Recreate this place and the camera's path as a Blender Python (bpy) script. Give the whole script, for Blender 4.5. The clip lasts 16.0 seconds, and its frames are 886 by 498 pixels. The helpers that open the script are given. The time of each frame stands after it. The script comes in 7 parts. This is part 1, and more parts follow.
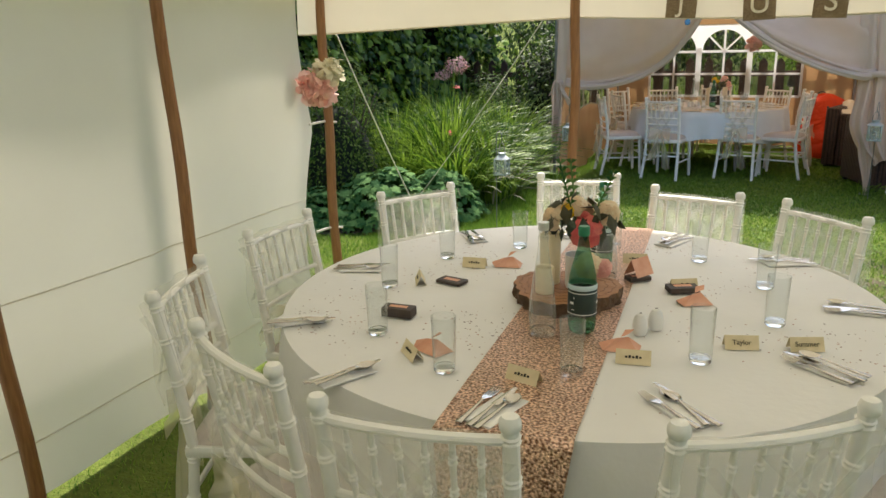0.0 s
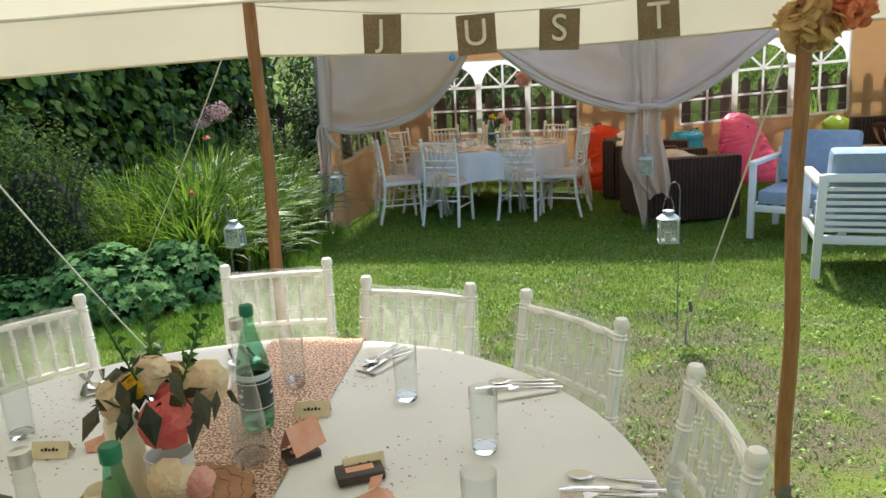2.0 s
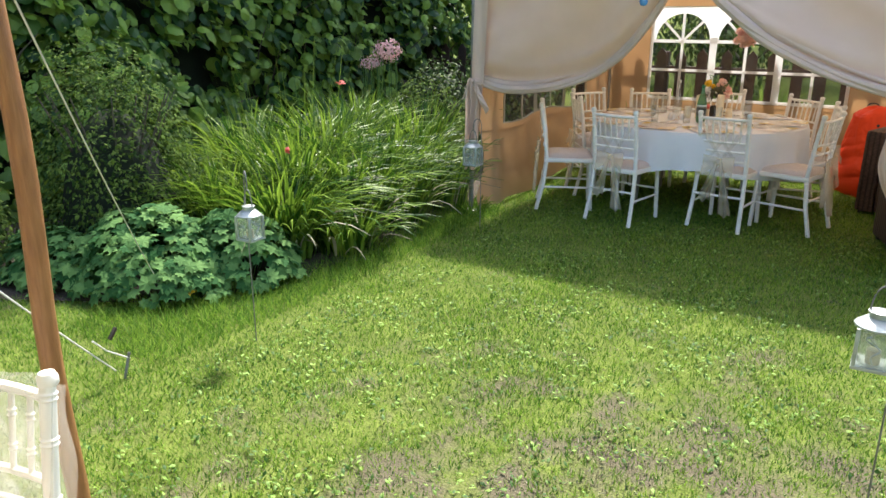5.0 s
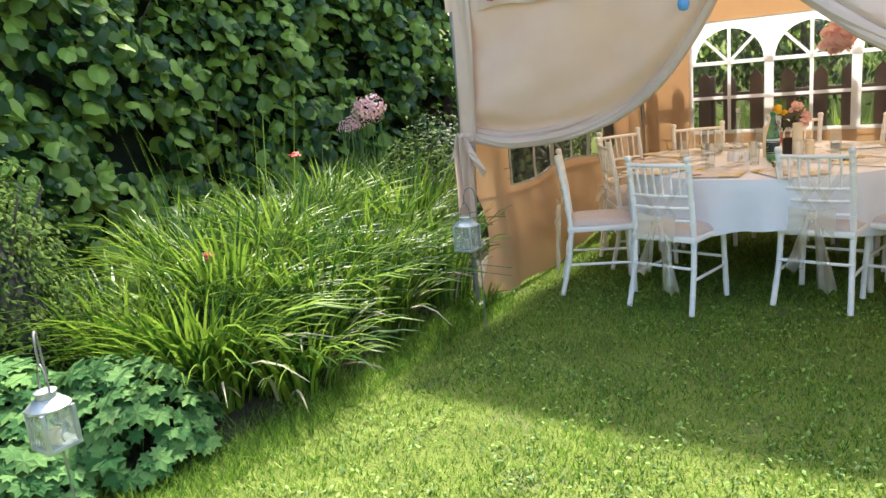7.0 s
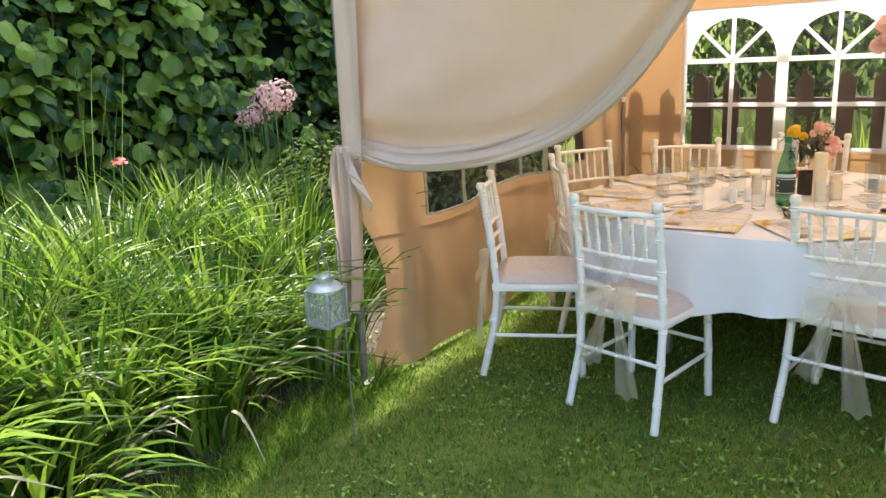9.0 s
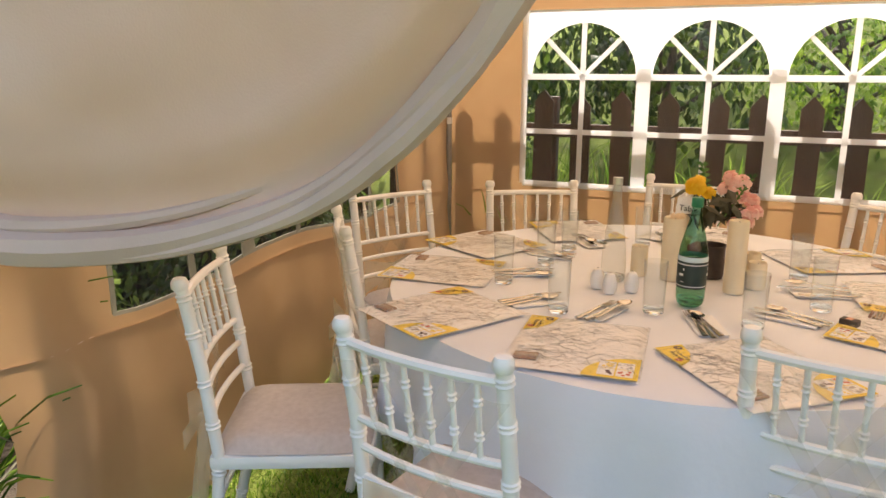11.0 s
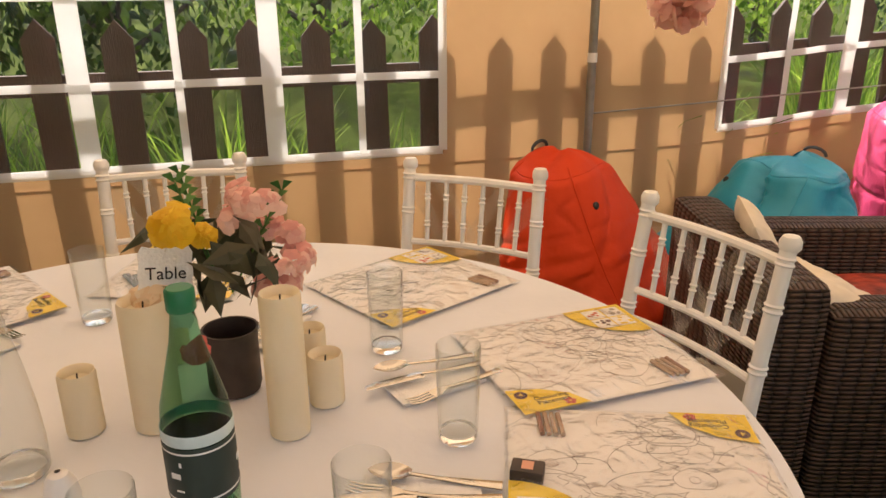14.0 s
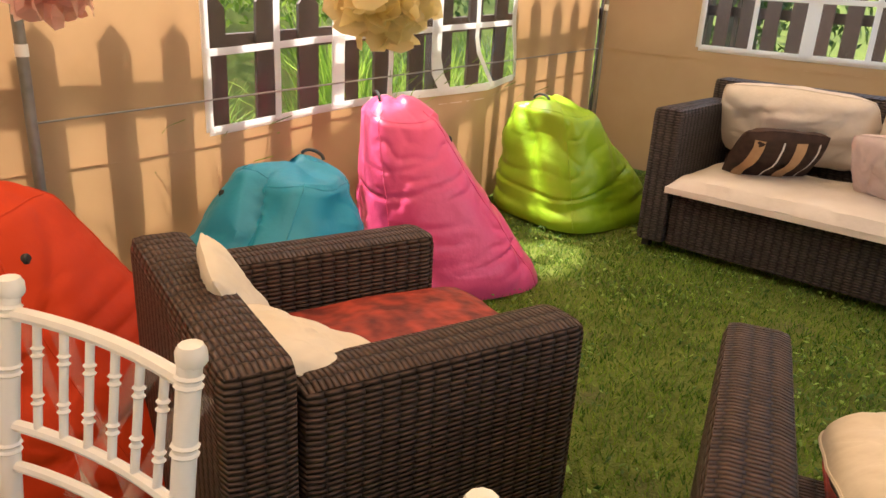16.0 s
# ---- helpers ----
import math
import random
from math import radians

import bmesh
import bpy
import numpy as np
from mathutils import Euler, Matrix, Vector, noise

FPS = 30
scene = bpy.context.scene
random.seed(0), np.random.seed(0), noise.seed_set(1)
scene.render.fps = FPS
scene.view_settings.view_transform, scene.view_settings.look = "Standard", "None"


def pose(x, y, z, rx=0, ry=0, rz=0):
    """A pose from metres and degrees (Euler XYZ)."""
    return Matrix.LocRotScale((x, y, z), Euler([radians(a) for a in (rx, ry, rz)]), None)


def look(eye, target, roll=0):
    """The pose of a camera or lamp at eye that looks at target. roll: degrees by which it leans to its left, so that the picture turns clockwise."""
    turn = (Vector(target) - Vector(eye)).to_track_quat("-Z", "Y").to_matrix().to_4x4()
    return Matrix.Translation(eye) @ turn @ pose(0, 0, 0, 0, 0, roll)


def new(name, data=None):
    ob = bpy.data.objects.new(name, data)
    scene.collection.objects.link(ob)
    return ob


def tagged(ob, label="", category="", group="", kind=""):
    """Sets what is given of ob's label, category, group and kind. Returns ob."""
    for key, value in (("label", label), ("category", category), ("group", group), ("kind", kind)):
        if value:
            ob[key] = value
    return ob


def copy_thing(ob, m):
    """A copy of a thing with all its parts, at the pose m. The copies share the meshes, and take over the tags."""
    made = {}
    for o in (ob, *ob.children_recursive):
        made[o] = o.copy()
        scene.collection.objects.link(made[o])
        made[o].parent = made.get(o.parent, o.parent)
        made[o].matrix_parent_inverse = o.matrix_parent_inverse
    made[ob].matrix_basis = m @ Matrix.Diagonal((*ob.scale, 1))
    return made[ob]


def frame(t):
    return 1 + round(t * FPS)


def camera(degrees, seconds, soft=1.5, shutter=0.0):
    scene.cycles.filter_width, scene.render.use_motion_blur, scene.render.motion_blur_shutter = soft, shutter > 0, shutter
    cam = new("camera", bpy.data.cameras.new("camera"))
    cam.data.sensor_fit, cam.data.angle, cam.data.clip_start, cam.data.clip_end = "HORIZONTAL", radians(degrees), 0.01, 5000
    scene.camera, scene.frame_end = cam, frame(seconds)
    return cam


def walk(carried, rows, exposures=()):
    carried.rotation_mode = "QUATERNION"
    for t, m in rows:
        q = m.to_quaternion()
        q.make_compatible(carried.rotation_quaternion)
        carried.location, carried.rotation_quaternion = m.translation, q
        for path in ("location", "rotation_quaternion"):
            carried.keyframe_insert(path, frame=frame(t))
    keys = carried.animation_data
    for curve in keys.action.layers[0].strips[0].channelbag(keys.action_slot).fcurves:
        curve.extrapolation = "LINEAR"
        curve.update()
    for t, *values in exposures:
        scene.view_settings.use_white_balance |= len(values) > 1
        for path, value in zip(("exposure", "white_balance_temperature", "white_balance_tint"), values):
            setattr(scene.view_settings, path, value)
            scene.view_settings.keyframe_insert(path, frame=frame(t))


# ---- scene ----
cam = camera(61.9, 16.0)
PATH = [
    (0, (4.379, -0.558, 1.572), (3.556, 1.184, 1.035), -1.4),
    (0.5, (4.355, -0.314, 1.584), (3.853, 1.537, 1.015), -1.5),
    (1, (4.448, -0.02, 1.594), (3.924, 1.834, 1.059), -3.0),
    (1.5, (4.509, 0.255, 1.589), (4.119, 2.155, 1.105), -2.2),
    (2, (4.58, 0.545, 1.578), (4.194, 2.453, 1.117), -3.0),
    (2.5, (4.796, 0.804, 1.573), (4.263, 2.673, 1.104), -3.6),
    (3, (4.96, 1.092, 1.58), (4.294, 2.908, 1.071), -1.9),
    (3.5, (5.068, 1.422, 1.528), (4.25, 3.173, 1.014), -1.7),
    (3.7, (5.08, 1.537, 1.55), (4.237, 3.271, 1.018), -1.5),
    (5.8, (4.827, 2.945, 1.611), (3.704, 4.5, 1.045), -1.5),
    (6, (4.766, 3.094, 1.54), (3.628, 4.655, 1.023), -2.0),
    (6.5, (4.583, 3.494, 1.5), (3.521, 5.128, 1.05), -4.2),
    (7, (4.434, 3.888, 1.492), (3.315, 5.482, 1.037), -5.6),
    (7.5, (4.339, 4.263, 1.525), (3.181, 5.837, 1.101), -4.3),
    (8, (4.216, 4.617, 1.518), (3.094, 6.207, 1.06), -3.7),
    (8.5, (4.159, 5.0, 1.495), (3.017, 6.571, 1.018), -3.5),
    (9, (4.104, 5.382, 1.485), (2.997, 6.97, 0.983), -2.8),
    (9.2, (4.048, 5.544, 1.461), (3.001, 7.173, 0.96), -2.5),
    (11.3, (3.543, 7.051, 1.413), (2.866, 8.873, 0.941), -0.1),
    (11.5, (3.514, 7.196, 1.397), (2.88, 9.035, 0.931), -0.4),
    (12, (3.46, 7.487, 1.383), (3.082, 9.38, 0.862), -0.3),
    (12.5, (3.391, 7.73, 1.387), (3.286, 9.647, 0.828), -0.3),
    (13, (3.43, 7.893, 1.38), (3.328, 9.799, 0.782), -1.2),
    (13.5, (3.5, 8.019, 1.392), (3.631, 9.905, 0.739), -0.9),
    (14, (3.57, 8.197, 1.375), (4.095, 10.009, 0.711), -0.4),
    (14.5, (3.67, 8.32, 1.363), (4.42, 10.037, 0.663), 0.9),
    (15, (3.755, 8.445, 1.391), (4.804, 10.006, 0.712), 2.1),
    (15.5, (3.907, 8.493, 1.401), (5.184, 9.881, 0.735), 2.1),
    (16, (4.134, 8.51, 1.38), (5.574, 9.718, 0.696), 3.2),
]
walk(cam, [(t, look(e, g, r)) for t, e, g, r in PATH], [(0.0, 1.2, 6650, 8), (0.8, 1.25, 6250, 6), (2.0, 1.25, 6150, 5), (3.5, 1.35, 6250, 6), (6.0, 1.88, 6400, 9), (9.0, 2.25, 6550, 10), (11.5, 1.82, 7000, 13), (13.0, 1.72, 6850, 13), (14.0, 1.73, 6800, 12), (15.5, 1.93, 6750, 12), (16.0, 2.1, 6700, 11)])

SUN_EL, SUN_AZ = 57.0, -15.0        # degrees; the sun stands beyond the back of the marquee

world = bpy.data.worlds.new("sky")
scene.world = world
world.use_nodes = True
wn = world.node_tree.nodes
sky = wn.new("ShaderNodeTexSky")
sky.sky_type = "NISHITA"
sky.sun_disc = False
sky.sun_elevation, sky.sun_rotation = radians(SUN_EL), radians(SUN_AZ)
sky.dust_density = 3.0
wn["Background"].inputs["Strength"].default_value = 0.145
world.node_tree.links.new(sky.outputs[0], wn["Background"].inputs["Color"])

sun = new("sun", bpy.data.lights.new("sun", "SUN"))
sun.data.energy, sun.data.angle, sun.data.color = 2.9, radians(3.0), (1.0, 0.94, 0.85)
sun_to = Vector((math.sin(radians(SUN_AZ)) * math.cos(radians(SUN_EL)), math.cos(radians(SUN_AZ)) * math.cos(radians(SUN_EL)), math.sin(radians(SUN_EL))))
sun.matrix_world = look(tuple(sun_to * 30), (0, 0, 0))


# ---- materials ----
def surface(name, low, high, scale=8.0, rough=0.6, metal=0.0, bump=0.0, bump_scale=60.0, through_light=0.0, through_colour=None,
            clear=0.0, coarse=0.35, coat=0.0, per_object=0.0, stretch=(1, 1, 1), specular=0.5, detail=6.0, per_island=0.0):
    """Paint with grain at two scales; through_light: share of light that shines through; clear: share that passes straight."""
    m = bpy.data.materials.new(name)
    m.use_nodes = True
    n, l = m.node_tree.nodes, m.node_tree.links
    b, out = n["Principled BSDF"], n["Material Output"]
    tc, mp = n.new("ShaderNodeTexCoord"), n.new("ShaderNodeMapping")
    mp.inputs["Scale"].default_value = stretch
    l.new(tc.outputs["Object"], mp.inputs["Vector"])
    fine, broad = n.new("ShaderNodeTexNoise"), n.new("ShaderNodeTexNoise")
    fine.inputs["Scale"].default_value, broad.inputs["Scale"].default_value = scale, scale * 0.12
    fine.inputs["Detail"].default_value = detail
    for t in (fine, broad):
        l.new(mp.outputs[0], t.inputs["Vector"])
    mixf = n.new("ShaderNodeMix")
    mixf.inputs[0].default_value = coarse
    l.new(fine.outputs["Fac"], mixf.inputs[2])
    l.new(broad.outputs["Fac"], mixf.inputs[3])
    fac = mixf.outputs[0]
    ramp = n.new("ShaderNodeValToRGB")
    ramp.color_ramp.elements[0].position, ramp.color_ramp.elements[1].position = 0.32, 0.68
    ramp.color_ramp.elements[0].color, ramp.color_ramp.elements[1].color = (*low, 1), (*high, 1)
    if per_object or per_island:
        src = n.new("ShaderNodeObjectInfo").outputs["Random"] if per_object else n.new("ShaderNodeNewGeometry").outputs["Random Per Island"]
        mixo = n.new("ShaderNodeMix")
        mixo.inputs[0].default_value = per_object or per_island
        l.new(fac, mixo.inputs[2])
        l.new(src, mixo.inputs[3])
        fac = mixo.outputs[0]
    l.new(fac, ramp.inputs[0])
    l.new(ramp.outputs[0], b.inputs["Base Color"])
    b.inputs["Roughness"].default_value, b.inputs["Metallic"].default_value = rough, metal
    b.inputs["Specular IOR Level"].default_value = specular
    b.inputs["Coat Weight"].default_value = coat
    normal = None
    if bump:
        fine2, bp = n.new("ShaderNodeTexNoise"), n.new("ShaderNodeBump")
        fine2.inputs["Scale"].default_value = bump_scale
        bp.inputs["Strength"].default_value, bp.inputs["Distance"].default_value = bump, 0.01
        l.new(mp.outputs[0], fine2.inputs["Vector"])
        l.new(fine2.outputs["Fac"], bp.inputs["Height"])
        normal = bp.outputs[0]
        l.new(normal, b.inputs["Normal"])
    shader = b.outputs[0]
    if through_light:
        t, mx = n.new("ShaderNodeBsdfTranslucent"), n.new("ShaderNodeMixShader")
        if through_colour:
            t.inputs["Color"].default_value = (*through_colour, 1)
        else:
            l.new(ramp.outputs[0], t.inputs["Color"])
        mx.inputs[0].default_value = through_light
        l.new(shader, mx.inputs[1])
        l.new(t.outputs[0], mx.inputs[2])
        shader = mx.outputs[0]
    if clear:
        t, mx = n.new("ShaderNodeBsdfTransparent"), n.new("ShaderNodeMixShader")
        mx.inputs[0].default_value = clear
        l.new(shader, mx.inputs[1])
        l.new(t.outputs[0], mx.inputs[2])
        shader = mx.outputs[0]
    l.new(shader, out.inputs["Surface"])
    return m


def clear_sheet(name, gloss=0.12, tint=(0.93, 0.95, 0.93), rough=0.06, wrinkle=0.5, scale=7.0, haze=0.0, edge=0.45):
    """Thin clear plastic or glass: see-through with a gloss that grows at grazing angles."""
    m = bpy.data.materials.new(name)
    m.use_nodes = True
    n, l = m.node_tree.nodes, m.node_tree.links
    n.remove(n["Principled BSDF"])
    out = n["Material Output"]
    t, g, mx = n.new("ShaderNodeBsdfTransparent"), n.new("ShaderNodeBsdfGlossy"), n.new("ShaderNodeMixShader")
    t.inputs["Color"].default_value = (*tint, 1)
    g.inputs["Roughness"].default_value = rough
    fr, pw = n.new("ShaderNodeLayerWeight"), n.new("ShaderNodeMath")
    fr.inputs["Blend"].default_value = 0.5
    pw.operation = "POWER"
    pw.inputs[1].default_value = 3.5
    l.new(fr.outputs["Facing"], pw.inputs[0])
    half = n.new("ShaderNodeMath")
    half.operation = "MULTIPLY"
    half.inputs[1].default_value = edge
    l.new(pw.outputs[0], half.inputs[0])
    add = n.new("ShaderNodeMath")
    add.operation = "ADD"
    add.use_clamp = True
    add.inputs[1].default_value = gloss
    l.new(half.outputs[0], add.inputs[0])
    if wrinkle:
        tc, no, bp = n.new("ShaderNodeTexCoord"), n.new("ShaderNodeTexNoise"), n.new("ShaderNodeBump")
        no.inputs["Scale"].default_value = scale
        no.inputs["Distortion"].default_value = 1.2
        bp.inputs["Strength"].default_value, bp.inputs["Distance"].default_value = wrinkle, 0.03
        l.new(tc.outputs["Object"], no.inputs["Vector"])
        l.new(no.outputs["Fac"], bp.inputs["Height"])
        l.new(bp.outputs[0], g.inputs["Normal"])
        l.new(bp.outputs[0], fr.inputs["Normal"])
    l.new(add.outputs[0], mx.inputs[0])
    l.new(t.outputs[0], mx.inputs[1])
    l.new(g.outputs[0], mx.inputs[2])
    shader = mx.outputs[0]
    if haze:
        d, m2 = n.new("ShaderNodeBsdfDiffuse"), n.new("ShaderNodeMixShader")
        d.inputs["Color"].default_value = (0.75, 0.78, 0.74, 1)
        m2.inputs[0].default_value = haze
        l.new(shader, m2.inputs[1])
        l.new(d.outputs[0], m2.inputs[2])
        shader = m2.outputs[0]
    l.new(shader, out.inputs["Surface"])
    return m


def glass(name, tint=(1, 1, 1), rough=0.0):
    m = bpy.data.materials.new(name)
    m.use_nodes = True
    b = m.node_tree.nodes["Principled BSDF"]
    b.inputs["Base Color"].default_value = (*tint, 1)
    b.inputs["Transmission Weight"].default_value = 1.0
    b.inputs["Roughness"].default_value = rough
    b.inputs["IOR"].default_value = 1.45
    return m


def weave(name, low, high):
    """Rattan: flat strands about 1 cm wide that pass over and under upright stakes."""
    m = surface(name, low, high, scale=40, rough=0.5, coarse=0.3, specular=0.3)
    n, l = m.node_tree.nodes, m.node_tree.links
    tc, sep, bp = n.new("ShaderNodeTexCoord"), n.new("ShaderNodeSeparateXYZ"), n.new("ShaderNodeBump")
    l.new(tc.outputs["UV"], sep.inputs[0])

    def op(kind, x, y=None):
        q = n.new("ShaderNodeMath")
        q.operation = kind
        for k, v in enumerate((x, y)):
            if v is None:
                continue
            if isinstance(v, (int, float)):
                q.inputs[k].default_value = v
            else:
                l.new(v, q.inputs[k])
        return q.outputs[0]
    v = op("DIVIDE", sep.outputs[1], 0.0128)
    row = op("FLOOR", v)
    strand = op("SINE", op("MULTIPLY", op("SUBTRACT", v, row), math.pi))
    pair = op("FLOOR", op("DIVIDE", row, 2.0))
    skew = op("MULTIPLY", op("SUBTRACT", row, op("MULTIPLY", pair, 2.0)), 0.35)
    over = op("ABSOLUTE", op("SINE", op("ADD", op("DIVIDE", op("MULTIPLY", sep.outputs[0], math.pi), 0.040), skew)))
    rib = op("ADD", op("MULTIPLY", op("POWER", over, 0.9), 0.88), 0.12)
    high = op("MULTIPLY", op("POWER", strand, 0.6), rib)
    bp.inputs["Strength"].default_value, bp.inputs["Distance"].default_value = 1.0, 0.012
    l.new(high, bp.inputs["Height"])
    # shade in the gaps between strands is multiplied into the base colour
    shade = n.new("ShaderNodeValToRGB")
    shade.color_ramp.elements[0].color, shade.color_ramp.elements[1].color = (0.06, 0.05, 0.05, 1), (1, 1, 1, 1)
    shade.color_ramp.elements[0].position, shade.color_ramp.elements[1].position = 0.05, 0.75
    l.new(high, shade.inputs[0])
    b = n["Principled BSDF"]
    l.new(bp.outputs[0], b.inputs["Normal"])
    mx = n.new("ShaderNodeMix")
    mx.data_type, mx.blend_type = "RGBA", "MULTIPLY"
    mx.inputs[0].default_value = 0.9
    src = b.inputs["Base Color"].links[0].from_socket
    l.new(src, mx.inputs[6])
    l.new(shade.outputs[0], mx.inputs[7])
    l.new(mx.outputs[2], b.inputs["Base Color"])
    return m


M_canvas = surface("cream canvas", (0.70, 0.64, 0.52), (0.78, 0.72, 0.58), 3, 0.9, bump=0.15, bump_scale=250, through_light=0.32, through_colour=(0.62, 0.57, 0.45), specular=0.1)
M_sidewall = surface("white canvas", (0.74, 0.71, 0.65), (0.82, 0.80, 0.74), 3, 0.8, bump=0.12, bump_scale=200, through_light=0.5, through_colour=(0.86, 0.80, 0.68), specular=0.15)
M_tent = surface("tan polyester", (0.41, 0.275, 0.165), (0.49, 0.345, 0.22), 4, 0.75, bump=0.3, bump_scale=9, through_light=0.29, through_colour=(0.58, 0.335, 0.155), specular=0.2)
# wall cloth made paler and more translucent for the unseen roof, brightening the inside
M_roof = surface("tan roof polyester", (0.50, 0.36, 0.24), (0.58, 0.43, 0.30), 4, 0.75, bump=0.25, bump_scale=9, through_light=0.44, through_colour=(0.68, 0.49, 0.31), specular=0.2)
M_clover = surface("clover and weed leaves", (0.045, 0.12, 0.014), (0.26, 0.42, 0.075), 8, 0.6, through_light=0.3, per_island=0.8)
M_curtain = surface("taupe polyester", (0.63, 0.475, 0.375), (0.71, 0.55, 0.445), 4, 0.8, bump=0.12, bump_scale=200, through_light=0.17, through_colour=(0.66, 0.46, 0.34), specular=0.2)
M_vinyl = surface("white vinyl", (0.78, 0.79, 0.79), (0.86, 0.86, 0.85), 10, 0.45, through_light=0.6, through_colour=(0.93, 0.93, 0.93))
# white vinyl darkened in its colour, so the side window's bars look dim
M_dim_vinyl = surface("dimmed part-clear vinyl strip", (0.30, 0.29, 0.24), (0.42, 0.40, 0.33), 10, 0.5, through_light=0.3, clear=0.35)
M_pane = clear_sheet("clear vinyl pane", gloss=0.02, wrinkle=0.35, scale=9, haze=0.02, tint=(0.97, 0.98, 0.97))
M_steel = surface("grey painted steel", (0.20, 0.19, 0.18), (0.33, 0.32, 0.31), 14, 0.45, 0.5)
M_pole = surface("varnished tent pole", (0.20, 0.085, 0.03), (0.34, 0.165, 0.065), 20, 0.45, bump=0.2, bump_scale=80, stretch=(6, 6, 0.6))
M_fence = surface("dark brown picket paint", (0.030, 0.016, 0.012), (0.062, 0.032, 0.024), 18, 0.6, bump=0.4, bump_scale=60, stretch=(4, 4, 0.5), per_object=0.3)
M_white = surface("white painted beech", (0.78, 0.765, 0.72), (0.84, 0.83, 0.79), 12, 0.4, bump=0.05, per_object=0.1)
M_cushion = surface("grey beige seat fabric", (0.45, 0.40, 0.36), (0.55, 0.50, 0.46), 60, 0.9, bump=0.3, bump_scale=400)
M_organza = surface("cream organza", (0.80, 0.74, 0.58), (0.88, 0.82, 0.68), 8, 0.5, through_light=0.5, clear=0.66)
M_sash = surface("sheer organza sash", (0.80, 0.75, 0.62), (0.88, 0.83, 0.72), 8, 0.5, through_light=0.5, clear=0.83)
M_cover = surface("white organza cover", (0.82, 0.80, 0.72), (0.88, 0.86, 0.79), 8, 0.5, through_light=0.5, clear=0.74)
M_cloth = surface("white table linen", (0.77, 0.76, 0.74), (0.83, 0.82, 0.80), 5, 0.85, bump=0.12, bump_scale=40, through_light=0.12)
M_cloth_pale = surface("pale table linen", (0.74, 0.76, 0.80), (0.80, 0.82, 0.86), 5, 0.8, bump=0.10, bump_scale=40, through_light=0.12)
M_wood_legs = surface("folding table legs", (0.25, 0.24, 0.23), (0.34, 0.33, 0.32), 10, 0.5, 0.6)
M_soil = surface("garden soil", (0.035, 0.026, 0.018), (0.075, 0.055, 0.038), 30, 0.95, bump=0.8, bump_scale=50)
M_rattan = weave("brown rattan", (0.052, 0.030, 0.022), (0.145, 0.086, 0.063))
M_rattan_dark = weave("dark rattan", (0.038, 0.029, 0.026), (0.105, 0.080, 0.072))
M_seatpad = surface("off-white outdoor cushion", (0.62, 0.56, 0.48), (0.74, 0.68, 0.60), 6, 0.85, bump=0.3, bump_scale=30)
M_cream_cushion = surface("cream cotton cushion", (0.66, 0.58, 0.45), (0.76, 0.68, 0.55), 9, 0.85, bump=0.3, bump_scale=25)
M_red_throw = surface("red brocade", (0.12, 0.009, 0.006), (0.42, 0.048, 0.022), 19, 0.7, bump=0.4, bump_scale=40, detail=1.0, coarse=0.1)
M_blue = surface("slate blue outdoor fabric", (0.24, 0.31, 0.40), (0.32, 0.39, 0.49), 20, 0.85, bump=0.3, bump_scale=300)
M_white_metal = surface("white powder coat", (0.76, 0.76, 0.76), (0.82, 0.82, 0.82), 12, 0.35)
M_orange = surface("orange red bag nylon", (0.50, 0.034, 0.006), (0.62, 0.055, 0.010), 3, 0.6, bump=0.25, bump_scale=26, specular=0.2)
M_teal = surface("teal bag nylon", (0.004, 0.24, 0.40), (0.010, 0.34, 0.50), 3, 0.42, bump=0.25, bump_scale=26)
M_pink = surface("pink bag nylon", (0.70, 0.065, 0.20), (0.80, 0.11, 0.28), 3, 0.36, bump=0.25, bump_scale=26)
M_green = surface("lime bag nylon", (0.22, 0.42, 0.012), (0.32, 0.52, 0.030), 3, 0.38, bump=0.25, bump_scale=26)
M_black = surface("black webbing", (0.012, 0.012, 0.012), (0.03, 0.03, 0.03), 40, 0.6)
M_rope = surface("white guy rope", (0.55, 0.53, 0.48), (0.75, 0.73, 0.68), 200, 0.9)
M_lantern = surface("pale blue grey tin", (0.32, 0.36, 0.35), (0.50, 0.54, 0.52), 30, 0.4, 0.5, bump=0.15)
M_iron = surface("thin iron rod", (0.16, 0.16, 0.15), (0.28, 0.28, 0.27), 40, 0.55, 0.6)
M_lanternglass = clear_sheet("lantern glass", gloss=0.05, wrinkle=0.0, haze=0.14)
M_burlap = surface("brown burlap", (0.24, 0.17, 0.10), (0.36, 0.27, 0.17), 120, 0.95, bump=0.6, bump_scale=300, through_light=0.2)
M_cream_paint = surface("cream letter paint", (0.66, 0.60, 0.48), (0.78, 0.72, 0.60), 60, 0.9)
M_paper_pink = surface("pink tissue paper", (0.94, 0.62, 0.57), (0.97, 0.74, 0.68), 12, 0.8, through_light=0.6)
M_paper_cream = surface("cream tissue paper", (0.82, 0.76, 0.56), (0.88, 0.84, 0.68), 12, 0.8, through_light=0.4)
M_paper_yellow = surface("pale yellow tissue paper", (0.96, 0.84, 0.48), (0.98, 0.92, 0.66), 12, 0.8, through_light=0.6, through_colour=(0.98, 0.86, 0.48))
M_paper_tan = surface("tan tissue paper", (0.60, 0.40, 0.18), (0.74, 0.54, 0.28), 12, 0.8, through_light=0.4)
M_paper_orange = surface("coral tissue paper", (0.76, 0.26, 0.14), (0.84, 0.38, 0.22), 12, 0.8, through_light=0.4)
M_glass = glass("clear glass")
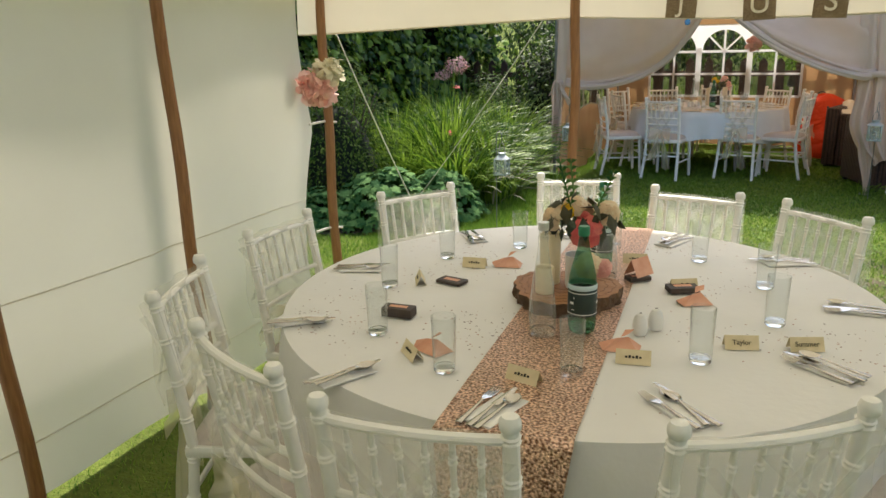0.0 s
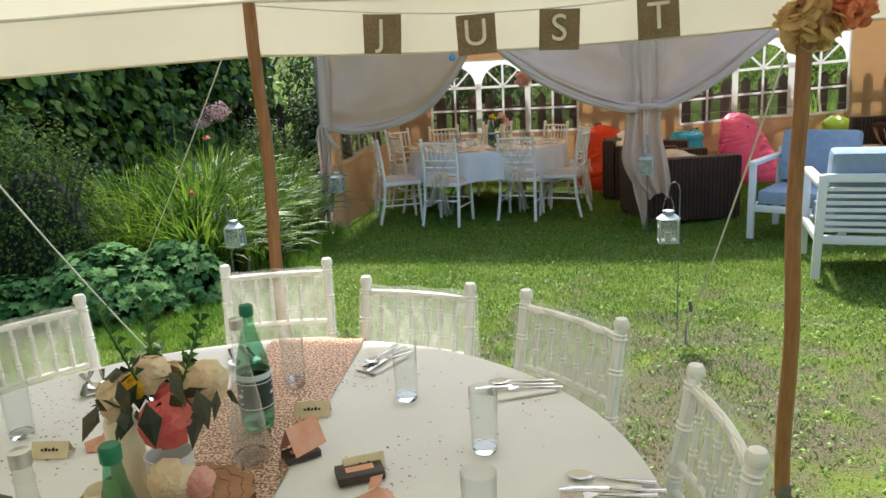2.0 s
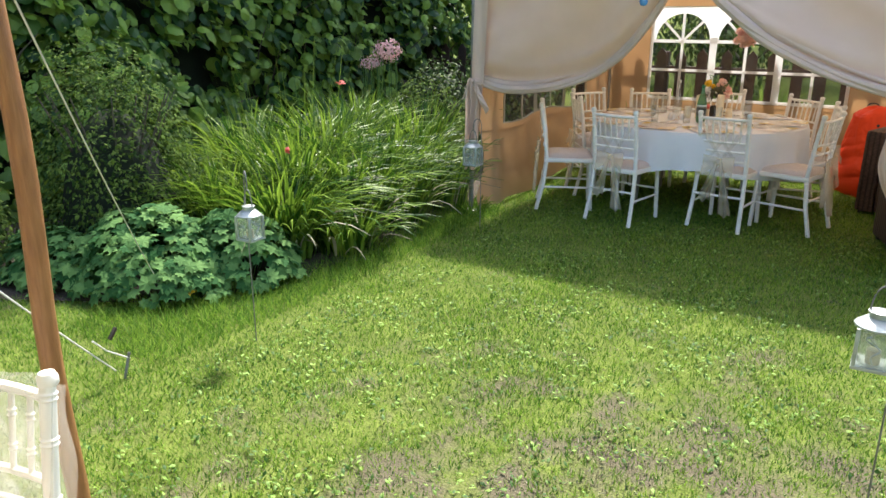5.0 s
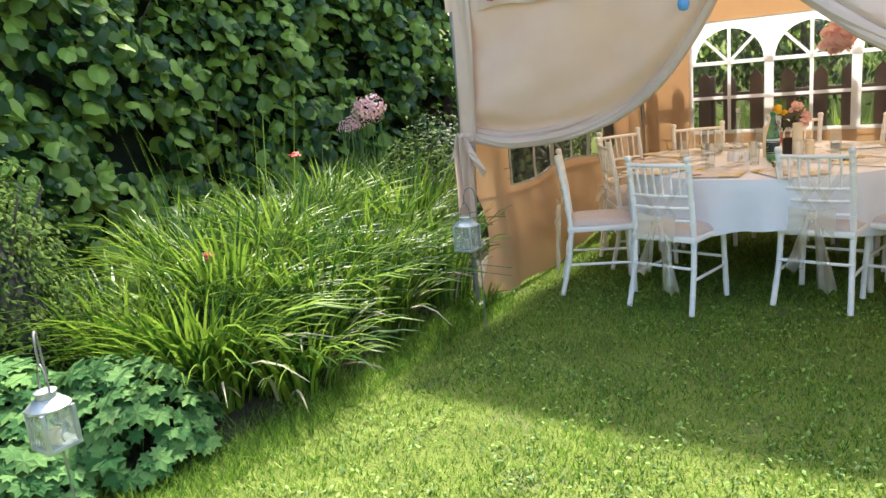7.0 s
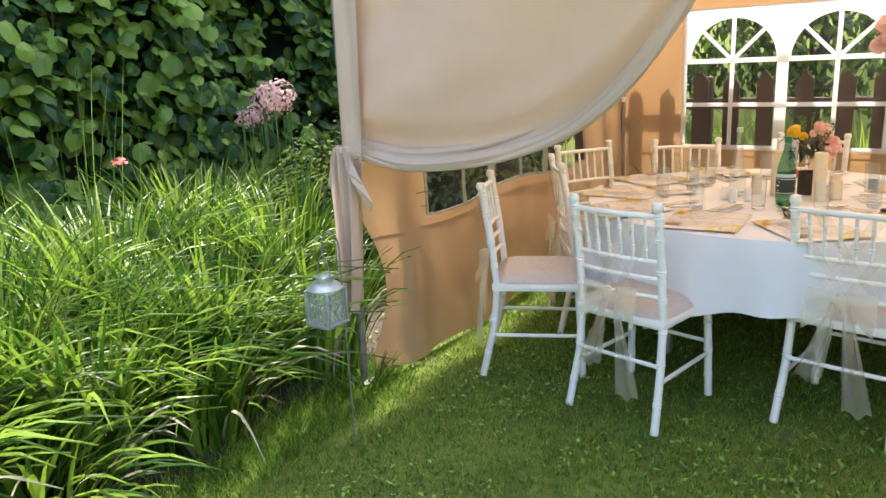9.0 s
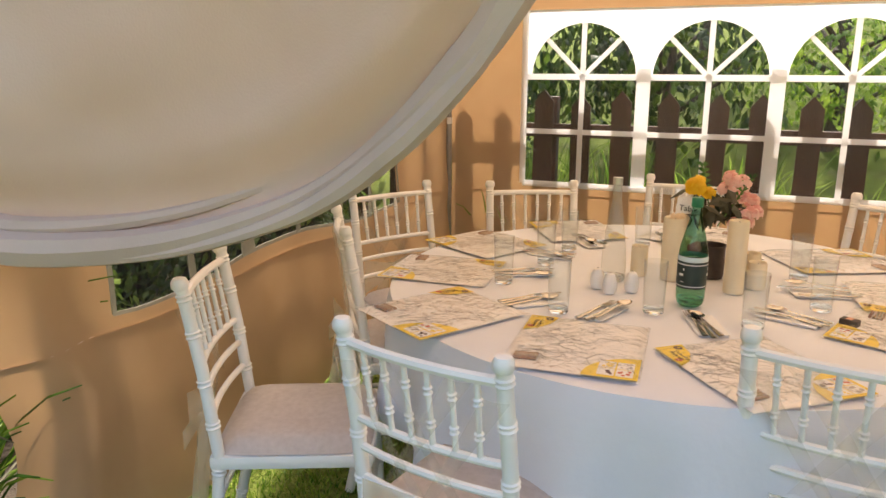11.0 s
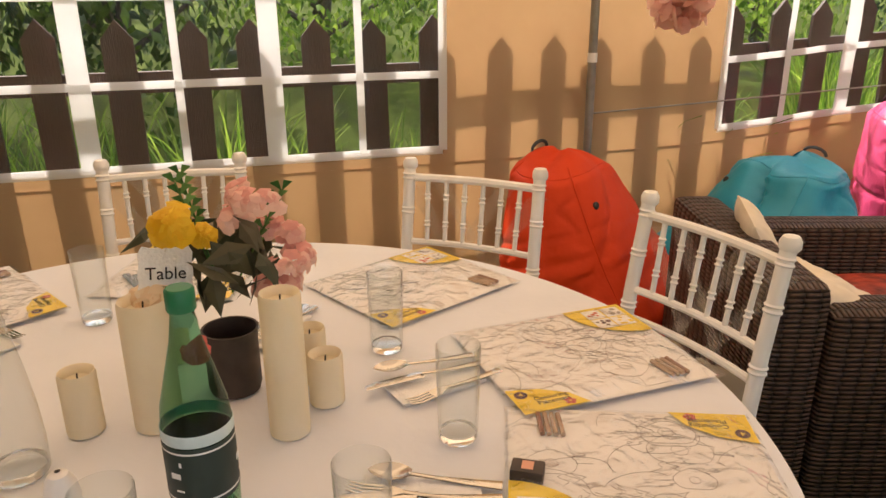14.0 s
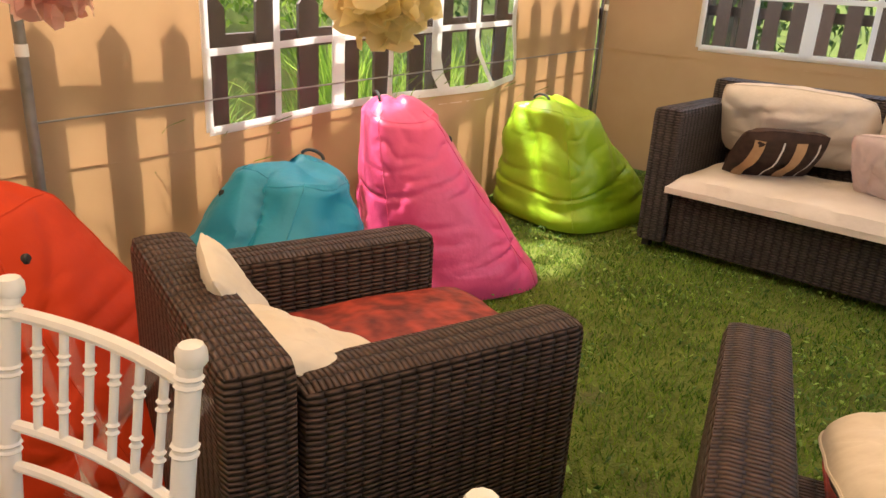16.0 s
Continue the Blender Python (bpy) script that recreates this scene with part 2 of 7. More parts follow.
M_greenglass = glass("green bottle plastic", (0.62, 0.88, 0.74))
M_thin = clear_sheet("thin tumbler glass", gloss=0.02, tint=(0.975, 0.985, 0.985), rough=0.03, wrinkle=0.0, haze=0.035, edge=0.9)
M_bottle = clear_sheet("clear bottle glass", gloss=0.06, tint=(0.95, 0.96, 0.95), rough=0.04, wrinkle=0.0, haze=0.09, edge=1.0)
M_thin_green = clear_sheet("thin green bottle", gloss=0.03, tint=(0.43, 0.67, 0.53), rough=0.04, wrinkle=0.0)
M_cutlery = surface("stainless steel", (0.50, 0.47, 0.43), (0.62, 0.59, 0.55), 40, 0.18, 1.0)
M_napkin = surface("white paper napkin", (0.76, 0.75, 0.73), (0.83, 0.82, 0.80), 30, 0.95, bump=0.3, bump_scale=200)
M_card = surface("kraft cream card", (0.62, 0.52, 0.32), (0.72, 0.62, 0.42), 40, 0.9)
M_favour = surface("peach paper bag", (0.62, 0.30, 0.20), (0.74, 0.42, 0.30), 30, 0.85)
M_slate = surface("dark chocolate card", (0.030, 0.020, 0.015), (0.07, 0.05, 0.04), 30, 0.6)
M_wax = surface("ivory wax candle", (0.84, 0.75, 0.55), (0.90, 0.82, 0.64), 14, 0.5, bump=0.1, through_light=0.3)
M_ceramic = surface("white glazed ceramic", (0.70, 0.69, 0.66), (0.78, 0.77, 0.75), 20, 0.3)
M_bark = surface("log bark", (0.06, 0.035, 0.02), (0.15, 0.085, 0.045), 40, 0.95, bump=1.0, bump_scale=60)
M_logtop = surface("cut log face", (0.24, 0.10, 0.035), (0.40, 0.19, 0.075), 14, 0.6, bump=0.3, bump_scale=60)
M_sequin = surface("rose gold sequins", (0.22, 0.10, 0.055), (0.98, 0.68, 0.50), 150, 0.28, 0.7, bump=1.0, bump_scale=150, coarse=0.1, detail=0.0)
M_confetti = surface("dark metallic confetti", (0.10, 0.06, 0.05), (0.42, 0.24, 0.18), 50, 0.3, 0.6, per_island=0.8)
M_greencap = surface("green screw cap", (0.004, 0.12, 0.055), (0.01, 0.18, 0.08), 30, 0.4)
M_silvercap = surface("silver cap", (0.6, 0.6, 0.58), (0.72, 0.72, 0.7), 30, 0.3, 0.8)
M_darklabel = surface("dark green bottle label", (0.008, 0.022, 0.018), (0.016, 0.034, 0.028), 30, 0.5)
M_lightlabel = surface("pale blue label strip", (0.45, 0.58, 0.60), (0.55, 0.66, 0.68), 30, 0.5)
M_ink = surface("black ink", (0.012, 0.011, 0.010), (0.025, 0.022, 0.02), 40, 0.8)
M_greyink = surface("grey print line", (0.27, 0.25, 0.24), (0.42, 0.40, 0.38), 40, 0.8)
M_whiteink = surface("white lettering", (0.7, 0.7, 0.68), (0.8, 0.8, 0.78), 40, 0.8)
M_yellow = surface("yellow printed card", (0.74, 0.52, 0.015), (0.82, 0.60, 0.03), 40, 0.5)
M_matpaper = surface("white drawing card", (0.74, 0.72, 0.70), (0.80, 0.78, 0.76), 8, 0.7)
M_film = clear_sheet("clear film sleeve", gloss=0.085, tint=(0.985, 0.985, 0.98), wrinkle=1.0, scale=16, rough=0.10, edge=0.45)
M_redprint = surface("red print", (0.45, 0.05, 0.02), (0.6, 0.1, 0.04), 30, 0.6)
M_purple = surface("dark plum print", (0.05, 0.01, 0.02), (0.09, 0.03, 0.04), 30, 0.6)
M_crayon = surface("crayon sticks", (0.25, 0.12, 0.08), (0.45, 0.32, 0.22), 60, 0.7, per_island=0.8)
M_petal_pink = surface("dusty pink petals", (0.70, 0.32, 0.28), (0.82, 0.48, 0.40), 20, 0.6, through_light=0.3, per_island=0.4)
M_hydrangea = surface("pale pink hydrangea florets", (0.74, 0.36, 0.32), (0.88, 0.62, 0.54), 20, 0.6, through_light=0.35, per_island=0.7)
M_petal_coral = surface("coral rose petals", (0.66, 0.10, 0.10), (0.80, 0.22, 0.18), 20, 0.6, through_light=0.3, per_island=0.4)
M_petal_cream = surface("cream rose petals", (0.78, 0.58, 0.36), (0.86, 0.74, 0.54), 20, 0.6, through_light=0.3, per_island=0.4)
M_petal_yellow = surface("yellow petals", (0.80, 0.46, 0.01), (0.86, 0.58, 0.03), 20, 0.6, through_light=0.3, per_island=0.4)
M_petal_phlox = surface("pale mauve phlox petals", (0.68, 0.40, 0.40), (0.84, 0.60, 0.58), 20, 0.7, through_light=0.3, per_island=0.6)
M_dark_leaf = surface("dark florist leaf", (0.018, 0.030, 0.012), (0.06, 0.055, 0.025), 20, 0.5, through_light=0.2, per_island=0.6)
M_lawn = surface("lawn turf", (0.075, 0.100, 0.022), (0.17, 0.215, 0.045), 30, 0.95, bump=1.0, bump_scale=90, coarse=0.5, specular=0.1)
def worn_turf(m):
    """Bare, thatchy ground in blotches round the walked middle of the lawn."""
    n, l = m.node_tree.nodes, m.node_tree.links
    bsdf = n["Principled BSDF"]
    tc, mp, gr, no = n.new("ShaderNodeTexCoord"), n.new("ShaderNodeMapping"), n.new("ShaderNodeTexGradient"), n.new("ShaderNodeTexNoise")
    gr.gradient_type = "SPHERICAL"
    mp.inputs["Location"].default_value = (-4.8 / 2.6, -4.0 / 2.6, 0)
    mp.inputs["Scale"].default_value = (1 / 2.6, 1 / 2.6, 0)
    l.new(tc.outputs["Object"], mp.inputs["Vector"])
    l.new(mp.outputs[0], gr.inputs["Vector"])
    no.inputs["Scale"].default_value, no.inputs["Detail"].default_value = 3.2, 8.0
    l.new(tc.outputs["Object"], no.inputs["Vector"])
    ad, rp, mx = n.new("ShaderNodeMath"), n.new("ShaderNodeValToRGB"), n.new("ShaderNodeMix")
    ad.operation = "MULTIPLY_ADD"
    ad.inputs[1].default_value = 0.34
    l.new(gr.outputs["Fac"], ad.inputs[0])
    l.new(no.outputs["Fac"], ad.inputs[2])
    rp.color_ramp.elements[0].position, rp.color_ramp.elements[1].position = 0.60, 0.80
    l.new(ad.outputs[0], rp.inputs[0])
    mx.data_type = "RGBA"
    src = bsdf.inputs["Base Color"].links[0].from_socket
    l.new(rp.outputs[0], mx.inputs[0])
    l.new(src, mx.inputs[6])
    mx.inputs[7].default_value = (0.12, 0.105, 0.068, 1)
    l.new(mx.outputs[2], bsdf.inputs["Base Color"])


worn_turf(M_lawn)
M_blade = surface("mown grass blades", (0.045, 0.140, 0.012), (0.255, 0.40, 0.050), 1.2, 0.6, through_light=0.4, coarse=0.3, per_island=0.55, specular=0.25)
M_straw = surface("dry thatch", (0.13, 0.11, 0.065), (0.42, 0.38, 0.27), 40, 0.9, per_island=0.8)
M_daylily = surface("arching daylily leaves", (0.030, 0.090, 0.007), (0.22, 0.335, 0.038), 6, 0.45, through_light=0.36, per_island=0.75)
M_hazel = surface("broad hedge leaves", (0.022, 0.080, 0.012), (0.27, 0.42, 0.065), 3, 0.5, through_light=0.4, per_island=0.7)
# near-black colour standing for the shade deep inside hedge and bushes
M_core = surface("inner foliage shade", (0.004, 0.008, 0.003), (0.014, 0.024, 0.008), 5, 0.95, bump=1.0, bump_scale=12)
M_box = surface("small bush leaves", (0.022, 0.052, 0.008), (0.105, 0.165, 0.026), 6, 0.85, specular=0.2, through_light=0.3, per_island=0.7)
M_mantle = surface("blue green lobed leaves", (0.035, 0.115, 0.030), (0.155, 0.29, 0.085), 6, 0.8, specular=0.2, through_light=0.3, per_island=0.6)
M_wild = surface("meadow leaves", (0.10, 0.20, 0.02), (0.34, 0.48, 0.07), 4, 0.6, through_light=0.5, per_island=0.7)
M_tree = surface("tree leaves", (0.020, 0.052, 0.010), (0.095, 0.165, 0.026), 2, 0.55, through_light=0.4, per_island=0.7)
M_trunk = surface("grey brown bark", (0.05, 0.04, 0.03), (0.12, 0.10, 0.08), 14, 0.95, bump=0.8, bump_scale=20, stretch=(3, 3, 0.5))
M_stripe_brown = surface("brown cushion velvet", (0.030, 0.016, 0.012), (0.065, 0.035, 0.025), 30, 0.9)
M_stripe_tan = surface("tan cushion stripe", (0.42, 0.26, 0.13), (0.52, 0.34, 0.19), 30, 0.9)
M_lilac = surface("pale lilac cushion", (0.52, 0.42, 0.42), (0.62, 0.52, 0.51), 20, 0.9, bump=0.3, bump_scale=25)


# ---- mesh tools ----
class Build:
    """Vertices and faces of one mesh."""

    def __init__(self):
        self.v, self.f, self.uv = [], [], {}

    def add(self, verts, faces):
        k = len(self.v)
        self.v += [tuple(p) for p in verts]
        self.f += [tuple(i + k for i in q) for q in faces]
        return self

    def box(self, c, s, m=None, bevel=0.0):
        x, y, z = (a / 2 for a in s)
        b = min(bevel, x * 0.9, y * 0.9, z * 0.9)
        if not b:
            vs = [Vector((i * x, j * y, k * z)) for k in (-1, 1) for j in (-1, 1) for i in (-1, 1)]
            fs = [(0, 2, 3, 1), (4, 5, 7, 6), (0, 1, 5, 4), (2, 6, 7, 3), (0, 4, 6, 2), (1, 3, 7, 5)]
        else:
            bm = bmesh.new()
            bmesh.ops.create_cube(bm, size=1.0)
            for p in bm.verts:
                p.co = Vector((p.co.x * s[0], p.co.y * s[1], p.co.z * s[2]))
            bmesh.ops.bevel(bm, geom=bm.edges[:], offset=b, segments=2, affect="EDGES", profile=0.6)
            bm.verts.index_update()
            vs, fs = [p.co.copy() for p in bm.verts], [[p.index for p in q.verts] for q in bm.faces]
            bm.free()
        m = m or Matrix()
        return self.add([m @ (p + Vector(c)) for p in vs], fs)

    def tube(self, pts, r, seg=8, caps=True):
        """A round bar through points; r: one radius or one a point."""
        pts = [Vector(p) for p in pts]
        rs = r if isinstance(r, (list, tuple)) else [r] * len(pts)
        vs, fs = [], []
        ref = Vector((0, 0, 1))
        for i, p in enumerate(pts):
            d = (pts[min(i + 1, len(pts) - 1)] - pts[max(i - 1, 0)]).normalized()
            a = d.cross(ref if abs(d.dot(ref)) < 0.95 else Vector((1, 0, 0))).normalized()
            b = d.cross(a)
            vs += [p + (a * math.cos(q) + b * math.sin(q)) * rs[i] for q in (2 * math.pi * j / seg for j in range(seg))]
        for i in range(len(pts) - 1):
            fs += [(i * seg + j, i * seg + (j + 1) % seg, (i + 1) * seg + (j + 1) % seg, (i + 1) * seg + j) for j in range(seg)]
        if caps:
            fs += [tuple(range(seg))[::-1], tuple((len(pts) - 1) * seg + j for j in range(seg))]
        return self.add(vs, fs)

    def lathe(self, profile, seg=24, c=(0, 0, 0), m=None, closed=False):
        vs, fs = [], []
        for r, z in profile:
            vs += [Vector((r * math.cos(q), r * math.sin(q), z)) for q in (2 * math.pi * j / seg for j in range(seg))]
        k = len(profile)
        for i in range(k - 1 + bool(closed)):
            a, b = i * seg, (i + 1) % k * seg
            fs += [(a + j, a + (j + 1) % seg, b + (j + 1) % seg, b + j) for j in range(seg)]
        m = m or Matrix()
        return self.add([m @ (p + Vector(c)) for p in vs], fs)

    def sheet(self, us, vs, fn, skip=None):
        """A net fn(u, v) over two lists of values; skip(u, v) leaves out cells by their middle."""
        nu, nv = len(us), len(vs)
        pts = [fn(u, v) for u in us for v in vs]
        fs = []
        for i in range(nu - 1):
            for j in range(nv - 1):
                if not (skip and skip((us[i] + us[i + 1]) / 2, (vs[j] + vs[j + 1]) / 2)):
                    fs.append((i * nv + j, (i + 1) * nv + j, (i + 1) * nv + j + 1, i * nv + j + 1))
        return self.add(pts, fs)

    def poly(self, pts, depth=0.0, up=(0, 0, 1)):
        """A flat outline, given depth along up."""
        k = len(pts)
        a = [Vector(p) for p in pts]
        if not depth:
            return self.add(a, [tuple(range(k))])
        b = [p + Vector(up) * depth for p in a]
        return self.add(a + b, [tuple(range(k))[::-1], tuple(range(k, 2 * k))] + [(i, (i + 1) % k, k + (i + 1) % k, k + i) for i in range(k)])

    def mesh(self, name, material, smooth=True):
        me = bpy.data.meshes.new(name)
        me.from_pydata(self.v, [], self.f)
        me.materials.append(material)
        if smooth:
            me.polygons.foreach_set("use_smooth", [True] * len(me.polygons))
            me.set_sharp_from_angle(angle=radians(42))
        me.update()
        return me


def span(a, b, k):
    return [a + (b - a) * i / k for i in range(k + 1)]


def part(name, build, material, parent, label="", smooth=True):
    ob = new(name, build.mesh(name, material, smooth))
    ob.parent = parent
    return tagged(ob, label)


def thing(name, label, category, group="", m=None, kind=""):
    ob = new(name)
    ob.empty_display_size = 0.1
    if m is not None:
        ob.matrix_world = m
    return tagged(ob, label, category, group, kind)


def solid(name, build, material, label, category, group="", kind="", m=None, smooth=True):
    ob = new(name, build.mesh(name, material, smooth))
    if m is not None:
        ob.matrix_world = m
    return tagged(ob, label, category, group, kind)


def lettering(name, words, size, m, material, parent, depth=0.0015, align="CENTER"):
    """Words in the built-in font, turned into a mesh."""
    cu = bpy.data.curves.new(name, "FONT")
    cu.body, cu.size, cu.extrude, cu.align_x, cu.align_y = words, size, depth, align, "CENTER"
    tmp = new(name + "_curve", cu)
    me = bpy.data.meshes.new_from_object(tmp.evaluated_get(bpy.context.evaluated_depsgraph_get()))
    bpy.data.objects.remove(tmp)
    bpy.data.curves.remove(cu)
    me.name = name
    me.materials.clear()
    me.materials.append(material)
    ob = new(name, me)
    ob.parent = parent
    ob.matrix_local = m
    return ob


def raw_mesh(name, verts, faces, material, smooth=False):
    """A mesh from arrays of vertices (n x 3) and faces (k x 3 or 4)."""
    me = bpy.data.meshes.new(name)
    k, w = faces.shape
    me.vertices.add(len(verts))
    me.vertices.foreach_set("co", np.ascontiguousarray(verts, dtype=np.float32).ravel())
    me.loops.add(k * w)
    me.loops.foreach_set("vertex_index", np.ascontiguousarray(faces, dtype=np.int32).ravel())
    me.polygons.add(k)
    me.polygons.foreach_set("loop_start", np.arange(0, k * w, w, dtype=np.int32))
    me.polygons.foreach_set("use_smooth", np.full(k, smooth))
    me.materials.append(material)
    me.update(calc_edges=True)
    return me


def n3(x, y, z=0.0, s=1.0):
    return noise.noise(Vector((x * s, y * s, z * s)))


def ground_z(x, y):
    """The lawn: level, then rising gently under the far end of the marquee."""
    k = max(0.0, min(x, 10.0) - 5.2)
    rise = 0.045 * k * min(1.0, k / 1.2)
    bank = max(0.0, y - 12.2)
    return rise + 0.33 * min(bank, 9.0) * min(1.0, bank / 1.5)


def uv_box(ob):
    """Box-projected coordinates in metres, so that woven strands run level."""
    me = ob.data
    layer = me.uv_layers.new(name="UVMap")
    for q in me.polygons:
        n = q.normal
        for li in q.loop_indices:
            p = me.vertices[me.loops[li].vertex_index].co
            if abs(n.z) > 0.7:
                layer.data[li].uv = (p.y, p.x)
            elif abs(n.x) > abs(n.y):
                layer.data[li].uv = (p.y, p.z)
            else:
                layer.data[li].uv = (p.x, p.z)
    return ob


# ---- ground ----
def build_ground():
    xs = [-400, -120, -40, -15] + span(-8, 14, 44) + [20, 45, 130, 400]
    ys = [-400, -120, -40, -15] + span(-6, 24, 60) + [30, 55, 130, 400]
    b = Build().sheet(xs, ys, lambda x, y: (x, y, ground_z(x, y) + 0.012 * n3(x, y, 0, 1.3)))
    return solid("ground", b, M_lawn, "mown green lawn with worn thatchy patches", "lawn", kind="structure")


build_ground()

# ---- marquee: two bays, tan polyester on a steel frame ----
MX0, MX1, MX2, MY0, MY1, EAVE, RIDGE = 1.89, 5.12, 8.95, 7.85, 11.24, 2.06, 2.85
WINS = ((2.36, 4.45), (5.82, 7.92))


def tilt_z(x):
    """The cloth follows the rise of the ground."""
    return ground_z(x, 9.0)


def window_parts(parent, width, to_world, frame_w=0.036, vinyl=None):
    """Three arched lights in white vinyl; to_world(s, z, out) lays a point of the wall into the world."""
    z0, z1, zu, zl = 0.72, 1.74, 1.36, 1.04
    lw = width / 3
    vinyl = vinyl or M_vinyl
    t = 0.004

    def bar(name, s0, z0b, s1, z1b, w, off=0.004):
        d = Vector((s1 - s0, z1b - z0b))
        nrm = Vector((-d.y, d.x)).normalized() * (w / 2)
        b = Build()
        k = max(2, int(d.length / 0.08))
        us = span(0, 1, k)
        vs, fs = [], []
        for u in us:
            s, z = s0 + d.x * u, z0b + d.y * u
            for sg in (-1, 1):
                for o in (off, off + t):
                    vs.append(to_world(s + nrm.x * sg, z + nrm.y * sg, o))
        for i in range(k):
            a, c = i * 4, i * 4 + 4
            fs += [(a, c, c + 2, a + 2), (a + 1, a + 3, c + 3, c + 1), (a, a + 1, c + 1, c), (a + 2, c + 2, c + 3, a + 3)]
        b.add(vs, fs)
        part(name, b, vinyl, parent, smooth=False)

    fw = frame_w
    bar("window_frame", 0.0, z0, width, z0, fw)
    bar("window_frame", 0.0, z0, 0.0, z1, fw, 0.009)
    bar("window_frame", width, z0, width, z1, fw, 0.009)
    bar("transom", 0.0, zl, width, zl, 0.030, 0.009)
    bar("transom", 0.0, zu, width, zu, 0.034, 0.009)
    for i in (1, 2):
        bar("mullion", lw * i, z0, lw * i, zu + 0.05, 0.078, 0.014)
    for i in range(3):
        c = lw * (i + 0.5)
        r = lw / 2 - 0.045
        bar("glazing_bar", c, z0, c, zu + r, 0.030, 0.014)
        for a in (45, 135):
            bar("glazing_bar", c, zu, c + r * math.cos(radians(a)), zu + r * math.sin(radians(a)), 0.026, 0.019)
        b = Build()
        arc = [(c + r * math.cos(radians(a)), zu + r * math.sin(radians(a))) for a in range(0, 181, 12)]
        top = [(c - (lw / 2) * (a / 90 - 1), z1) for a in range(0, 181, 12)]
        vs, fs = [], []
        for (s, z), (s2, z2) in zip(arc, top):
            vs += [to_world(s, z, 0.010), to_world(s2, z2, 0.010)]
        fs += [(2 * k, 2 * k + 1, 2 * k + 3, 2 * k + 2) for k in range(len(arc) - 1)]
        for sg in (0, 1):
            s, s2 = (c + r, c + lw / 2) if not sg else (c - r, c - lw / 2)
            k = len(vs)
            vs += [to_world(s, zu, 0.010), to_world(s2, zu, 0.010), to_world(s2, z1, 0.010)]
            fs.append((k, k + 1, k + 2))
        part("arch_panel", Build().add(vs, fs), vinyl, parent, smooth=False)
        for za, zb in ((z0, zl), (zl, zu), (zu, z1 - 0.02)):
            p = part("pane", Build().sheet(span(c - lw / 2, c + lw / 2, 8), span(za, zb, 5), lambda s, z: to_world(s, z, -0.002)), M_pane, parent)
            p.visible_shadow = False


def wall_wave(s, z, seed):
    return 0.018 * n3(s, z * 0.35, seed, 1.7) + 0.007 * n3(s, z, seed + 5, 5.0) + 0.012 * math.sin(s * 9.0 + seed) * max(0.0, 0.8 - z)


def marquee_wall(name, s0, s1, win, to_world, label, hem=0.0):
    ss = sorted(set([round(v, 4) for v in span(s0, s1, int((s1 - s0) / 0.045))] + list(win)))
    zs = sorted(set([round(v, 4) for v in span(0.02, EAVE, 45)] + [0.72, 1.74]))
    b = Build().sheet(ss, zs, lambda s, z: to_world(s, z, 0.0), lambda s, z: win and win[0] < s < win[1] and 0.72 < z < 1.74)
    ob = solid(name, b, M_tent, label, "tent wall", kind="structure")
    hem_b = Build()
    for z in (0.66,):
        hem_b.tube([to_world(s, z, -0.004) for s in span(s0, s1, 60)], 0.004, 5)
    part("seam", hem_b, M_curtain, ob, "dark stitched seam")
    return ob


def back_point(s, z, out=0.0):
    # between the middle pole and the end the loose foot of the cloth is drawn inwards along a slant
    slack = 0.22 + 0.30 * (s - 5.2) - z
    pull = 0.16 * max(0.0, min(1.0, slack / 0.22)) * max(0.0, min(1.0, (s - 5.15) / 0.3)) * max(0.0, min(1.0, (8.0 - s) / 0.5))
    return (s, MY1 - out * 1.0 - pull + wall_wave(s, z, 1.0), z + tilt_z(s))


walls_back = []
for i, (a, c) in enumerate(((MX0, MX1), (MX1, MX2))):
    w = marquee_wall("wall_back_%d" % (i + 1), a, c, WINS[i], back_point, "tan polyester marquee wall with an arched window")
    wi = tagged(new("window_%d" % (i + 1)), "arched white vinyl marquee window with clear panes", "window", kind="structure")
    window_parts(wi, WINS[i][1] - WINS[i][0], lambda s, z, o, i=i: back_point(s + WINS[i][0], z, o))


def left_point(s, z, out=0.0):
    # the foot is drawn inwards, and the front edge bows away from the pole below the knot
    pull = 0.13 * max(0.0, 1 - z / 0.75) ** 2 * max(0.0, 1 - abs(s - 8.7) / 1.0)
    bow = 0.15 * max(0.0, math.sin(min(1.0, max(0.0, (z - 0.12) / 0.62)) * math.pi)) * max(0.0, 1 - (s - MY0) / 0.7)
    gather = 0.022 * math.sin(s * 17 + 2 * z) * math.exp(-((s - 10.75) / 0.45) ** 2) + 0.03 * math.sin(s * 11) * math.exp(-((s - 8.1) / 0.3) ** 2)
    return (MX0 + 0.01 + out + wall_wave(s, z, 3.0) * 2.0 + pull + gather, s + bow, z + 0.03 * math.sin(s * 4.2) * math.exp(-((z - 0.74) / 0.12) ** 2))


marquee_wall("wall_left", MY0 + 0.06, MY1 - 0.02, (8.42, 10.40), left_point, "tan polyester marquee side wall with an arched window")
wl = tagged(new("window_3"), "arched white vinyl side window with wrinkled clear panes", "window", kind="structure")
window_parts(wl, 1.98, lambda s, z, o: left_point(s + 8.42, z, o), 0.014, M_dim_vinyl)


def right_point(s, z, out=0.0):
    return (MX2 - 0.01 - out + wall_wave(s, z, 7.0), MY1 - 0.03 - s, z + tilt_z(MX2) + 0.17 * min(1.0, z / 0.72))


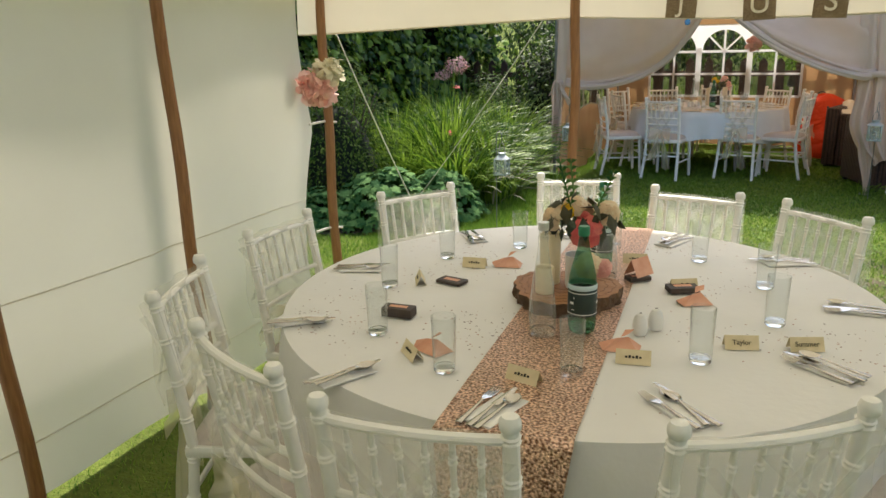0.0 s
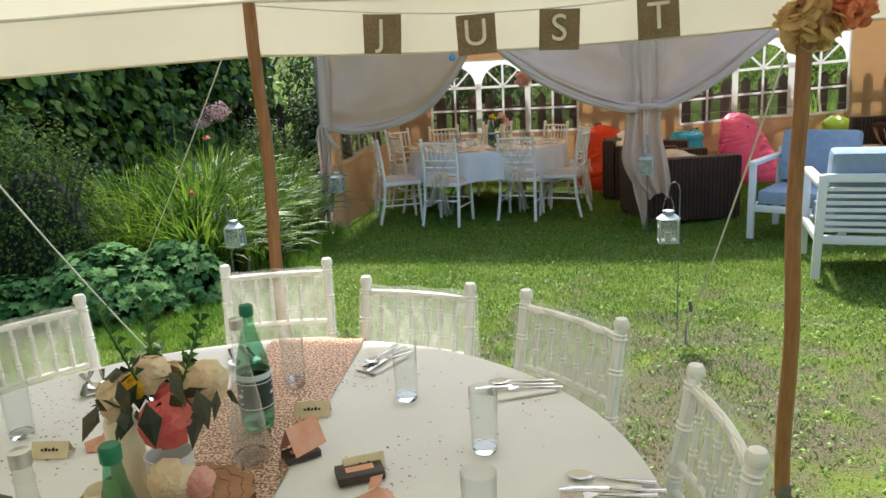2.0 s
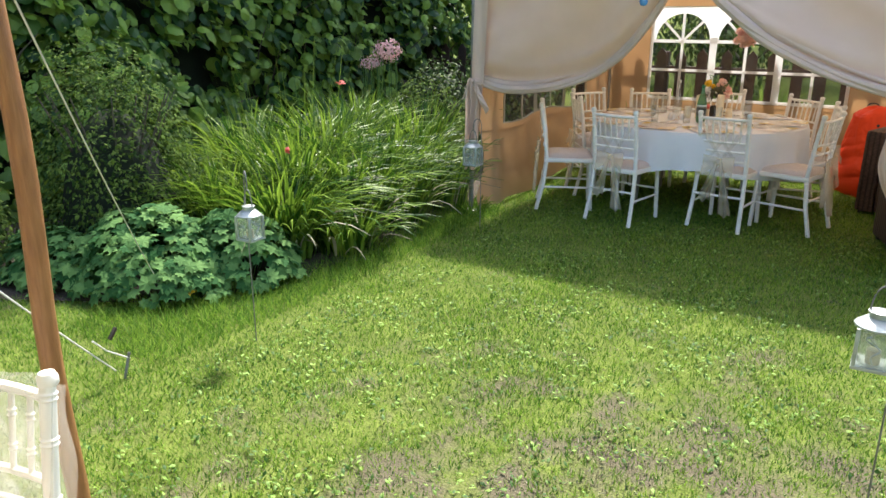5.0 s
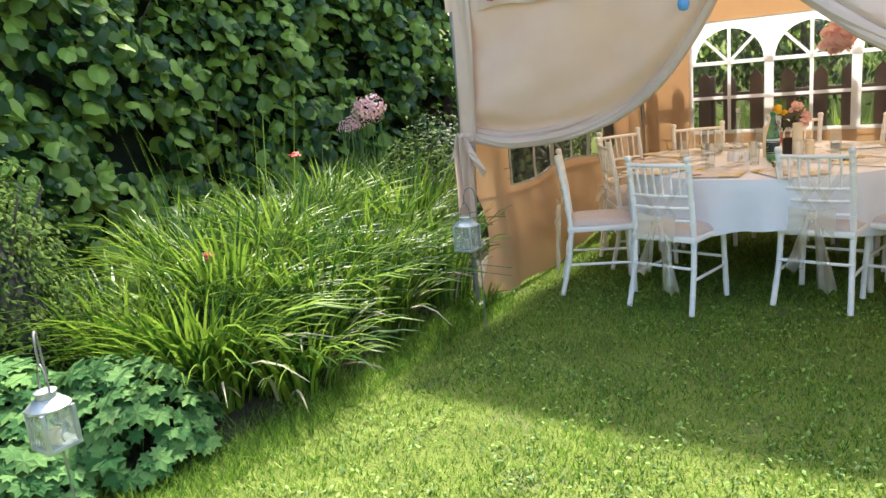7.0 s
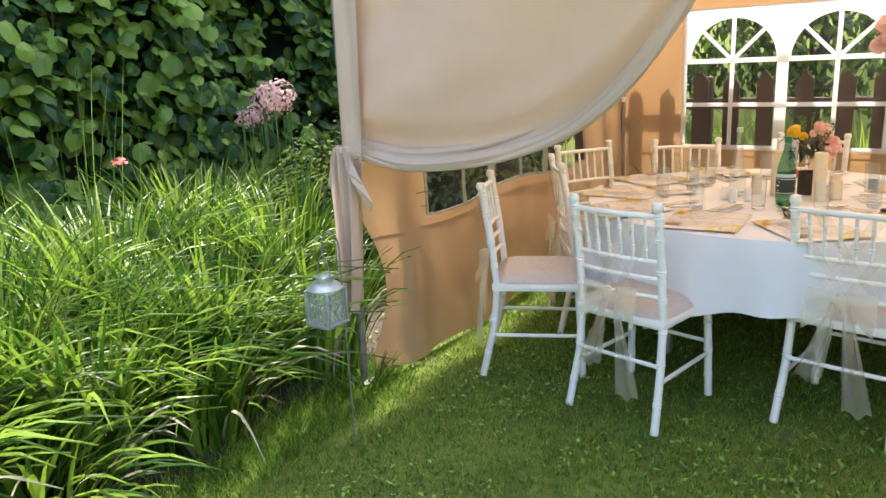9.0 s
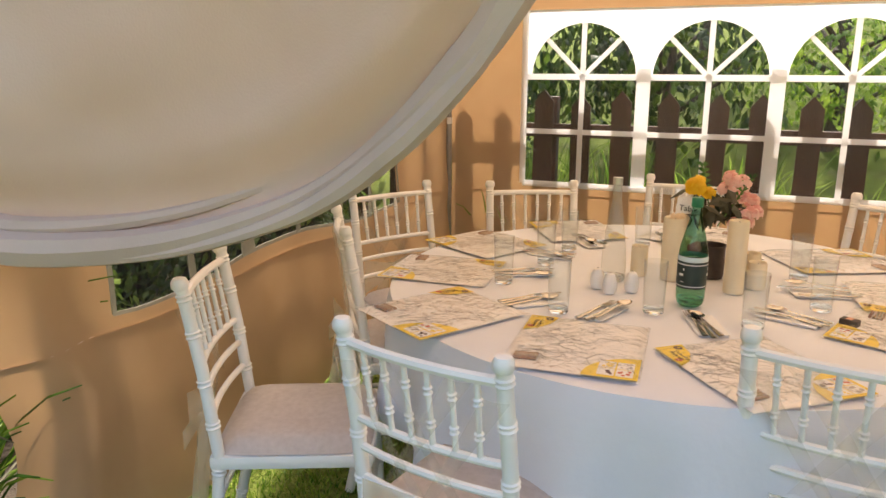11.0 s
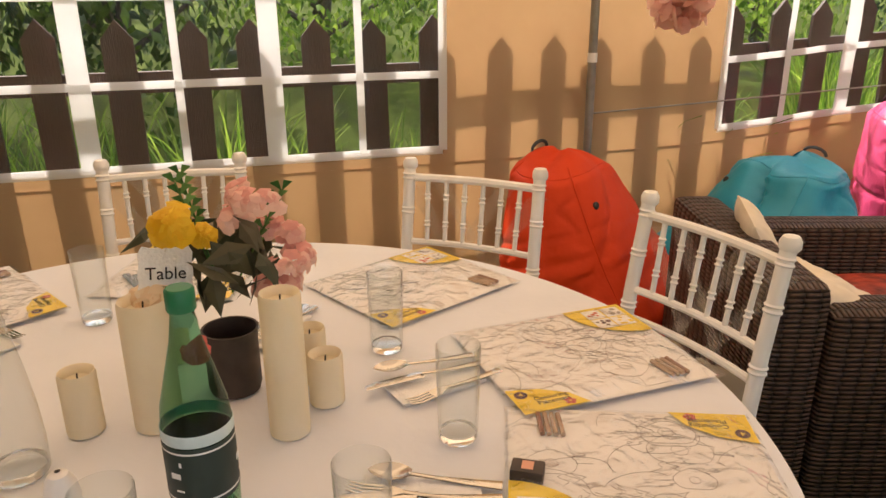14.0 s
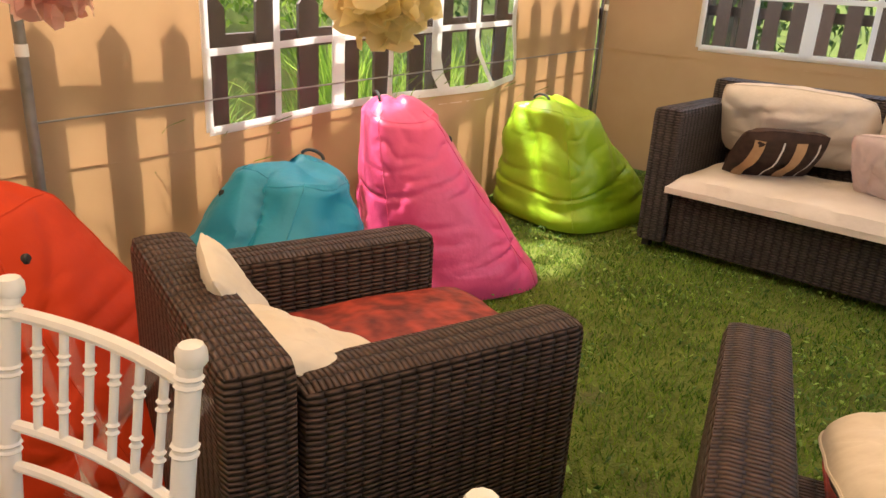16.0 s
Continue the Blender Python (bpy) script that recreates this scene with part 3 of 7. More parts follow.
marquee_wall("wall_right", 0.0, 3.3, (0.72, 2.70), right_point, "tan polyester marquee end wall with an arched window")
wr = tagged(new("window_4"), "arched white vinyl end window with clear panes", "window", kind="structure")
window_parts(wr, 1.98, lambda s, z, o: right_point(s + 0.72, z, o))

# roof and valance
rb = Build()
RY = (MY0 + MY1) / 2
rb.sheet(span(MX0 - 0.04, MX2 + 0.04, 40), span(MY0 - 0.03, MY1 + 0.03, 24),
         lambda x, y: (x, y, EAVE + (RIDGE - EAVE) * (1 - abs(y - RY) / (MY1 + 0.03 - RY)) + tilt_z(x) + 0.012 * n3(x, y, 2, 2.0)))
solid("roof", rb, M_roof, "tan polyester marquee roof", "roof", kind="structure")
for nm, x in (("gable_left", MX0), ("gable_right", MX2)):
    g = Build().poly([(x, MY0, EAVE - 0.02 + tilt_z(x)), (x, MY1, EAVE - 0.02 + tilt_z(x)), (x, RY, RIDGE + tilt_z(x))])
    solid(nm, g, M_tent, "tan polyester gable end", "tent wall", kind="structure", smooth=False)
vb = Build().sheet(span(MX0 - 0.02, MX2 + 0.02, 160), span(1.84, EAVE, 4), lambda x, z: (x, MY0 - 0.035 + 0.008 * math.sin(x * 40), z + tilt_z(x) + (0.02 * abs(math.sin(x * 9)) if z < 1.86 else 0)))
solid("valance", vb, M_curtain, "taupe scalloped marquee valance", "valance", kind="structure")


def marquee_frame():
    f = thing("marquee_frame", "grey steel tube frame of the marquee", "tent frame")
    for x in (MX0, MX1, MX2):
        for y in (MY0, MY1 - 0.05):
            z0 = ground_z(x, y)
            pole = part("pole", Build().tube([(x, y, z0 - 0.02), (x, y, EAVE - 0.01 + z0)], 0.019, 12), M_steel, f)
            part("tape", Build().tube([(x, y, z0 + 1.07), (x, y, z0 + 1.11)], 0.0215, 12), M_white_metal, pole, "white tape band")
            part("foot", Build().box((x, y, z0 + 0.006), (0.11, 0.11, 0.008), bevel=0.002), M_steel, pole)
    for y in (MY0, MY1 - 0.05):
        part("eave_bar", Build().tube([(MX0, y, EAVE - 0.04), (MX1, y, EAVE - 0.04), (MX2, y, EAVE - 0.04 + tilt_z(MX2))], 0.017, 10), M_steel, f)
    for y, z in ((MY1 - 0.05, 0.815),):
        part("side_bar", Build().tube([(MX1, y + 0.01, z + 0.03), (MX2, y + 0.01, z + tilt_z(MX2))], 0.004, 6), M_steel, f)
    for x in (MX0, MX1, MX2):
        part("rafter", Build().tube([(x, MY0, EAVE - 0.03 + tilt_z(x)), (x, RY, RIDGE - 0.03 + tilt_z(x)), (x, MY1 - 0.05, EAVE - 0.03 + tilt_z(x))], 0.017, 10), M_steel, f)


marquee_frame()


def smooth_line(ps, k=24):
    """A soft curve through points."""
    out = []
    n = len(ps)
    for i in range(n - 1):
        p0, p1, p2, p3 = (Vector(ps[max(0, min(n - 1, j))]) for j in (i - 1, i, i + 1, i + 2))
        for q in range(k // (n - 1)):
            t = q / (k // (n - 1))
            out.append(0.5 * ((2 * p1) + (p2 - p0) * t + (2 * p0 - 5 * p1 + 4 * p2 - p3) * t * t + (3 * p1 - p0 - 3 * p2 + p3) * t ** 3))
    return out + [Vector(ps[-1])]


def curtain(label, edge, top0, top1, seed, belly=0.14):
    """A swagged front curtain: from the eave down to a sweeping lower edge that ends at its tie."""
    line = smooth_line([(x, z) for x, z in edge], 60)
    k = len(line) - 1
    b = Build()
    NV = 26

    def at(i, j):
        u, v = i / k, j / NV
        tx = top0 + (top1 - top0) * u
        x = tx + (line[i].x - tx) * v ** 1.15
        zt = EAVE + tilt_z(tx) - 0.01
        z = zt + (line[i].y - zt) * v
        sway = 0.035 * math.sin(u * 11 + seed) * v + 0.018 * n3(u * 5, v * 3, seed, 1.5) + 0.020 * math.sin((u * 5 + v * 4) * 2.2 + seed) + belly * v * v * math.sin(min(1.0, u * 1.1) * math.pi) ** 0.5
        sway += 0.035 * math.sin(v * 26 - u * 3) * max(0.0, v - 0.72) * 3
        # fine wrinkles, and tension folds that fan out from the tie
        sway += 0.006 * n3(u * 22, v * 9, seed + 4) + 0.014 * math.sin(v * 24 + u * 16 + 2 * n3(u * 4, v * 4, seed)) * math.exp(-4.0 * u) * v
        return (x, MY0 - 0.02 - sway, z)

    b.add([at(i, j) for i in range(k + 1) for j in range(NV + 1)],
          [(i * (NV + 1) + j, (i + 1) * (NV + 1) + j, (i + 1) * (NV + 1) + j + 1, i * (NV + 1) + j + 1) for i in range(k) for j in range(NV)])
    cu = solid("curtain", b, M_curtain, label, "curtain", "front curtains of the marquee")
    for n, (o, r) in enumerate(((0.0, 0.036), (0.06, 0.026), (-0.03, 0.024))):
        pts = []
        for i in range(k + 1):
            x, y, z = at(i, NV)
            pts.append((x, y - 0.008 + o * 0.4, z + o * (0.5 + 0.5 * math.sin(i * 0.05))))
        part("hem_fold", Build().tube(pts, [r * (0.75 + 0.25 * math.sin(i * 0.2 + n)) for i in range(k + 1)], 8), M_curtain, cu)
    return cu


C1 = curtain("taupe marquee curtain swept up and tied to the corner pole", [(1.96, 1.11), (2.2, 1.055), (2.52, 1.08), (2.80, 1.17), (3.0, 1.285), (3.17, 1.43), (3.33, 1.64), (3.45, 1.83), (3.55, 1.99)], 1.93, 3.56, 0.3, -0.17)
C2 = curtain("taupe marquee curtain swept up towards the middle pole", [(5.06, 1.20), (4.95, 1.17), (4.60, 1.27), (4.22, 1.45), (3.95, 1.63), (3.71, 1.82), (3.60, 1.98)], 5.10, 3.55, 1.3)
C3 = curtain("taupe marquee curtain swept up from the middle pole", [(5.18, 1.20), (5.30, 1.19), (5.69, 1.40), (6.11, 1.72), (6.4, 1.90), (6.6, 2.02)], 5.12, 6.70, 2.1)
C4 = curtain("taupe marquee curtain tied back at the end pole", [(8.88, 1.40), (8.6, 1.42), (8.0, 1.62), (7.5, 1.92), (7.2, 2.06)], 8.93, 7.0, 2.9)


def drape(label, x, rows, seed, waves=5):
    """The hanging tail of a tied curtain: rows of (height, half width, depth of folds, shift)."""
    b = Build()
    n = 40
    pts, zs = [], []
    line = smooth_line([(z, w, d) for z, w, d, s in rows], 60)
    sh = smooth_line([(s, 0) for z, w, d, s in rows], 60)
    k = len(line)
    for i, (z, w, d) in enumerate(line):
        for j in range(n + 1):
            u = j / n * 2 - 1
            ph = math.pi * waves * u + seed
            pts.append((x + sh[i].x + u * w + 0.012 * math.sin(ph * 0.7 + z * 3), MY0 - 0.07 - d * (0.6 * math.sin(ph) + 0.4 * math.sin(ph * 1.7 + 1 + z)) - 0.03 * (1 - u * u), z + (0.05 * math.sin(u * 4 + seed) if i == k - 1 else 0)))
    b.add(pts, [(i * (n + 1) + j, i * (n + 1) + j + 1, (i + 1) * (n + 1) + j + 1, (i + 1) * (n + 1) + j) for i in range(k - 1) for j in range(n)])
    return b


TAIL_MID = solid("curtain_tail", drape("", 5.09, [(2.0, 0.20, 0.012, 0.0), (1.6, 0.19, 0.016, 0.0), (1.22, 0.17, 0.028, 0.01), (0.95, 0.17, 0.04, 0.0), (0.7, 0.21, 0.04, 0.01), (0.48, 0.18, 0.04, 0.07), (0.36, 0.11, 0.04, 0.13)], 0.4, 3), M_curtain,
      "pale taupe curtain tail bunched round the middle pole", "curtain")
part("tie", Build().lathe([(0.135, -0.03), (0.15, -0.012), (0.15, 0.012), (0.135, 0.03)], 20, (5.10, MY0 - 0.03, 1.19)), M_curtain, TAIL_MID)
part("loose_end", drape("", 5.03, [(0.62, 0.06, 0.03, 0.02), (0.4, 0.05, 0.02, 0.04), (0.2, 0.03, 0.015, 0.07), (0.06, 0.012, 0.01, 0.08)], 2.0, 2), M_curtain, TAIL_MID)
TAIL_L = solid("curtain_tail", drape("", 1.93, [(1.13, 0.035, 0.03, 0.0), (1.02, 0.07, 0.035, 0.0), (0.8, 0.06, 0.03, 0.0), (0.55, 0.05, 0.03, -0.01), (0.42, 0.03, 0.02, -0.02)], 1.1, 3), M_curtain,
               "taupe curtain end knotted round the corner pole", "curtain")
kb = Build()
for dx, dz, w in ((-0.09, -0.12, 0.05), (0.08, -0.14, 0.045), (0.14, -0.22, 0.035)):
    kb.add([(1.93 - w * 0.3, 7.79, 1.12), (1.93 + w * 0.3, 7.77, 1.13), (1.93 + dx + w, 7.75, 1.12 + dz), (1.93 + dx - w * 0.4, 7.78, 1.12 + dz - 0.05), (1.93 + dx * 0.5, 7.74, 1.12 + dz * 0.6)], [(0, 1, 4), (1, 2, 4), (2, 3, 4), (3, 0, 4)])
part("bow", kb, M_curtain, TAIL_L)
part("tie", Build().lathe([(0.045, -0.025), (0.055, 0.0), (0.045, 0.025)], 14, (1.93, 7.80, 1.11)), M_curtain, TAIL_L)
# cover strip of the corner
cs = Build().sheet(span(-0.01, 0.11, 6), span(0.42, EAVE, 30), lambda s, z: (MX0 - 0.03 + 0.055 * min(1.4, z / 1.2) + s * (0.45 + 0.55 * min(1, z / 1.2)), MY0 - 0.045 + 0.01 * math.sin(s * 60 + z * 3), z))
solid("corner_strip", cs, M_curtain, "taupe cover strip down the corner of the marquee", "tent wall", kind="structure")

# ---- picket fence behind the marquee ----
FY = 11.308


def fence_y(x):
    return FY + 0.12 * math.sin(x * 0.35) if x < 0.5 else FY


def build_fence():
    f = thing("picket_fence", "dark brown pointed picket fence behind the marquee", "fence")
    w, h, t = 0.115, 1.24, 0.018
    me = Build().add([(-w / 2, -t / 2, 0), (w / 2, -t / 2, 0), (w / 2, -t / 2, h - 0.07), (0, -t / 2, h), (-w / 2, -t / 2, h - 0.07),
                      (-w / 2, t / 2, 0), (w / 2, t / 2, 0), (w / 2, t / 2, h - 0.07), (0, t / 2, h), (-w / 2, t / 2, h - 0.07)],
                     [(0, 1, 2, 3, 4), (9, 8, 7, 6, 5), (0, 5, 6, 1), (1, 6, 7, 2), (2, 7, 8, 3), (3, 8, 9, 4), (4, 9, 5, 0)]).mesh("picket", M_fence, False)
    x = -1.496
    while x < 12.5:
        ob = new("picket", me)
        ob.parent = f
        ob.matrix_local = pose(x, FY + random.uniform(-0.006, 0.006), ground_z(x, 11) + 0.03 + random.uniform(-0.014, 0.014), 0, random.uniform(-1.2, 1.2), 0)
        x += 0.247
    for z in (0.32, 1.04):
        part("rail", Build().add([(xx, yy, ground_z(xx, 11) + z + dz) for xx in (-1.8, 5.2, 9.0, 12.6) for yy in (FY + 0.012, FY + 0.05) for dz in (-0.04, 0.04)],
                                 [q for i in range(3) for q in ((4 * i, 4 * i + 4, 4 * i + 5, 4 * i + 1), (4 * i + 2, 4 * i + 3, 4 * i + 7, 4 * i + 6), (4 * i + 1, 4 * i + 5, 4 * i + 7, 4 * i + 3), (4 * i, 4 * i + 2, 4 * i + 6, 4 * i + 4))]), M_fence, f, smooth=False)
    for px in (-1.7, 0.4, 2.5, 5.1, 7.4, 9.6, 12.0):
        part("post", Build().box((px, FY + 0.09, 0.62 + ground_z(px, 11)), (0.075, 0.075, 1.24), bevel=0.006), M_fence, f)
    # the side run beyond the end wall
    g = thing("side_fence", "dark brown pointed picket fence beyond the end wall", "fence")
    y = 11.2
    while y > 6.2:
        ob = new("picket", me)
        ob.parent = g
        ob.matrix_local = pose(10.6, y, ground_z(10, 9) + 0.05, 0, 0, 90)
        y -= 0.2
    for z in (0.32, 1.04):
        part("rail", Build().box((10.64, 8.7, z + ground_z(10, 9)), (0.04, 5.2, 0.08)), M_fence, g, smooth=False)


build_fence()

# ---- dining tent: cream canvas over wooden poles ----
EDGE_Z = 1.66
P0, PL, PR = (2.10, 2.85), (3.35, 3.25), (5.28, 3.17)


def edge_y(x):
    return 2.85 + 0.40 * min(1.0, max(0.0, (x - 2.05) / 1.3)) + 0.02 * max(0.0, min(x - 3.4, 2.0))


def edge_z(x):
    return 1.63 + 0.05 * min(1.0, max(0.0, (x - 2.05) / 1.3)) - 0.03 * math.sin(max(0.0, (x - 3.36) / 1.99) * math.pi) * (x > 3.36) * (x < 5.35)


def tent_roof():
    xs = span(1.95, 9.2, 90)
    vs = span(0, 1, 30)

    def at(x, v):
        if v < 0.1:
            q = v / 0.1
            return (x, edge_y(x) + 0.015 * math.sin(x * 6) * (1 - q), edge_z(x) + 0.20 * q)
        q = (v - 0.1) / 0.9
        y = edge_y(x) - q * (edge_y(x) + 3.6)
        side = min(1.0, (x - 1.95) / 2.2)
        rise = (1.25 * side ** 0.8) * math.sin(min(1.0, q * 1.02) * math.pi) ** 0.85
        return (x, y, edge_z(x) + 0.20 + rise + 0.015 * n3(x, y, 1, 1.5))
    b = Build().sheet(xs, vs, at)
    ob = solid("tent_roof", b, M_canvas, "cream canvas roof and valance of the dining tent", "tent roof", kind="structure")
    part("seam", Build().tube([(x, edge_y(x) - 0.004, edge_z(x) + 0.195) for x in span(1.96, 9.1, 60)], 0.006, 6), M_rope, ob, "corded eave seam")
    part("hem", Build().tube([(x, edge_y(x) + 0.015 * math.sin(x * 6), edge_z(x)) for x in span(1.96, 9.1, 90)], 0.005, 6), M_canvas, ob)
    return ob


tent_roof()


def side_fold(s, z):
    d = 0.045 * n3(s, z * 0.7, 4, 1.1) + 0.05 * max(0.0, 0.5 - z) * math.sin(s * 5) + 0.02 * math.sin(s * 3.3 + z)
    d += -0.10 * max(0.0, 0.35 - z)
    for y0 in (2.85, 1.72, 0.55, -0.7, -2.0):
        d += 0.03 * math.exp(-((s - y0) / 0.08) ** 2)
    return d


def sidewall():
    # laced to the corner post in two places; between the lacings its edge curves back
    def at(s, z):
        e = max(0.0, (s - 2.3) / 0.55)
        cut = 0.10 * e * e * (abs(math.sin(z * 2.6 + 0.3)))
        return (2.02 - side_fold(s, z), s - cut, 0.04 + z)
    b = Build().sheet(span(-3.6, 2.85, 140), span(0, 1.82, 44), at)
    ob = solid("sidewall_left", b, M_sidewall, "white canvas side wall lit from outside", "tent wall", kind="structure")
    for z in (0.72, 0.20):
        part("seam", Build().tube([(2.026 - side_fold(s, z), s, 0.04 + z) for s in span(-3.5, 2.7, 90)], 0.0035, 5), M_sidewall, ob, "stitched horizontal seam")
    bk = Build().sheet(span(1.95, 9.2, 60), span(0.02, 1.9, 12), lambda x, z: (x, -3.62 + 0.04 * math.sin(x * 4), z))
    solid("sidewall_back", bk, M_sidewall, "white canvas rear wall of the dining tent", "tent wall", kind="structure")
    for z in (1.17, 0.58):
        solid("lacing", Build().tube([(2.05, 2.74, z), (2.09, 2.83, z + 0.01), (2.13, 2.88, z)], 0.007, 6), M_rope, "white rope lacing on the canvas wall", "rope", "wall lacings")


sidewall()


def tent_pole(x, y, top, label, lean=(0, 0), r=0.025):
    p = thing("tent_pole", label, "tent pole", "wooden poles of the dining tent")
    k = 12
    pts = [(x + lean[0] * i / k + 0.006 * math.sin(i * 1.1 + x * 9), y + lean[1] * i / k + 0.004 * math.sin(i * 0.9), top * i / k) for i in range(k + 1)]
    part("shaft", Build().tube(pts, [r * (1.08 - 0.12 * i / k) for i in range(k + 1)], 14), M_pole, p)
    part("spike", Build().tube([(pts[-1][0], pts[-1][1], top - 0.02), (pts[-1][0], pts[-1][1], top + 0.10)], 0.006, 8), M_iron, p)
    part("foot", Build().tube([(x, y, 0.0), (x, y, 0.05)], r * 1.14, 14), M_iron, p)
    return p


tent_pole(*P0, 1.86, "wooden tent pole at the corner of the canvas wall", (-0.005, 0.0))
tent_pole(*PL, 1.87, "wooden tent pole at the open front beside a guy rope", (0.0, 0.0))
tent_pole(*PR, 1.87, "wooden tent pole at the open front hung with paper flowers", (-0.02, 0.02))
for yy in (1.75, 0.87, -0.3, -1.6):
    tent_pole(2.12, yy, 1.88, "wooden tent pole against the white canvas wall", (0.0, -0.06))
tent_pole(7.4, 3.3, 1.87, "wooden tent pole at the open front")


def rope(a, b, label, sag=0.03, r=0.0042):
    pts = [Vector(a).lerp(Vector(b), t) - Vector((0, 0, sag * 4 * t * (1 - t))) for t in span(0, 1, 14)]
    return solid("guy_rope", Build().tube(pts, r, 6), M_rope, label, "rope", "guy ropes of the dining tent")


rope((2.12, 2.95, 1.63), (2.10, 4.19, 0.06), "white guy rope pegged into the lawn by the border")
rope((3.14, 3.40, 1.69), (1.30, 5.06, 0.05), "white guy rope running from the pole to the border", r=0.003)
rope((5.24, 3.26, 1.62), (5.12, 4.67, 0.10), "white guy rope pegged into the lawn")


def peg(x, y, lean):
    p = thing("tent_peg", "metal tent peg with a rope slider in the lawn", "tent peg", "tent pegs")
    part("pin", Build().tube([(x, y, -0.03), (x + lean[0], y + lean[1], 0.12)], 0.007, 8), M_iron, p)
    part("slider", Build().box((0, 0, 0), (0.018, 0.06, 0.014), Matrix.Translation((x + lean[0] * 2.0, y + lean[1] * 2.0 - 0.12, 0.24)) @ Matrix.Rotation(0.9, 4, "X"), 0.004), M_slate, p)
    part("loop", Build().tube([(x + lean[0], y + lean[1], 0.09), (x + lean[0] * 1.6, y - 0.06, 0.17), (x + lean[0] * 2.0, y - 0.12, 0.24)], 0.004, 6), M_rope, p)


peg(5.12, 4.69, (0.01, 0.05))
peg(2.10, 4.22, (0.0, 0.05))


# ---- chairs ----
def post_with_rings(b, pts, r, rings):
    b.tube(pts, r, 10)
    a, c = Vector(pts[0]), Vector(pts[-1])
    for t in rings:
        q = t * (len(pts) - 1)
        i = min(int(q), len(pts) - 2)
        p = Vector(pts[i]).lerp(Vector(pts[i + 1]), q - i)
        d = (Vector(pts[i + 1]) - Vector(pts[i])).normalized()
        for o in (-0.006, 0.006):
            b.tube([p + d * (o - 0.004), p + d * o, p + d * (o + 0.004)], [r, r + 0.0035, r], 10, False)


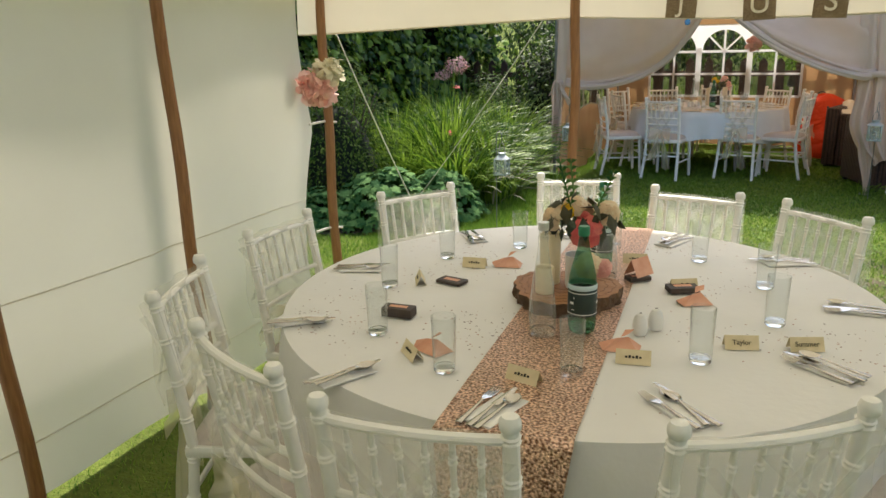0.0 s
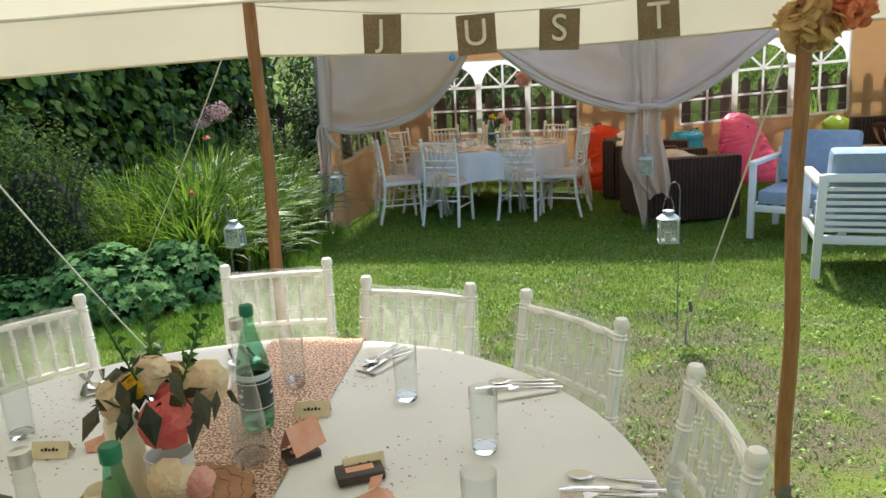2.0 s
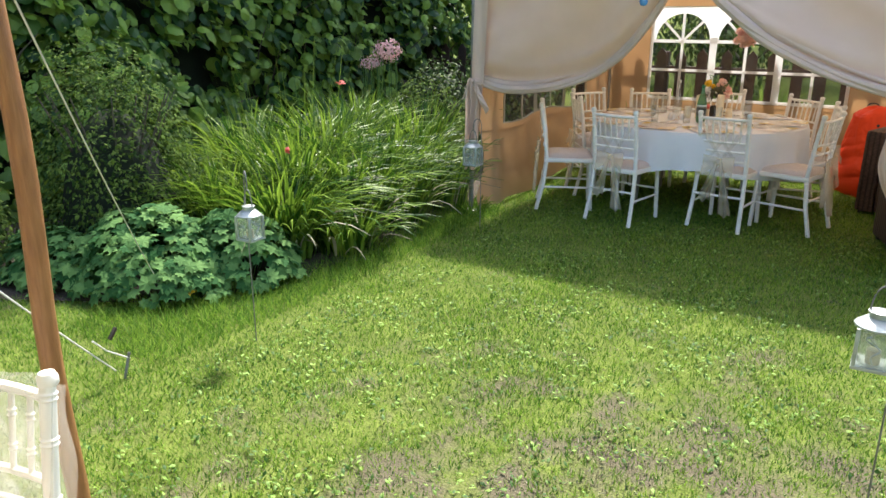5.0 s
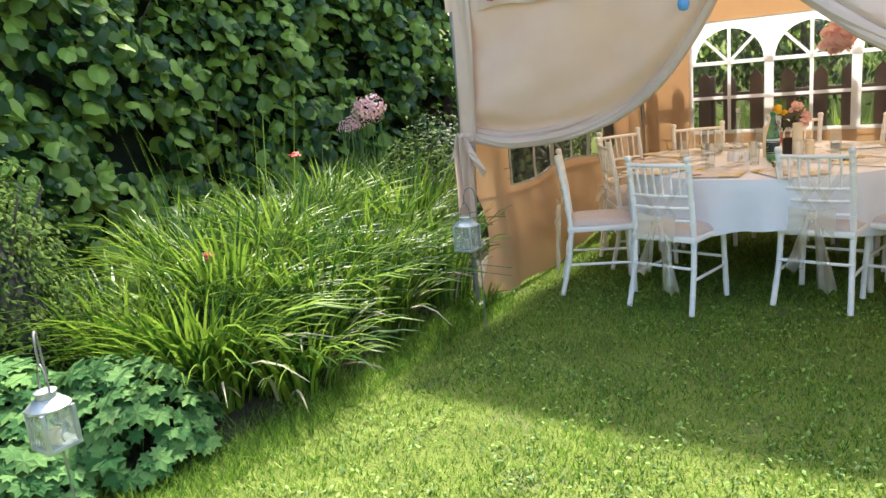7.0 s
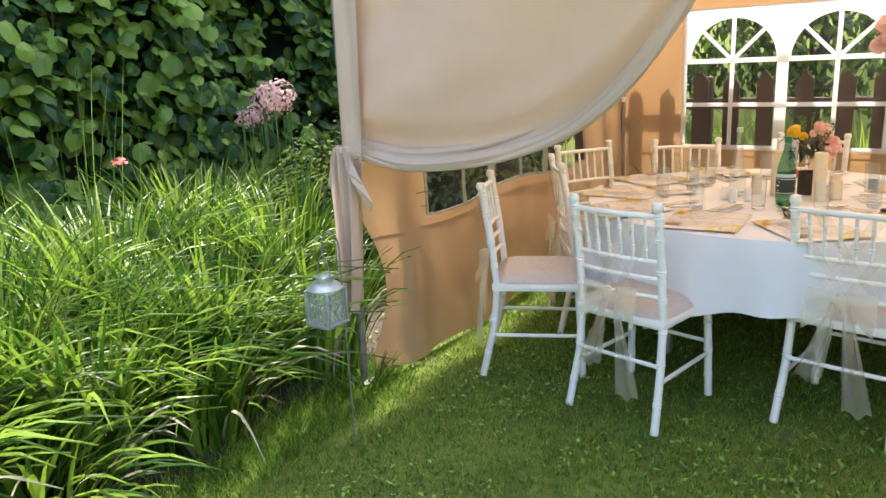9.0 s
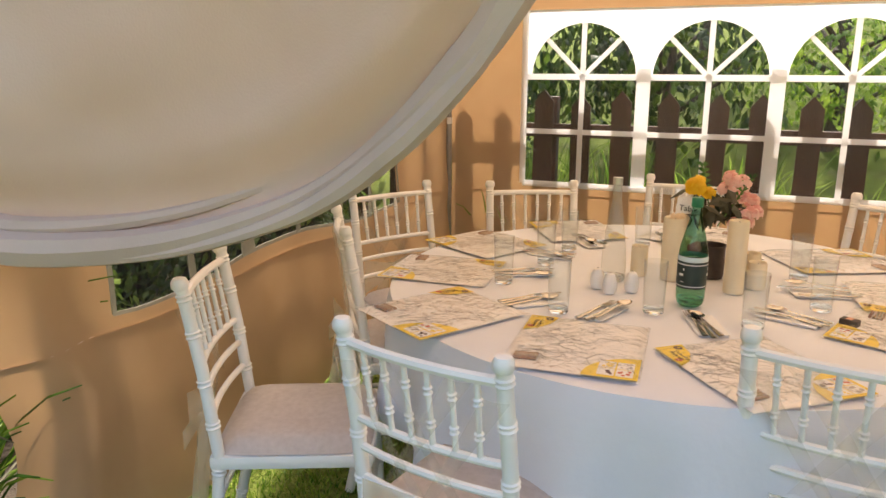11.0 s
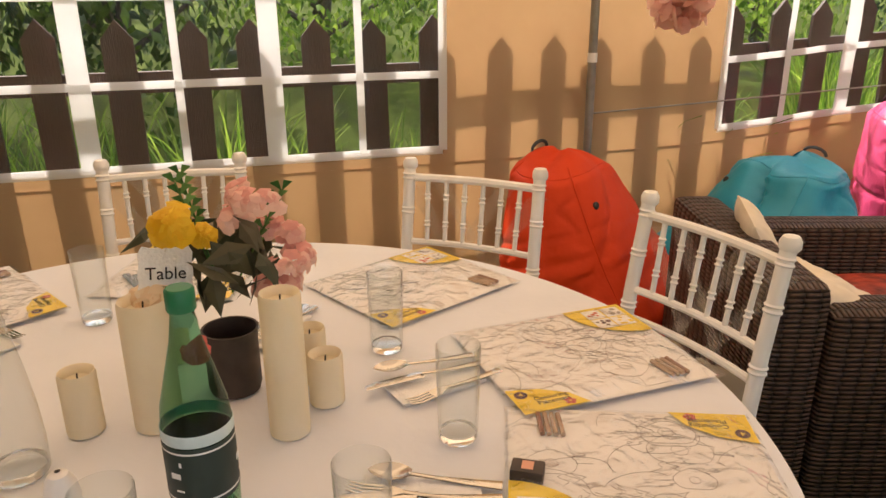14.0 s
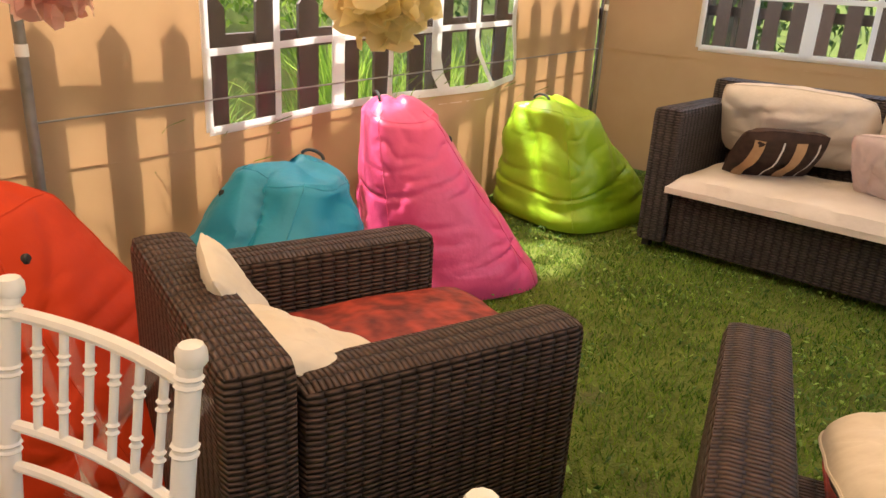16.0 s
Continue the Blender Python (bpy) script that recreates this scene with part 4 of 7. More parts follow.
def bow_chair(label, group, covered):
    """White bamboo-ringed banquet chair; sitter looks along +y; the back's top rail at y = -0.24."""
    ch = thing("banquet_chair", label, "chair", group)
    hw = 0.187
    for sx in (-1, 1):
        b = Build()
        post_with_rings(b, [(sx * 0.205, -0.262, 0.0), (sx * 0.192, -0.205, 0.24), (sx * hw, -0.185, 0.44), (sx * hw, -0.21, 0.68), (sx * hw, -0.245, 0.905)], 0.0165, (0.12, 0.3, 0.46, 0.6, 0.72, 0.86, 0.965))
        b.lathe([(0.0165, -0.012), (0.021, -0.006), (0.021, 0.008), (0.016, 0.018), (0.0, 0.02)], 10, (sx * hw, -0.247, 0.905))
        part("back_post", b, M_white, ch)
        b = Build()
        post_with_rings(b, [(sx * 0.192, 0.205, 0.0), (sx * 0.186, 0.195, 0.24), (sx * 0.18, 0.185, 0.44)], 0.0165, (0.2, 0.45, 0.75))
        part("front_leg", b, M_white, ch)
        part("stretcher", Build().tube([(sx * 0.195, -0.215, 0.20), (sx * 0.188, 0.198, 0.20)], 0.009, 8), M_white, ch)
    for y, z in ((-0.22, 0.27), (0.195, 0.25)):
        part("stretcher", Build().tube([(-0.19, y, z), (0.19, y, z)], 0.009, 8), M_white, ch)
    part("seat_frame", Build().box((0, 0, 0.435), (0.41, 0.42, 0.04), bevel=0.015), M_white, ch)
    # seat cushion with a soft crown
    cu = Build().sheet(span(-1, 1, 14), span(-1, 1, 14), lambda u, v: (0.2 * u * (1 - 0.06 * abs(v) ** 4), 0.205 * v * (1 - 0.06 * abs(u) ** 4), 0.456 + 0.038 * ((1 - u ** 6) * (1 - v ** 6)) ** 0.5))
    part("seat_cushion", cu, M_cushion, ch)

    def rail(z, r, y, bow=0.02):
        part("back_rail", Build().tube([(x, y - bow * (1 - (x / hw) ** 2), z) for x in span(-hw, hw, 10)], r, 8), M_white, ch)
    rail(0.87, 0.0115, -0.239)
    rail(0.69, 0.0095, -0.212)
    rail(0.62, 0.0090, -0.204)
    rail(0.545, 0.0090, -0.197)
    for i in range(6):
        x = -0.134 + 0.0536 * i
        b = Build()
        post_with_rings(b, [(x * 0.96, -0.213 - 0.018 * (1 - (x / hw) ** 2), 0.69), (x, -0.24 - 0.018 * (1 - (x / hw) ** 2), 0.868)], 0.0065, (0.3, 0.72))
        part("spindle", b, M_white, ch)
    random.seed(7 if covered else 8)
    if covered:
        # organza drawn over the back, gathered behind into a bow
        b = Build()
        us, vs = span(-1, 1, 18), span(0, 1, 12)
        b.sheet(us, vs, lambda u, v: (0.205 * u, -0.275 - 0.02 * (1 - u * u) + 0.028 * v - 0.010 * math.sin(9 * u + 7 * v), 0.885 - 0.30 * v - 0.05 * v * (1 - u * u)))
        b.sheet(us, vs, lambda u, v: (0.205 * u, -0.232 - 0.02 * (1 - u * u) + 0.055 * v - 0.004 * math.sin(11 * u), 0.885 - 0.28 * v))
        part("cover", b, M_cover, ch, "sheer white organza cover")
        b = Build()
        for x0, z0, x1, z1 in ((-0.17, 0.85, 0.02, 0.62), (0.17, 0.85, -0.03, 0.60), (-0.05, 0.86, 0.15, 0.64), (0.06, 0.86, -0.14, 0.62)):
            b.add([(x0, -0.283, z0), (x0 + 0.035, -0.284, z0), (x1 + 0.025, -0.272, z1), (x1, -0.273, z1)], [(0, 1, 2, 3)])
        part("fold", b, M_cover, ch, "diagonal organza fold")
    else:
        b = Build()
        for x0, z0, x1, z1 in ((-0.18, 0.84, 0.0, 0.56), (0.18, 0.84, 0.01, 0.56), (-0.09, 0.86, 0.09, 0.58), (0.1, 0.86, -0.08, 0.58)):
            b.sheet(span(0, 1, 6), span(0, 1, 2), lambda u, v: (x0 + (x1 - x0) * u + 0.05 * (v - 0.5) * (1.1 - 0.6 * u), -0.262 + 0.03 * u + 0.006 * math.sin(8 * v + 5 * u), z0 + (z1 - z0) * u))
        part("sash_wrap", b, M_sash, ch, "sheer cream organza sash")
    b = Build()
    for sx in (-1, 1):
        def loop(u, v, sx=sx):
            a = u * math.pi
            w = 0.035 + 0.05 * math.sin(a)
            return (sx * (0.012 + 0.11 * math.sin(a)), -0.245 - 0.05 * math.sin(a) * (1 if v < 0.5 else 0.6), 0.545 + (v - 0.5) * 2 * w - 0.03 * math.sin(a) + 0.01 * math.sin(v * 12))
        b.sheet(span(0, 1, 10), span(0, 1, 8), loop)
        b.sheet(span(0, 1, 12), span(0, 1, 6), lambda u, v, sx=sx: (sx * (0.02 + 0.07 * u) + 0.10 * (v - 0.5) * (0.35 + 0.65 * u), -0.26 - 0.03 * u + 0.015 * math.sin(v * 11 + u * 3), 0.54 - (0.36 + 0.05 * sx) * u + 0.02 * math.sin(v * 9) * u))
    b.box((0, -0.262, 0.545), (0.04, 0.03, 0.05), None, 0.01)
    part("sash_bow", b, M_organza, ch, "sheer cream organza bow with long tails")
    return ch


def seat_at(l, r, centre, drop=0.0):
    """The pose of a chair whose back posts top out at l and r in the plan, facing the table."""
    a, b = Vector((*l, 0)), Vector((*r, 0))
    mid = (a + b) / 2
    d = (b - a).normalized()
    f = Vector((-d.y, d.x, 0))
    if f.dot(Vector((*centre, 0)) - mid) < 0:
        f = -f
    o = mid + f * 0.247
    return pose(o.x, o.y, ground_z(o.x, o.y) + 0.008, 0, 0, math.degrees(math.atan2(f.y, f.x)) - 90)


T1, R1 = (3.77, 1.76), 0.965
T2, R2 = (3.43, 9.22), 0.90
SEATS_1 = [((3.25, 2.98), (3.63, 3.09)), ((3.84, 2.84), (4.22, 2.76)), ((4.40, 2.69), (4.66, 2.44)), ((4.81, 2.13), (4.86, 1.76)), ((4.25, 0.65), (4.56, 0.87)), ((3.61, 0.50), (3.97, 0.56)),
           ((3.11, 0.72), (3.42, 0.59)), ((2.68, 1.19), (2.83, 0.84)), ((2.61, 1.89), (2.61, 1.51)), ((2.94, 2.62), (2.72, 2.28)), ((4.90, 1.35), (4.79, 1.02))]
SEATS_2 = [((2.38, 8.17), (2.22, 8.53)), ((2.46, 8.84), (2.25, 9.15)), ((2.12, 9.53), (2.31, 9.82)), ((2.59, 9.92), (2.92, 10.07)), ((3.22, 10.41), (3.59, 10.39)), ((4.04, 10.18), (4.35, 9.93)),
           ((4.49, 9.65), (4.57, 9.28)), ((4.60, 8.84), (4.50, 8.47)), ((2.87, 8.08), (3.25, 8.00)), ((3.64, 8.33), (4.03, 8.27))]


def seats(rows, centre, first):
    first.matrix_world = seat_at(*rows[0], centre)
    for l, r in rows[1:]:
        copy_thing(first, seat_at(l, r, centre))


seats(SEATS_1, T1, bow_chair("white bamboo-ringed banquet chair draped in sheer organza", "chairs round the dining tent table", True))
seats(SEATS_2, T2, bow_chair("white bamboo-ringed banquet chair with a cream organza sash", "chairs round the marquee table", False))


# ---- tables ----
def round_table(centre, r, cloth_material, drop, cloth_label, folds, seed):
    t = thing("round_table", "round folding banquet table under a cloth", "table", "round tables")
    part("tabletop", Build().lathe([(0.0, 0.715), (r - 0.012, 0.715), (r - 0.006, 0.722), (r - 0.006, 0.738), (r - 0.012, 0.743), (0.0, 0.743)], 56, (*centre, 0)), M_wood_legs, t)
    for a in (45, 135, 225, 315):
        q = Vector((math.cos(radians(a)), math.sin(radians(a)), 0)) * (r * 0.55)
        part("leg", Build().tube([(centre[0] + q.x * 1.12, centre[1] + q.y * 1.12, 0.0), (centre[0] + q.x, centre[1] + q.y, 0.715)], 0.016, 10), M_wood_legs, t)
    for a in (45, 225):
        q = Vector((math.cos(radians(a)), math.sin(radians(a)), 0)) * (r * 0.58)
        q2 = Vector((math.cos(radians(a + 90)), math.sin(radians(a + 90)), 0)) * (r * 0.58)
        part("brace", Build().tube([(centre[0] + q.x, centre[1] + q.y, 0.45), (centre[0] + q2.x, centre[1] + q2.y, 0.45)], 0.011, 8), M_wood_legs, t)
    n = 220
    rows = []
    for q in (0.0, 0.3, 0.6, 0.8, 0.93, 0.985):
        rows.append(("top", q))
    rows += [("fall", q) for q in span(0, 1, 12)]
    pts = []
    for kind, q in rows:
        for j in range(n):
            a = 2 * math.pi * j / n
            if kind == "top":
                rr, z = r * q, 0.7485 + 0.0012 * n3(math.cos(a) * q * 4, math.sin(a) * q * 4, seed)
            else:
                wave = math.sin(a * folds + seed + 0.8 * math.sin(a * 3)) * 0.6 + 0.4 * math.sin(a * (folds * 1.6) + 2 * seed)
                rr = r + 0.012 * min(1, q * 6) + (0.020 + 0.045 * max(0.0, wave)) * q - 0.03 * q * max(0.0, -wave)
                square = 0.5 + 0.5 * math.cos(4 * a + seed)
                z = 0.7485 - 0.010 * (1 - math.exp(-q * 8)) - (drop + 0.09 * square) * q
                if q == 0:
                    z = 0.7475
            pts.append((centre[0] + rr * math.cos(a), centre[1] + rr * math.sin(a), z))
    k = len(rows)
    fs = [(i * n + j, i * n + (j + 1) % n, (i + 1) * n + (j + 1) % n, (i + 1) * n + j) for i in range(1, k - 1) for j in range(n)]
    fs += [(0, n + (j + 1) % n, n + j)[::-1] for j in range(n)]
    return solid("tablecloth", Build().add(pts, fs), cloth_material, cloth_label, "tablecloth")


round_table(T1, R1, M_cloth, 0.55, "white linen tablecloth scattered with confetti", 17, 0.7)
round_table(T2, R2, M_cloth_pale, 0.28, "pale white tablecloth hanging in soft folds", 15, 2.2)


# ---- planting ----
rng = np.random.default_rng(5)


def scatter_leaves(name, places, normals, sizes, shape, material, droop=0.35):
    """One mesh of many leaves. shape: outline (k x 3) around a fan centre, tip towards +y; placed facing about the normals."""
    n = len(places)
    k = len(shape)
    z = normals / np.linalg.norm(normals, axis=1)[:, None]
    down = np.tile(np.array([0.0, 0.0, -1.0]), (n, 1)) + rng.normal(0, 0.45, (n, 3))
    y = down - (down * z).sum(1)[:, None] * z
    y /= np.linalg.norm(y, axis=1)[:, None] + 1e-9
    x = np.cross(y, z)
    s = np.asarray(shape)
    pts = places[:, None, :] + sizes[:, None, None] * (s[None, :, 0:1] * x[:, None, :] + s[None, :, 1:2] * y[:, None, :] + s[None, :, 2:3] * z[:, None, :])
    verts = pts.reshape(-1, 3)
    tri = np.array([(0, i, i % (k - 1) + 1) for i in range(1, k)])
    faces = (tri[None] + (np.arange(n) * k)[:, None, None]).reshape(-1, 3)
    return raw_mesh(name, verts, faces, material)


# leaf outlines: a fan centre first, then the rim
BROAD = [(0, 0.35, 0.07)] + [(0.47 * math.sin(a) * (1 + 0.16 * math.cos(5 * a)), 0.42 - 0.50 * math.cos(a) * (1 + 0.10 * math.cos(5 * a)) + 0.20 * (abs(a - math.pi) < 0.1), -0.04 - 0.10 * abs(math.sin(a)) - 0.08 * (abs(a - math.pi) < 0.1)) for a in (0.35, 0.95, 1.6, 2.3, 2.75, math.pi, 3.53, 3.98, 4.68, 5.33, 5.93)]
LOBED = [(0, 0.1, 0.03)] + [((0.34 + 0.2 * (i % 2)) * math.sin(2 * math.pi * i / 14), 0.1 - (0.34 + 0.2 * (i % 2)) * math.cos(2 * math.pi * i / 14), -0.06 * (i % 2)) for i in range(14)]
SMALL = [(0, 0.4, 0.05), (0.0, -0.1, 0.0), (0.28, 0.35, 0.0), (0.0, 1.0, -0.05), (-0.28, 0.35, 0.0)]
PETAL = [(0, 0.45, 0.12), (0.0, 0.0, 0.0), (0.40, 0.35, 0.05), (0.34, 0.8, 0.0), (0.0, 0.95, -0.06), (-0.34, 0.8, 0.0), (-0.40, 0.35, 0.05)]

HEDGE = [(-3.2, -1.5), (-2.4, 2.0), (-1.15, 4.5), (-0.75, 6.5), (-0.95, 8.6), (-0.55, 10.4), (-0.30, 11.9)]


def hedge_line(t):
    p = smooth_line(HEDGE, 160)
    i = min(int(t * (len(p) - 1)), len(p) - 2)
    q = t * (len(p) - 1) - i
    return p[i].lerp(p[i + 1], q), (p[i + 1] - p[i]).normalized()


def build_hedge():
    h = thing("hedge", "tall dark hedge of broad-leaved shrubs behind the border", "hedge")
    us, zs = span(0, 1, 90), span(-0.05, 5.4, 24)

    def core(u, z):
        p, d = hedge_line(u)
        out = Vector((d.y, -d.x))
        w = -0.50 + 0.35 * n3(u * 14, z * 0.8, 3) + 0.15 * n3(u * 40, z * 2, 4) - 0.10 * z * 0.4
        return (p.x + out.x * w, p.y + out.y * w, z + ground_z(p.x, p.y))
    # dark sheet behind the leaves paints in the hedge's inner shade
    part("shade_core", Build().sheet(us, zs, core), M_core, h)
    lp = smooth_line(HEDGE, 160)
    A = np.array([(p.x, p.y) for p in lp])
    for layer, (n, inset, size) in enumerate(((15000, 0.02, 0.115), (9000, -0.25, 0.12))):
        t = rng.random(n) ** 0.9
        i = np.minimum((t * (len(A) - 1)).astype(int), len(A) - 2)
        q = (t * (len(A) - 1) - i)[:, None]
        p = A[i] * (1 - q) + A[i + 1] * q
        d = A[i + 1] - A[i]
        d /= np.linalg.norm(d, axis=1)[:, None]
        o = np.stack([d[:, 1], -d[:, 0]], 1)
        z = rng.random(n) * 5.0 + 0.05
        clump = np.array([n3(a * 16, b * 1.3, 9) + 0.5 * n3(a * 45, b * 3.2, 11) for a, b in zip(t, z)])
        w = inset + 0.38 * clump + rng.normal(0, 0.06, n) - 0.04 * z
        keep = clump > -0.32 - 0.1 * layer
        pl = np.stack([p[:, 0] + o[:, 0] * w, p[:, 1] + o[:, 1] * w, z], 1)[keep]
        nr = np.stack([o[:, 0], o[:, 1], np.full(n, 0.75)], 1)[keep] + rng.normal(0, 0.55, (keep.sum(), 3))
        sz = (size * rng.uniform(0.4, 1.45, n))[keep]
        ob = new("leaves", scatter_leaves("leaves", pl, nr, sz, BROAD, M_hazel))
        ob.parent = h
        tagged(ob, kind="stuff")
    tw = Build()
    for j in range(70):
        t = rng.random()
        p, d = hedge_line(t)
        o = Vector((d.y, -d.x))
        z = rng.random() * 2.5
        a = Vector((p.x, p.y, z)) - Vector((o.x, o.y, 0)) * 0.3
        c = a + Vector((o.x * 0.35 + rng.normal(0, 0.2), o.y * 0.35 + rng.normal(0, 0.2), rng.uniform(0.2, 0.7)))
        tw.tube([a, a.lerp(c, 0.5) + Vector((0, 0, 0.05)), c], [0.012, 0.008, 0.004], 5)
    tagged(part("branches", tw, M_trunk, h), kind="stuff")


build_hedge()


def leafy_bush(label, c, rx, ry, h, n, size, material, shape, seed):
    """A rounded bush: leaves over an uneven crown, with twigs inside."""
    b = thing("bush", label, "bush")
    a = rng.random(n) * 2 * math.pi
    v = rng.random(n)
    el = np.arcsin(v ** 0.9)
    lump = np.array([1 + 0.22 * n3(math.cos(q) * 1.6, math.sin(q) * 1.6, e * 1.6 + seed) + 0.12 * n3(math.cos(q) * 5, math.sin(q) * 5, e * 5 + seed) for q, e in zip(a, el)])
    depth = rng.uniform(0.72, 1.0, n) * lump
    taper = np.sqrt(np.clip(1 - (np.sin(el)) ** 2.2, 0.03, 1))
    P = np.stack([c[0] + rx * depth * np.cos(a) * taper, c[1] + ry * depth * np.sin(a) * taper, 0.06 + h * np.sin(el) * depth], 1)
    N = np.stack([np.cos(a) * taper, np.sin(a) * taper, 0.5 + np.sin(el)], 1) + rng.normal(0, 0.5, (n, 3))
    ob = new("leaves", scatter_leaves("leaves", P, N, size * rng.uniform(0.6, 1.3, n), shape, material))
    ob.parent = b
    tagged(ob, kind="stuff")
    # near-black dome under the leaves takes the place of shade within the bush
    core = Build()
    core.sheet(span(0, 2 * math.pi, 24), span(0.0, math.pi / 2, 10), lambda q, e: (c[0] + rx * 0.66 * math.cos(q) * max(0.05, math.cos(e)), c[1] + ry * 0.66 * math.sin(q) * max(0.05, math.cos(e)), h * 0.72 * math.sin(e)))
    part("shade_core", core, M_core, b)
    tw = Build()
    for j in range(14):
        q = j * 2.4
        tw.tube([(c[0], c[1], 0), (c[0] + rx * 0.4 * math.cos(q), c[1] + ry * 0.4 * math.sin(q), h * 0.5), (c[0] + rx * 0.7 * math.cos(q), c[1] + ry * 0.7 * math.sin(q), h * 0.8)], [0.016, 0.01, 0.004], 5)
    tagged(part("twigs", tw, M_trunk, b), kind="stuff")
    return b


leafy_bush("upright small-leaved evergreen bush at the hedge foot", (0.45, 5.45), 0.62, 0.6, 1.42, 9000, 0.034, M_box, SMALL, 1.0)
leafy_bush("low small-leaved shrub under the hedge", (-0.25, 4.55), 0.6, 0.5, 0.85, 3500, 0.036, M_box, SMALL, 2.0)
leafy_bush("shadowy leafy shrub beside the phlox", (0.2, 9.9), 0.6, 0.5, 1.15, 2500, 0.06, M_tree, SMALL, 3.0)
leafy_bush("dark leafy shrub outside the marquee side window", (1.05, 10.3), 0.6, 0.75, 1.75, 3600, 0.07, M_tree, SMALL, 6.0)
leafy_bush("leafy shrub behind the tall grasses", (0.75, 8.9), 0.55, 0.5, 1.0, 2500, 0.05, M_box, SMALL, 4.0)


def lobed_plant(label, c, rx, ry, h, n):
    b = thing("border_plant", label, "plant", "lobed border plants")
    a, r = rng.random(n) * 2 * math.pi, np.sqrt(rng.random(n))
    x, y = c[0] + rx * r * np.cos(a), c[1] + ry * r * np.sin(a)
    z = h * (1 - r ** 2.4) * rng.uniform(0.72, 1.05, n) + 0.07 + 0.06 * np.array([n3(p * 4, q * 4) for p, q in zip(x, y)])
    N = np.stack([np.cos(a) * r * 0.9, np.sin(a) * r * 0.9, np.ones(n)], 1) + rng.normal(0, 0.3, (n, 3))
    ob = new("leaves", scatter_leaves("leaves", np.stack([x, y, z], 1), N, rng.uniform(0.055, 0.125, n), LOBED, M_mantle))
    ob.parent = b
    tagged(ob, kind="stuff")
    st = Build()
    for i in range(0, n, 12):
        st.tube([(c[0] + (x[i] - c[0]) * 0.5, c[1] + (y[i] - c[1]) * 0.5, 0.0), (x[i], y[i], z[i] - 0.01)], 0.0025, 4, False)
    tagged(part("stalks", st, M_mantle, b), kind="stuff")
    return b


lobed_plant("mound of blue-green lobed leaves at the border edge", (1.12, 5.15), 0.62, 0.46, 0.42, 900)
lobed_plant("mound of blue-green lobed leaves beside the daylilies", (1.50, 5.52), 0.42, 0.40, 0.38, 520)
lobed_plant("low lobed leaves spilling onto the lawn", (0.55, 4.85), 0.5, 0.28, 0.26, 380)


def blades(name, c, n, spread, height, width, lean, material, seg=6, droop=1.0):
    """Arching ribbons from one tuft, as one mesh."""
    a = rng.random(n) * 2 * math.pi
    r0 = spread * np.sqrt(rng.random(n))
    L = height * rng.uniform(0.55, 1.2, n)
    out = lean * rng.uniform(0.25, 1.2, n)
    twist = rng.normal(0, 0.5, n)
    bx, by = c[0] + r0 * np.cos(a + twist), c[1] + r0 * np.sin(a + twist)
    t = np.linspace(0, 1, seg + 1)
    hor = out[:, None] * L[:, None] * (t ** 1.5)[None]
    up = L[:, None] * (t[None] - droop * (0.20 + 0.42 * np.clip(out, 0, 1.3)[:, None]) * (t ** 2.6)[None])
    X = bx[:, None] + hor * np.cos(a)[:, None] + 0.03 * rng.normal(0, 1, (n, 1)) * t[None]
    Y = by[:, None] + hor * np.sin(a)[:, None] + 0.03 * rng.normal(0, 1, (n, 1)) * t[None]
    Z = np.maximum(0.012, up) + c[2]
    w = width * rng.uniform(0.6, 1.25, n)[:, None] * (1 - t[None] ** 2.5 * 0.96) * (0.6 + 0.4 * np.minimum(1, t[None] * 4))
    px, py = -np.sin(a + twist)[:, None] * w, np.cos(a + twist)[:, None] * w
    left, right = np.stack([X - px, Y - py, Z], 2), np.stack([X + px, Y + py, Z + 0.004], 2)
    verts = np.stack([left, right], 2).reshape(-1, 3)
    k = 2 * (seg + 1)
    quad = np.array([(2 * i, 2 * i + 1, 2 * i + 3, 2 * i + 2) for i in range(seg)])
    faces = (quad[None] + (np.arange(n) * k)[:, None, None]).reshape(-1, 4)
    return raw_mesh(name, verts, faces, material)


def grass_clump(label, c, n, spread, height, lean, width=0.0112):
    g = thing("daylily_clump", label, "plant", "arching daylily clumps")
    ob = new("leaves", blades("leaves", c, n, spread, height, width, lean, M_daylily))
    ob.parent = g
    tagged(ob, kind="stuff")
    ob2 = new("old_leaves", blades("old_leaves", c, max(10, n // 16), spread, height * 0.8, width, lean * 1.3, M_straw))
    ob2.parent = g
    tagged(ob2, "yellowed dry leaves", kind="stuff")


for c, n, h, lean in (((1.42, 6.02, 0), 900, 0.88, 0.66), ((1.08, 6.55, 0), 900, 1.10, 0.55), ((1.45, 6.75, 0), 800, 0.95, 0.60), ((0.85, 7.25, 0), 800, 1.2, 0.5), ((1.38, 7.40, 0), 800, 1.0, 0.52),
                      ((0.55, 8.0, 0), 620, 1.22, 0.42), ((1.15, 8.1, 0), 700, 1.15, 0.42), ((1.62, 7.1, 0), 480, 0.78, 0.62), ((0.35, 6.8, 0), 480, 1.15, 0.45), ((1.58, 7.85, 0), 420, 0.8, 0.42), ((1.70, 6.35, 0), 360, 0.62, 0.75), ((0.9, 5.95, 0), 420, 0.9, 0.5), ((0.1, 8.6, 0), 300, 1.1, 0.4)):
    grass_clump("clump of long arching bright green daylily leaves", c, int(n * 0.72), 0.24, h, lean)
ob = new("seed_heads", blades("seed_heads", (0.7, 7.1, 0), 60, 0.6, 1.5, 0.0035, 0.16, M_daylily, droop=0.4))
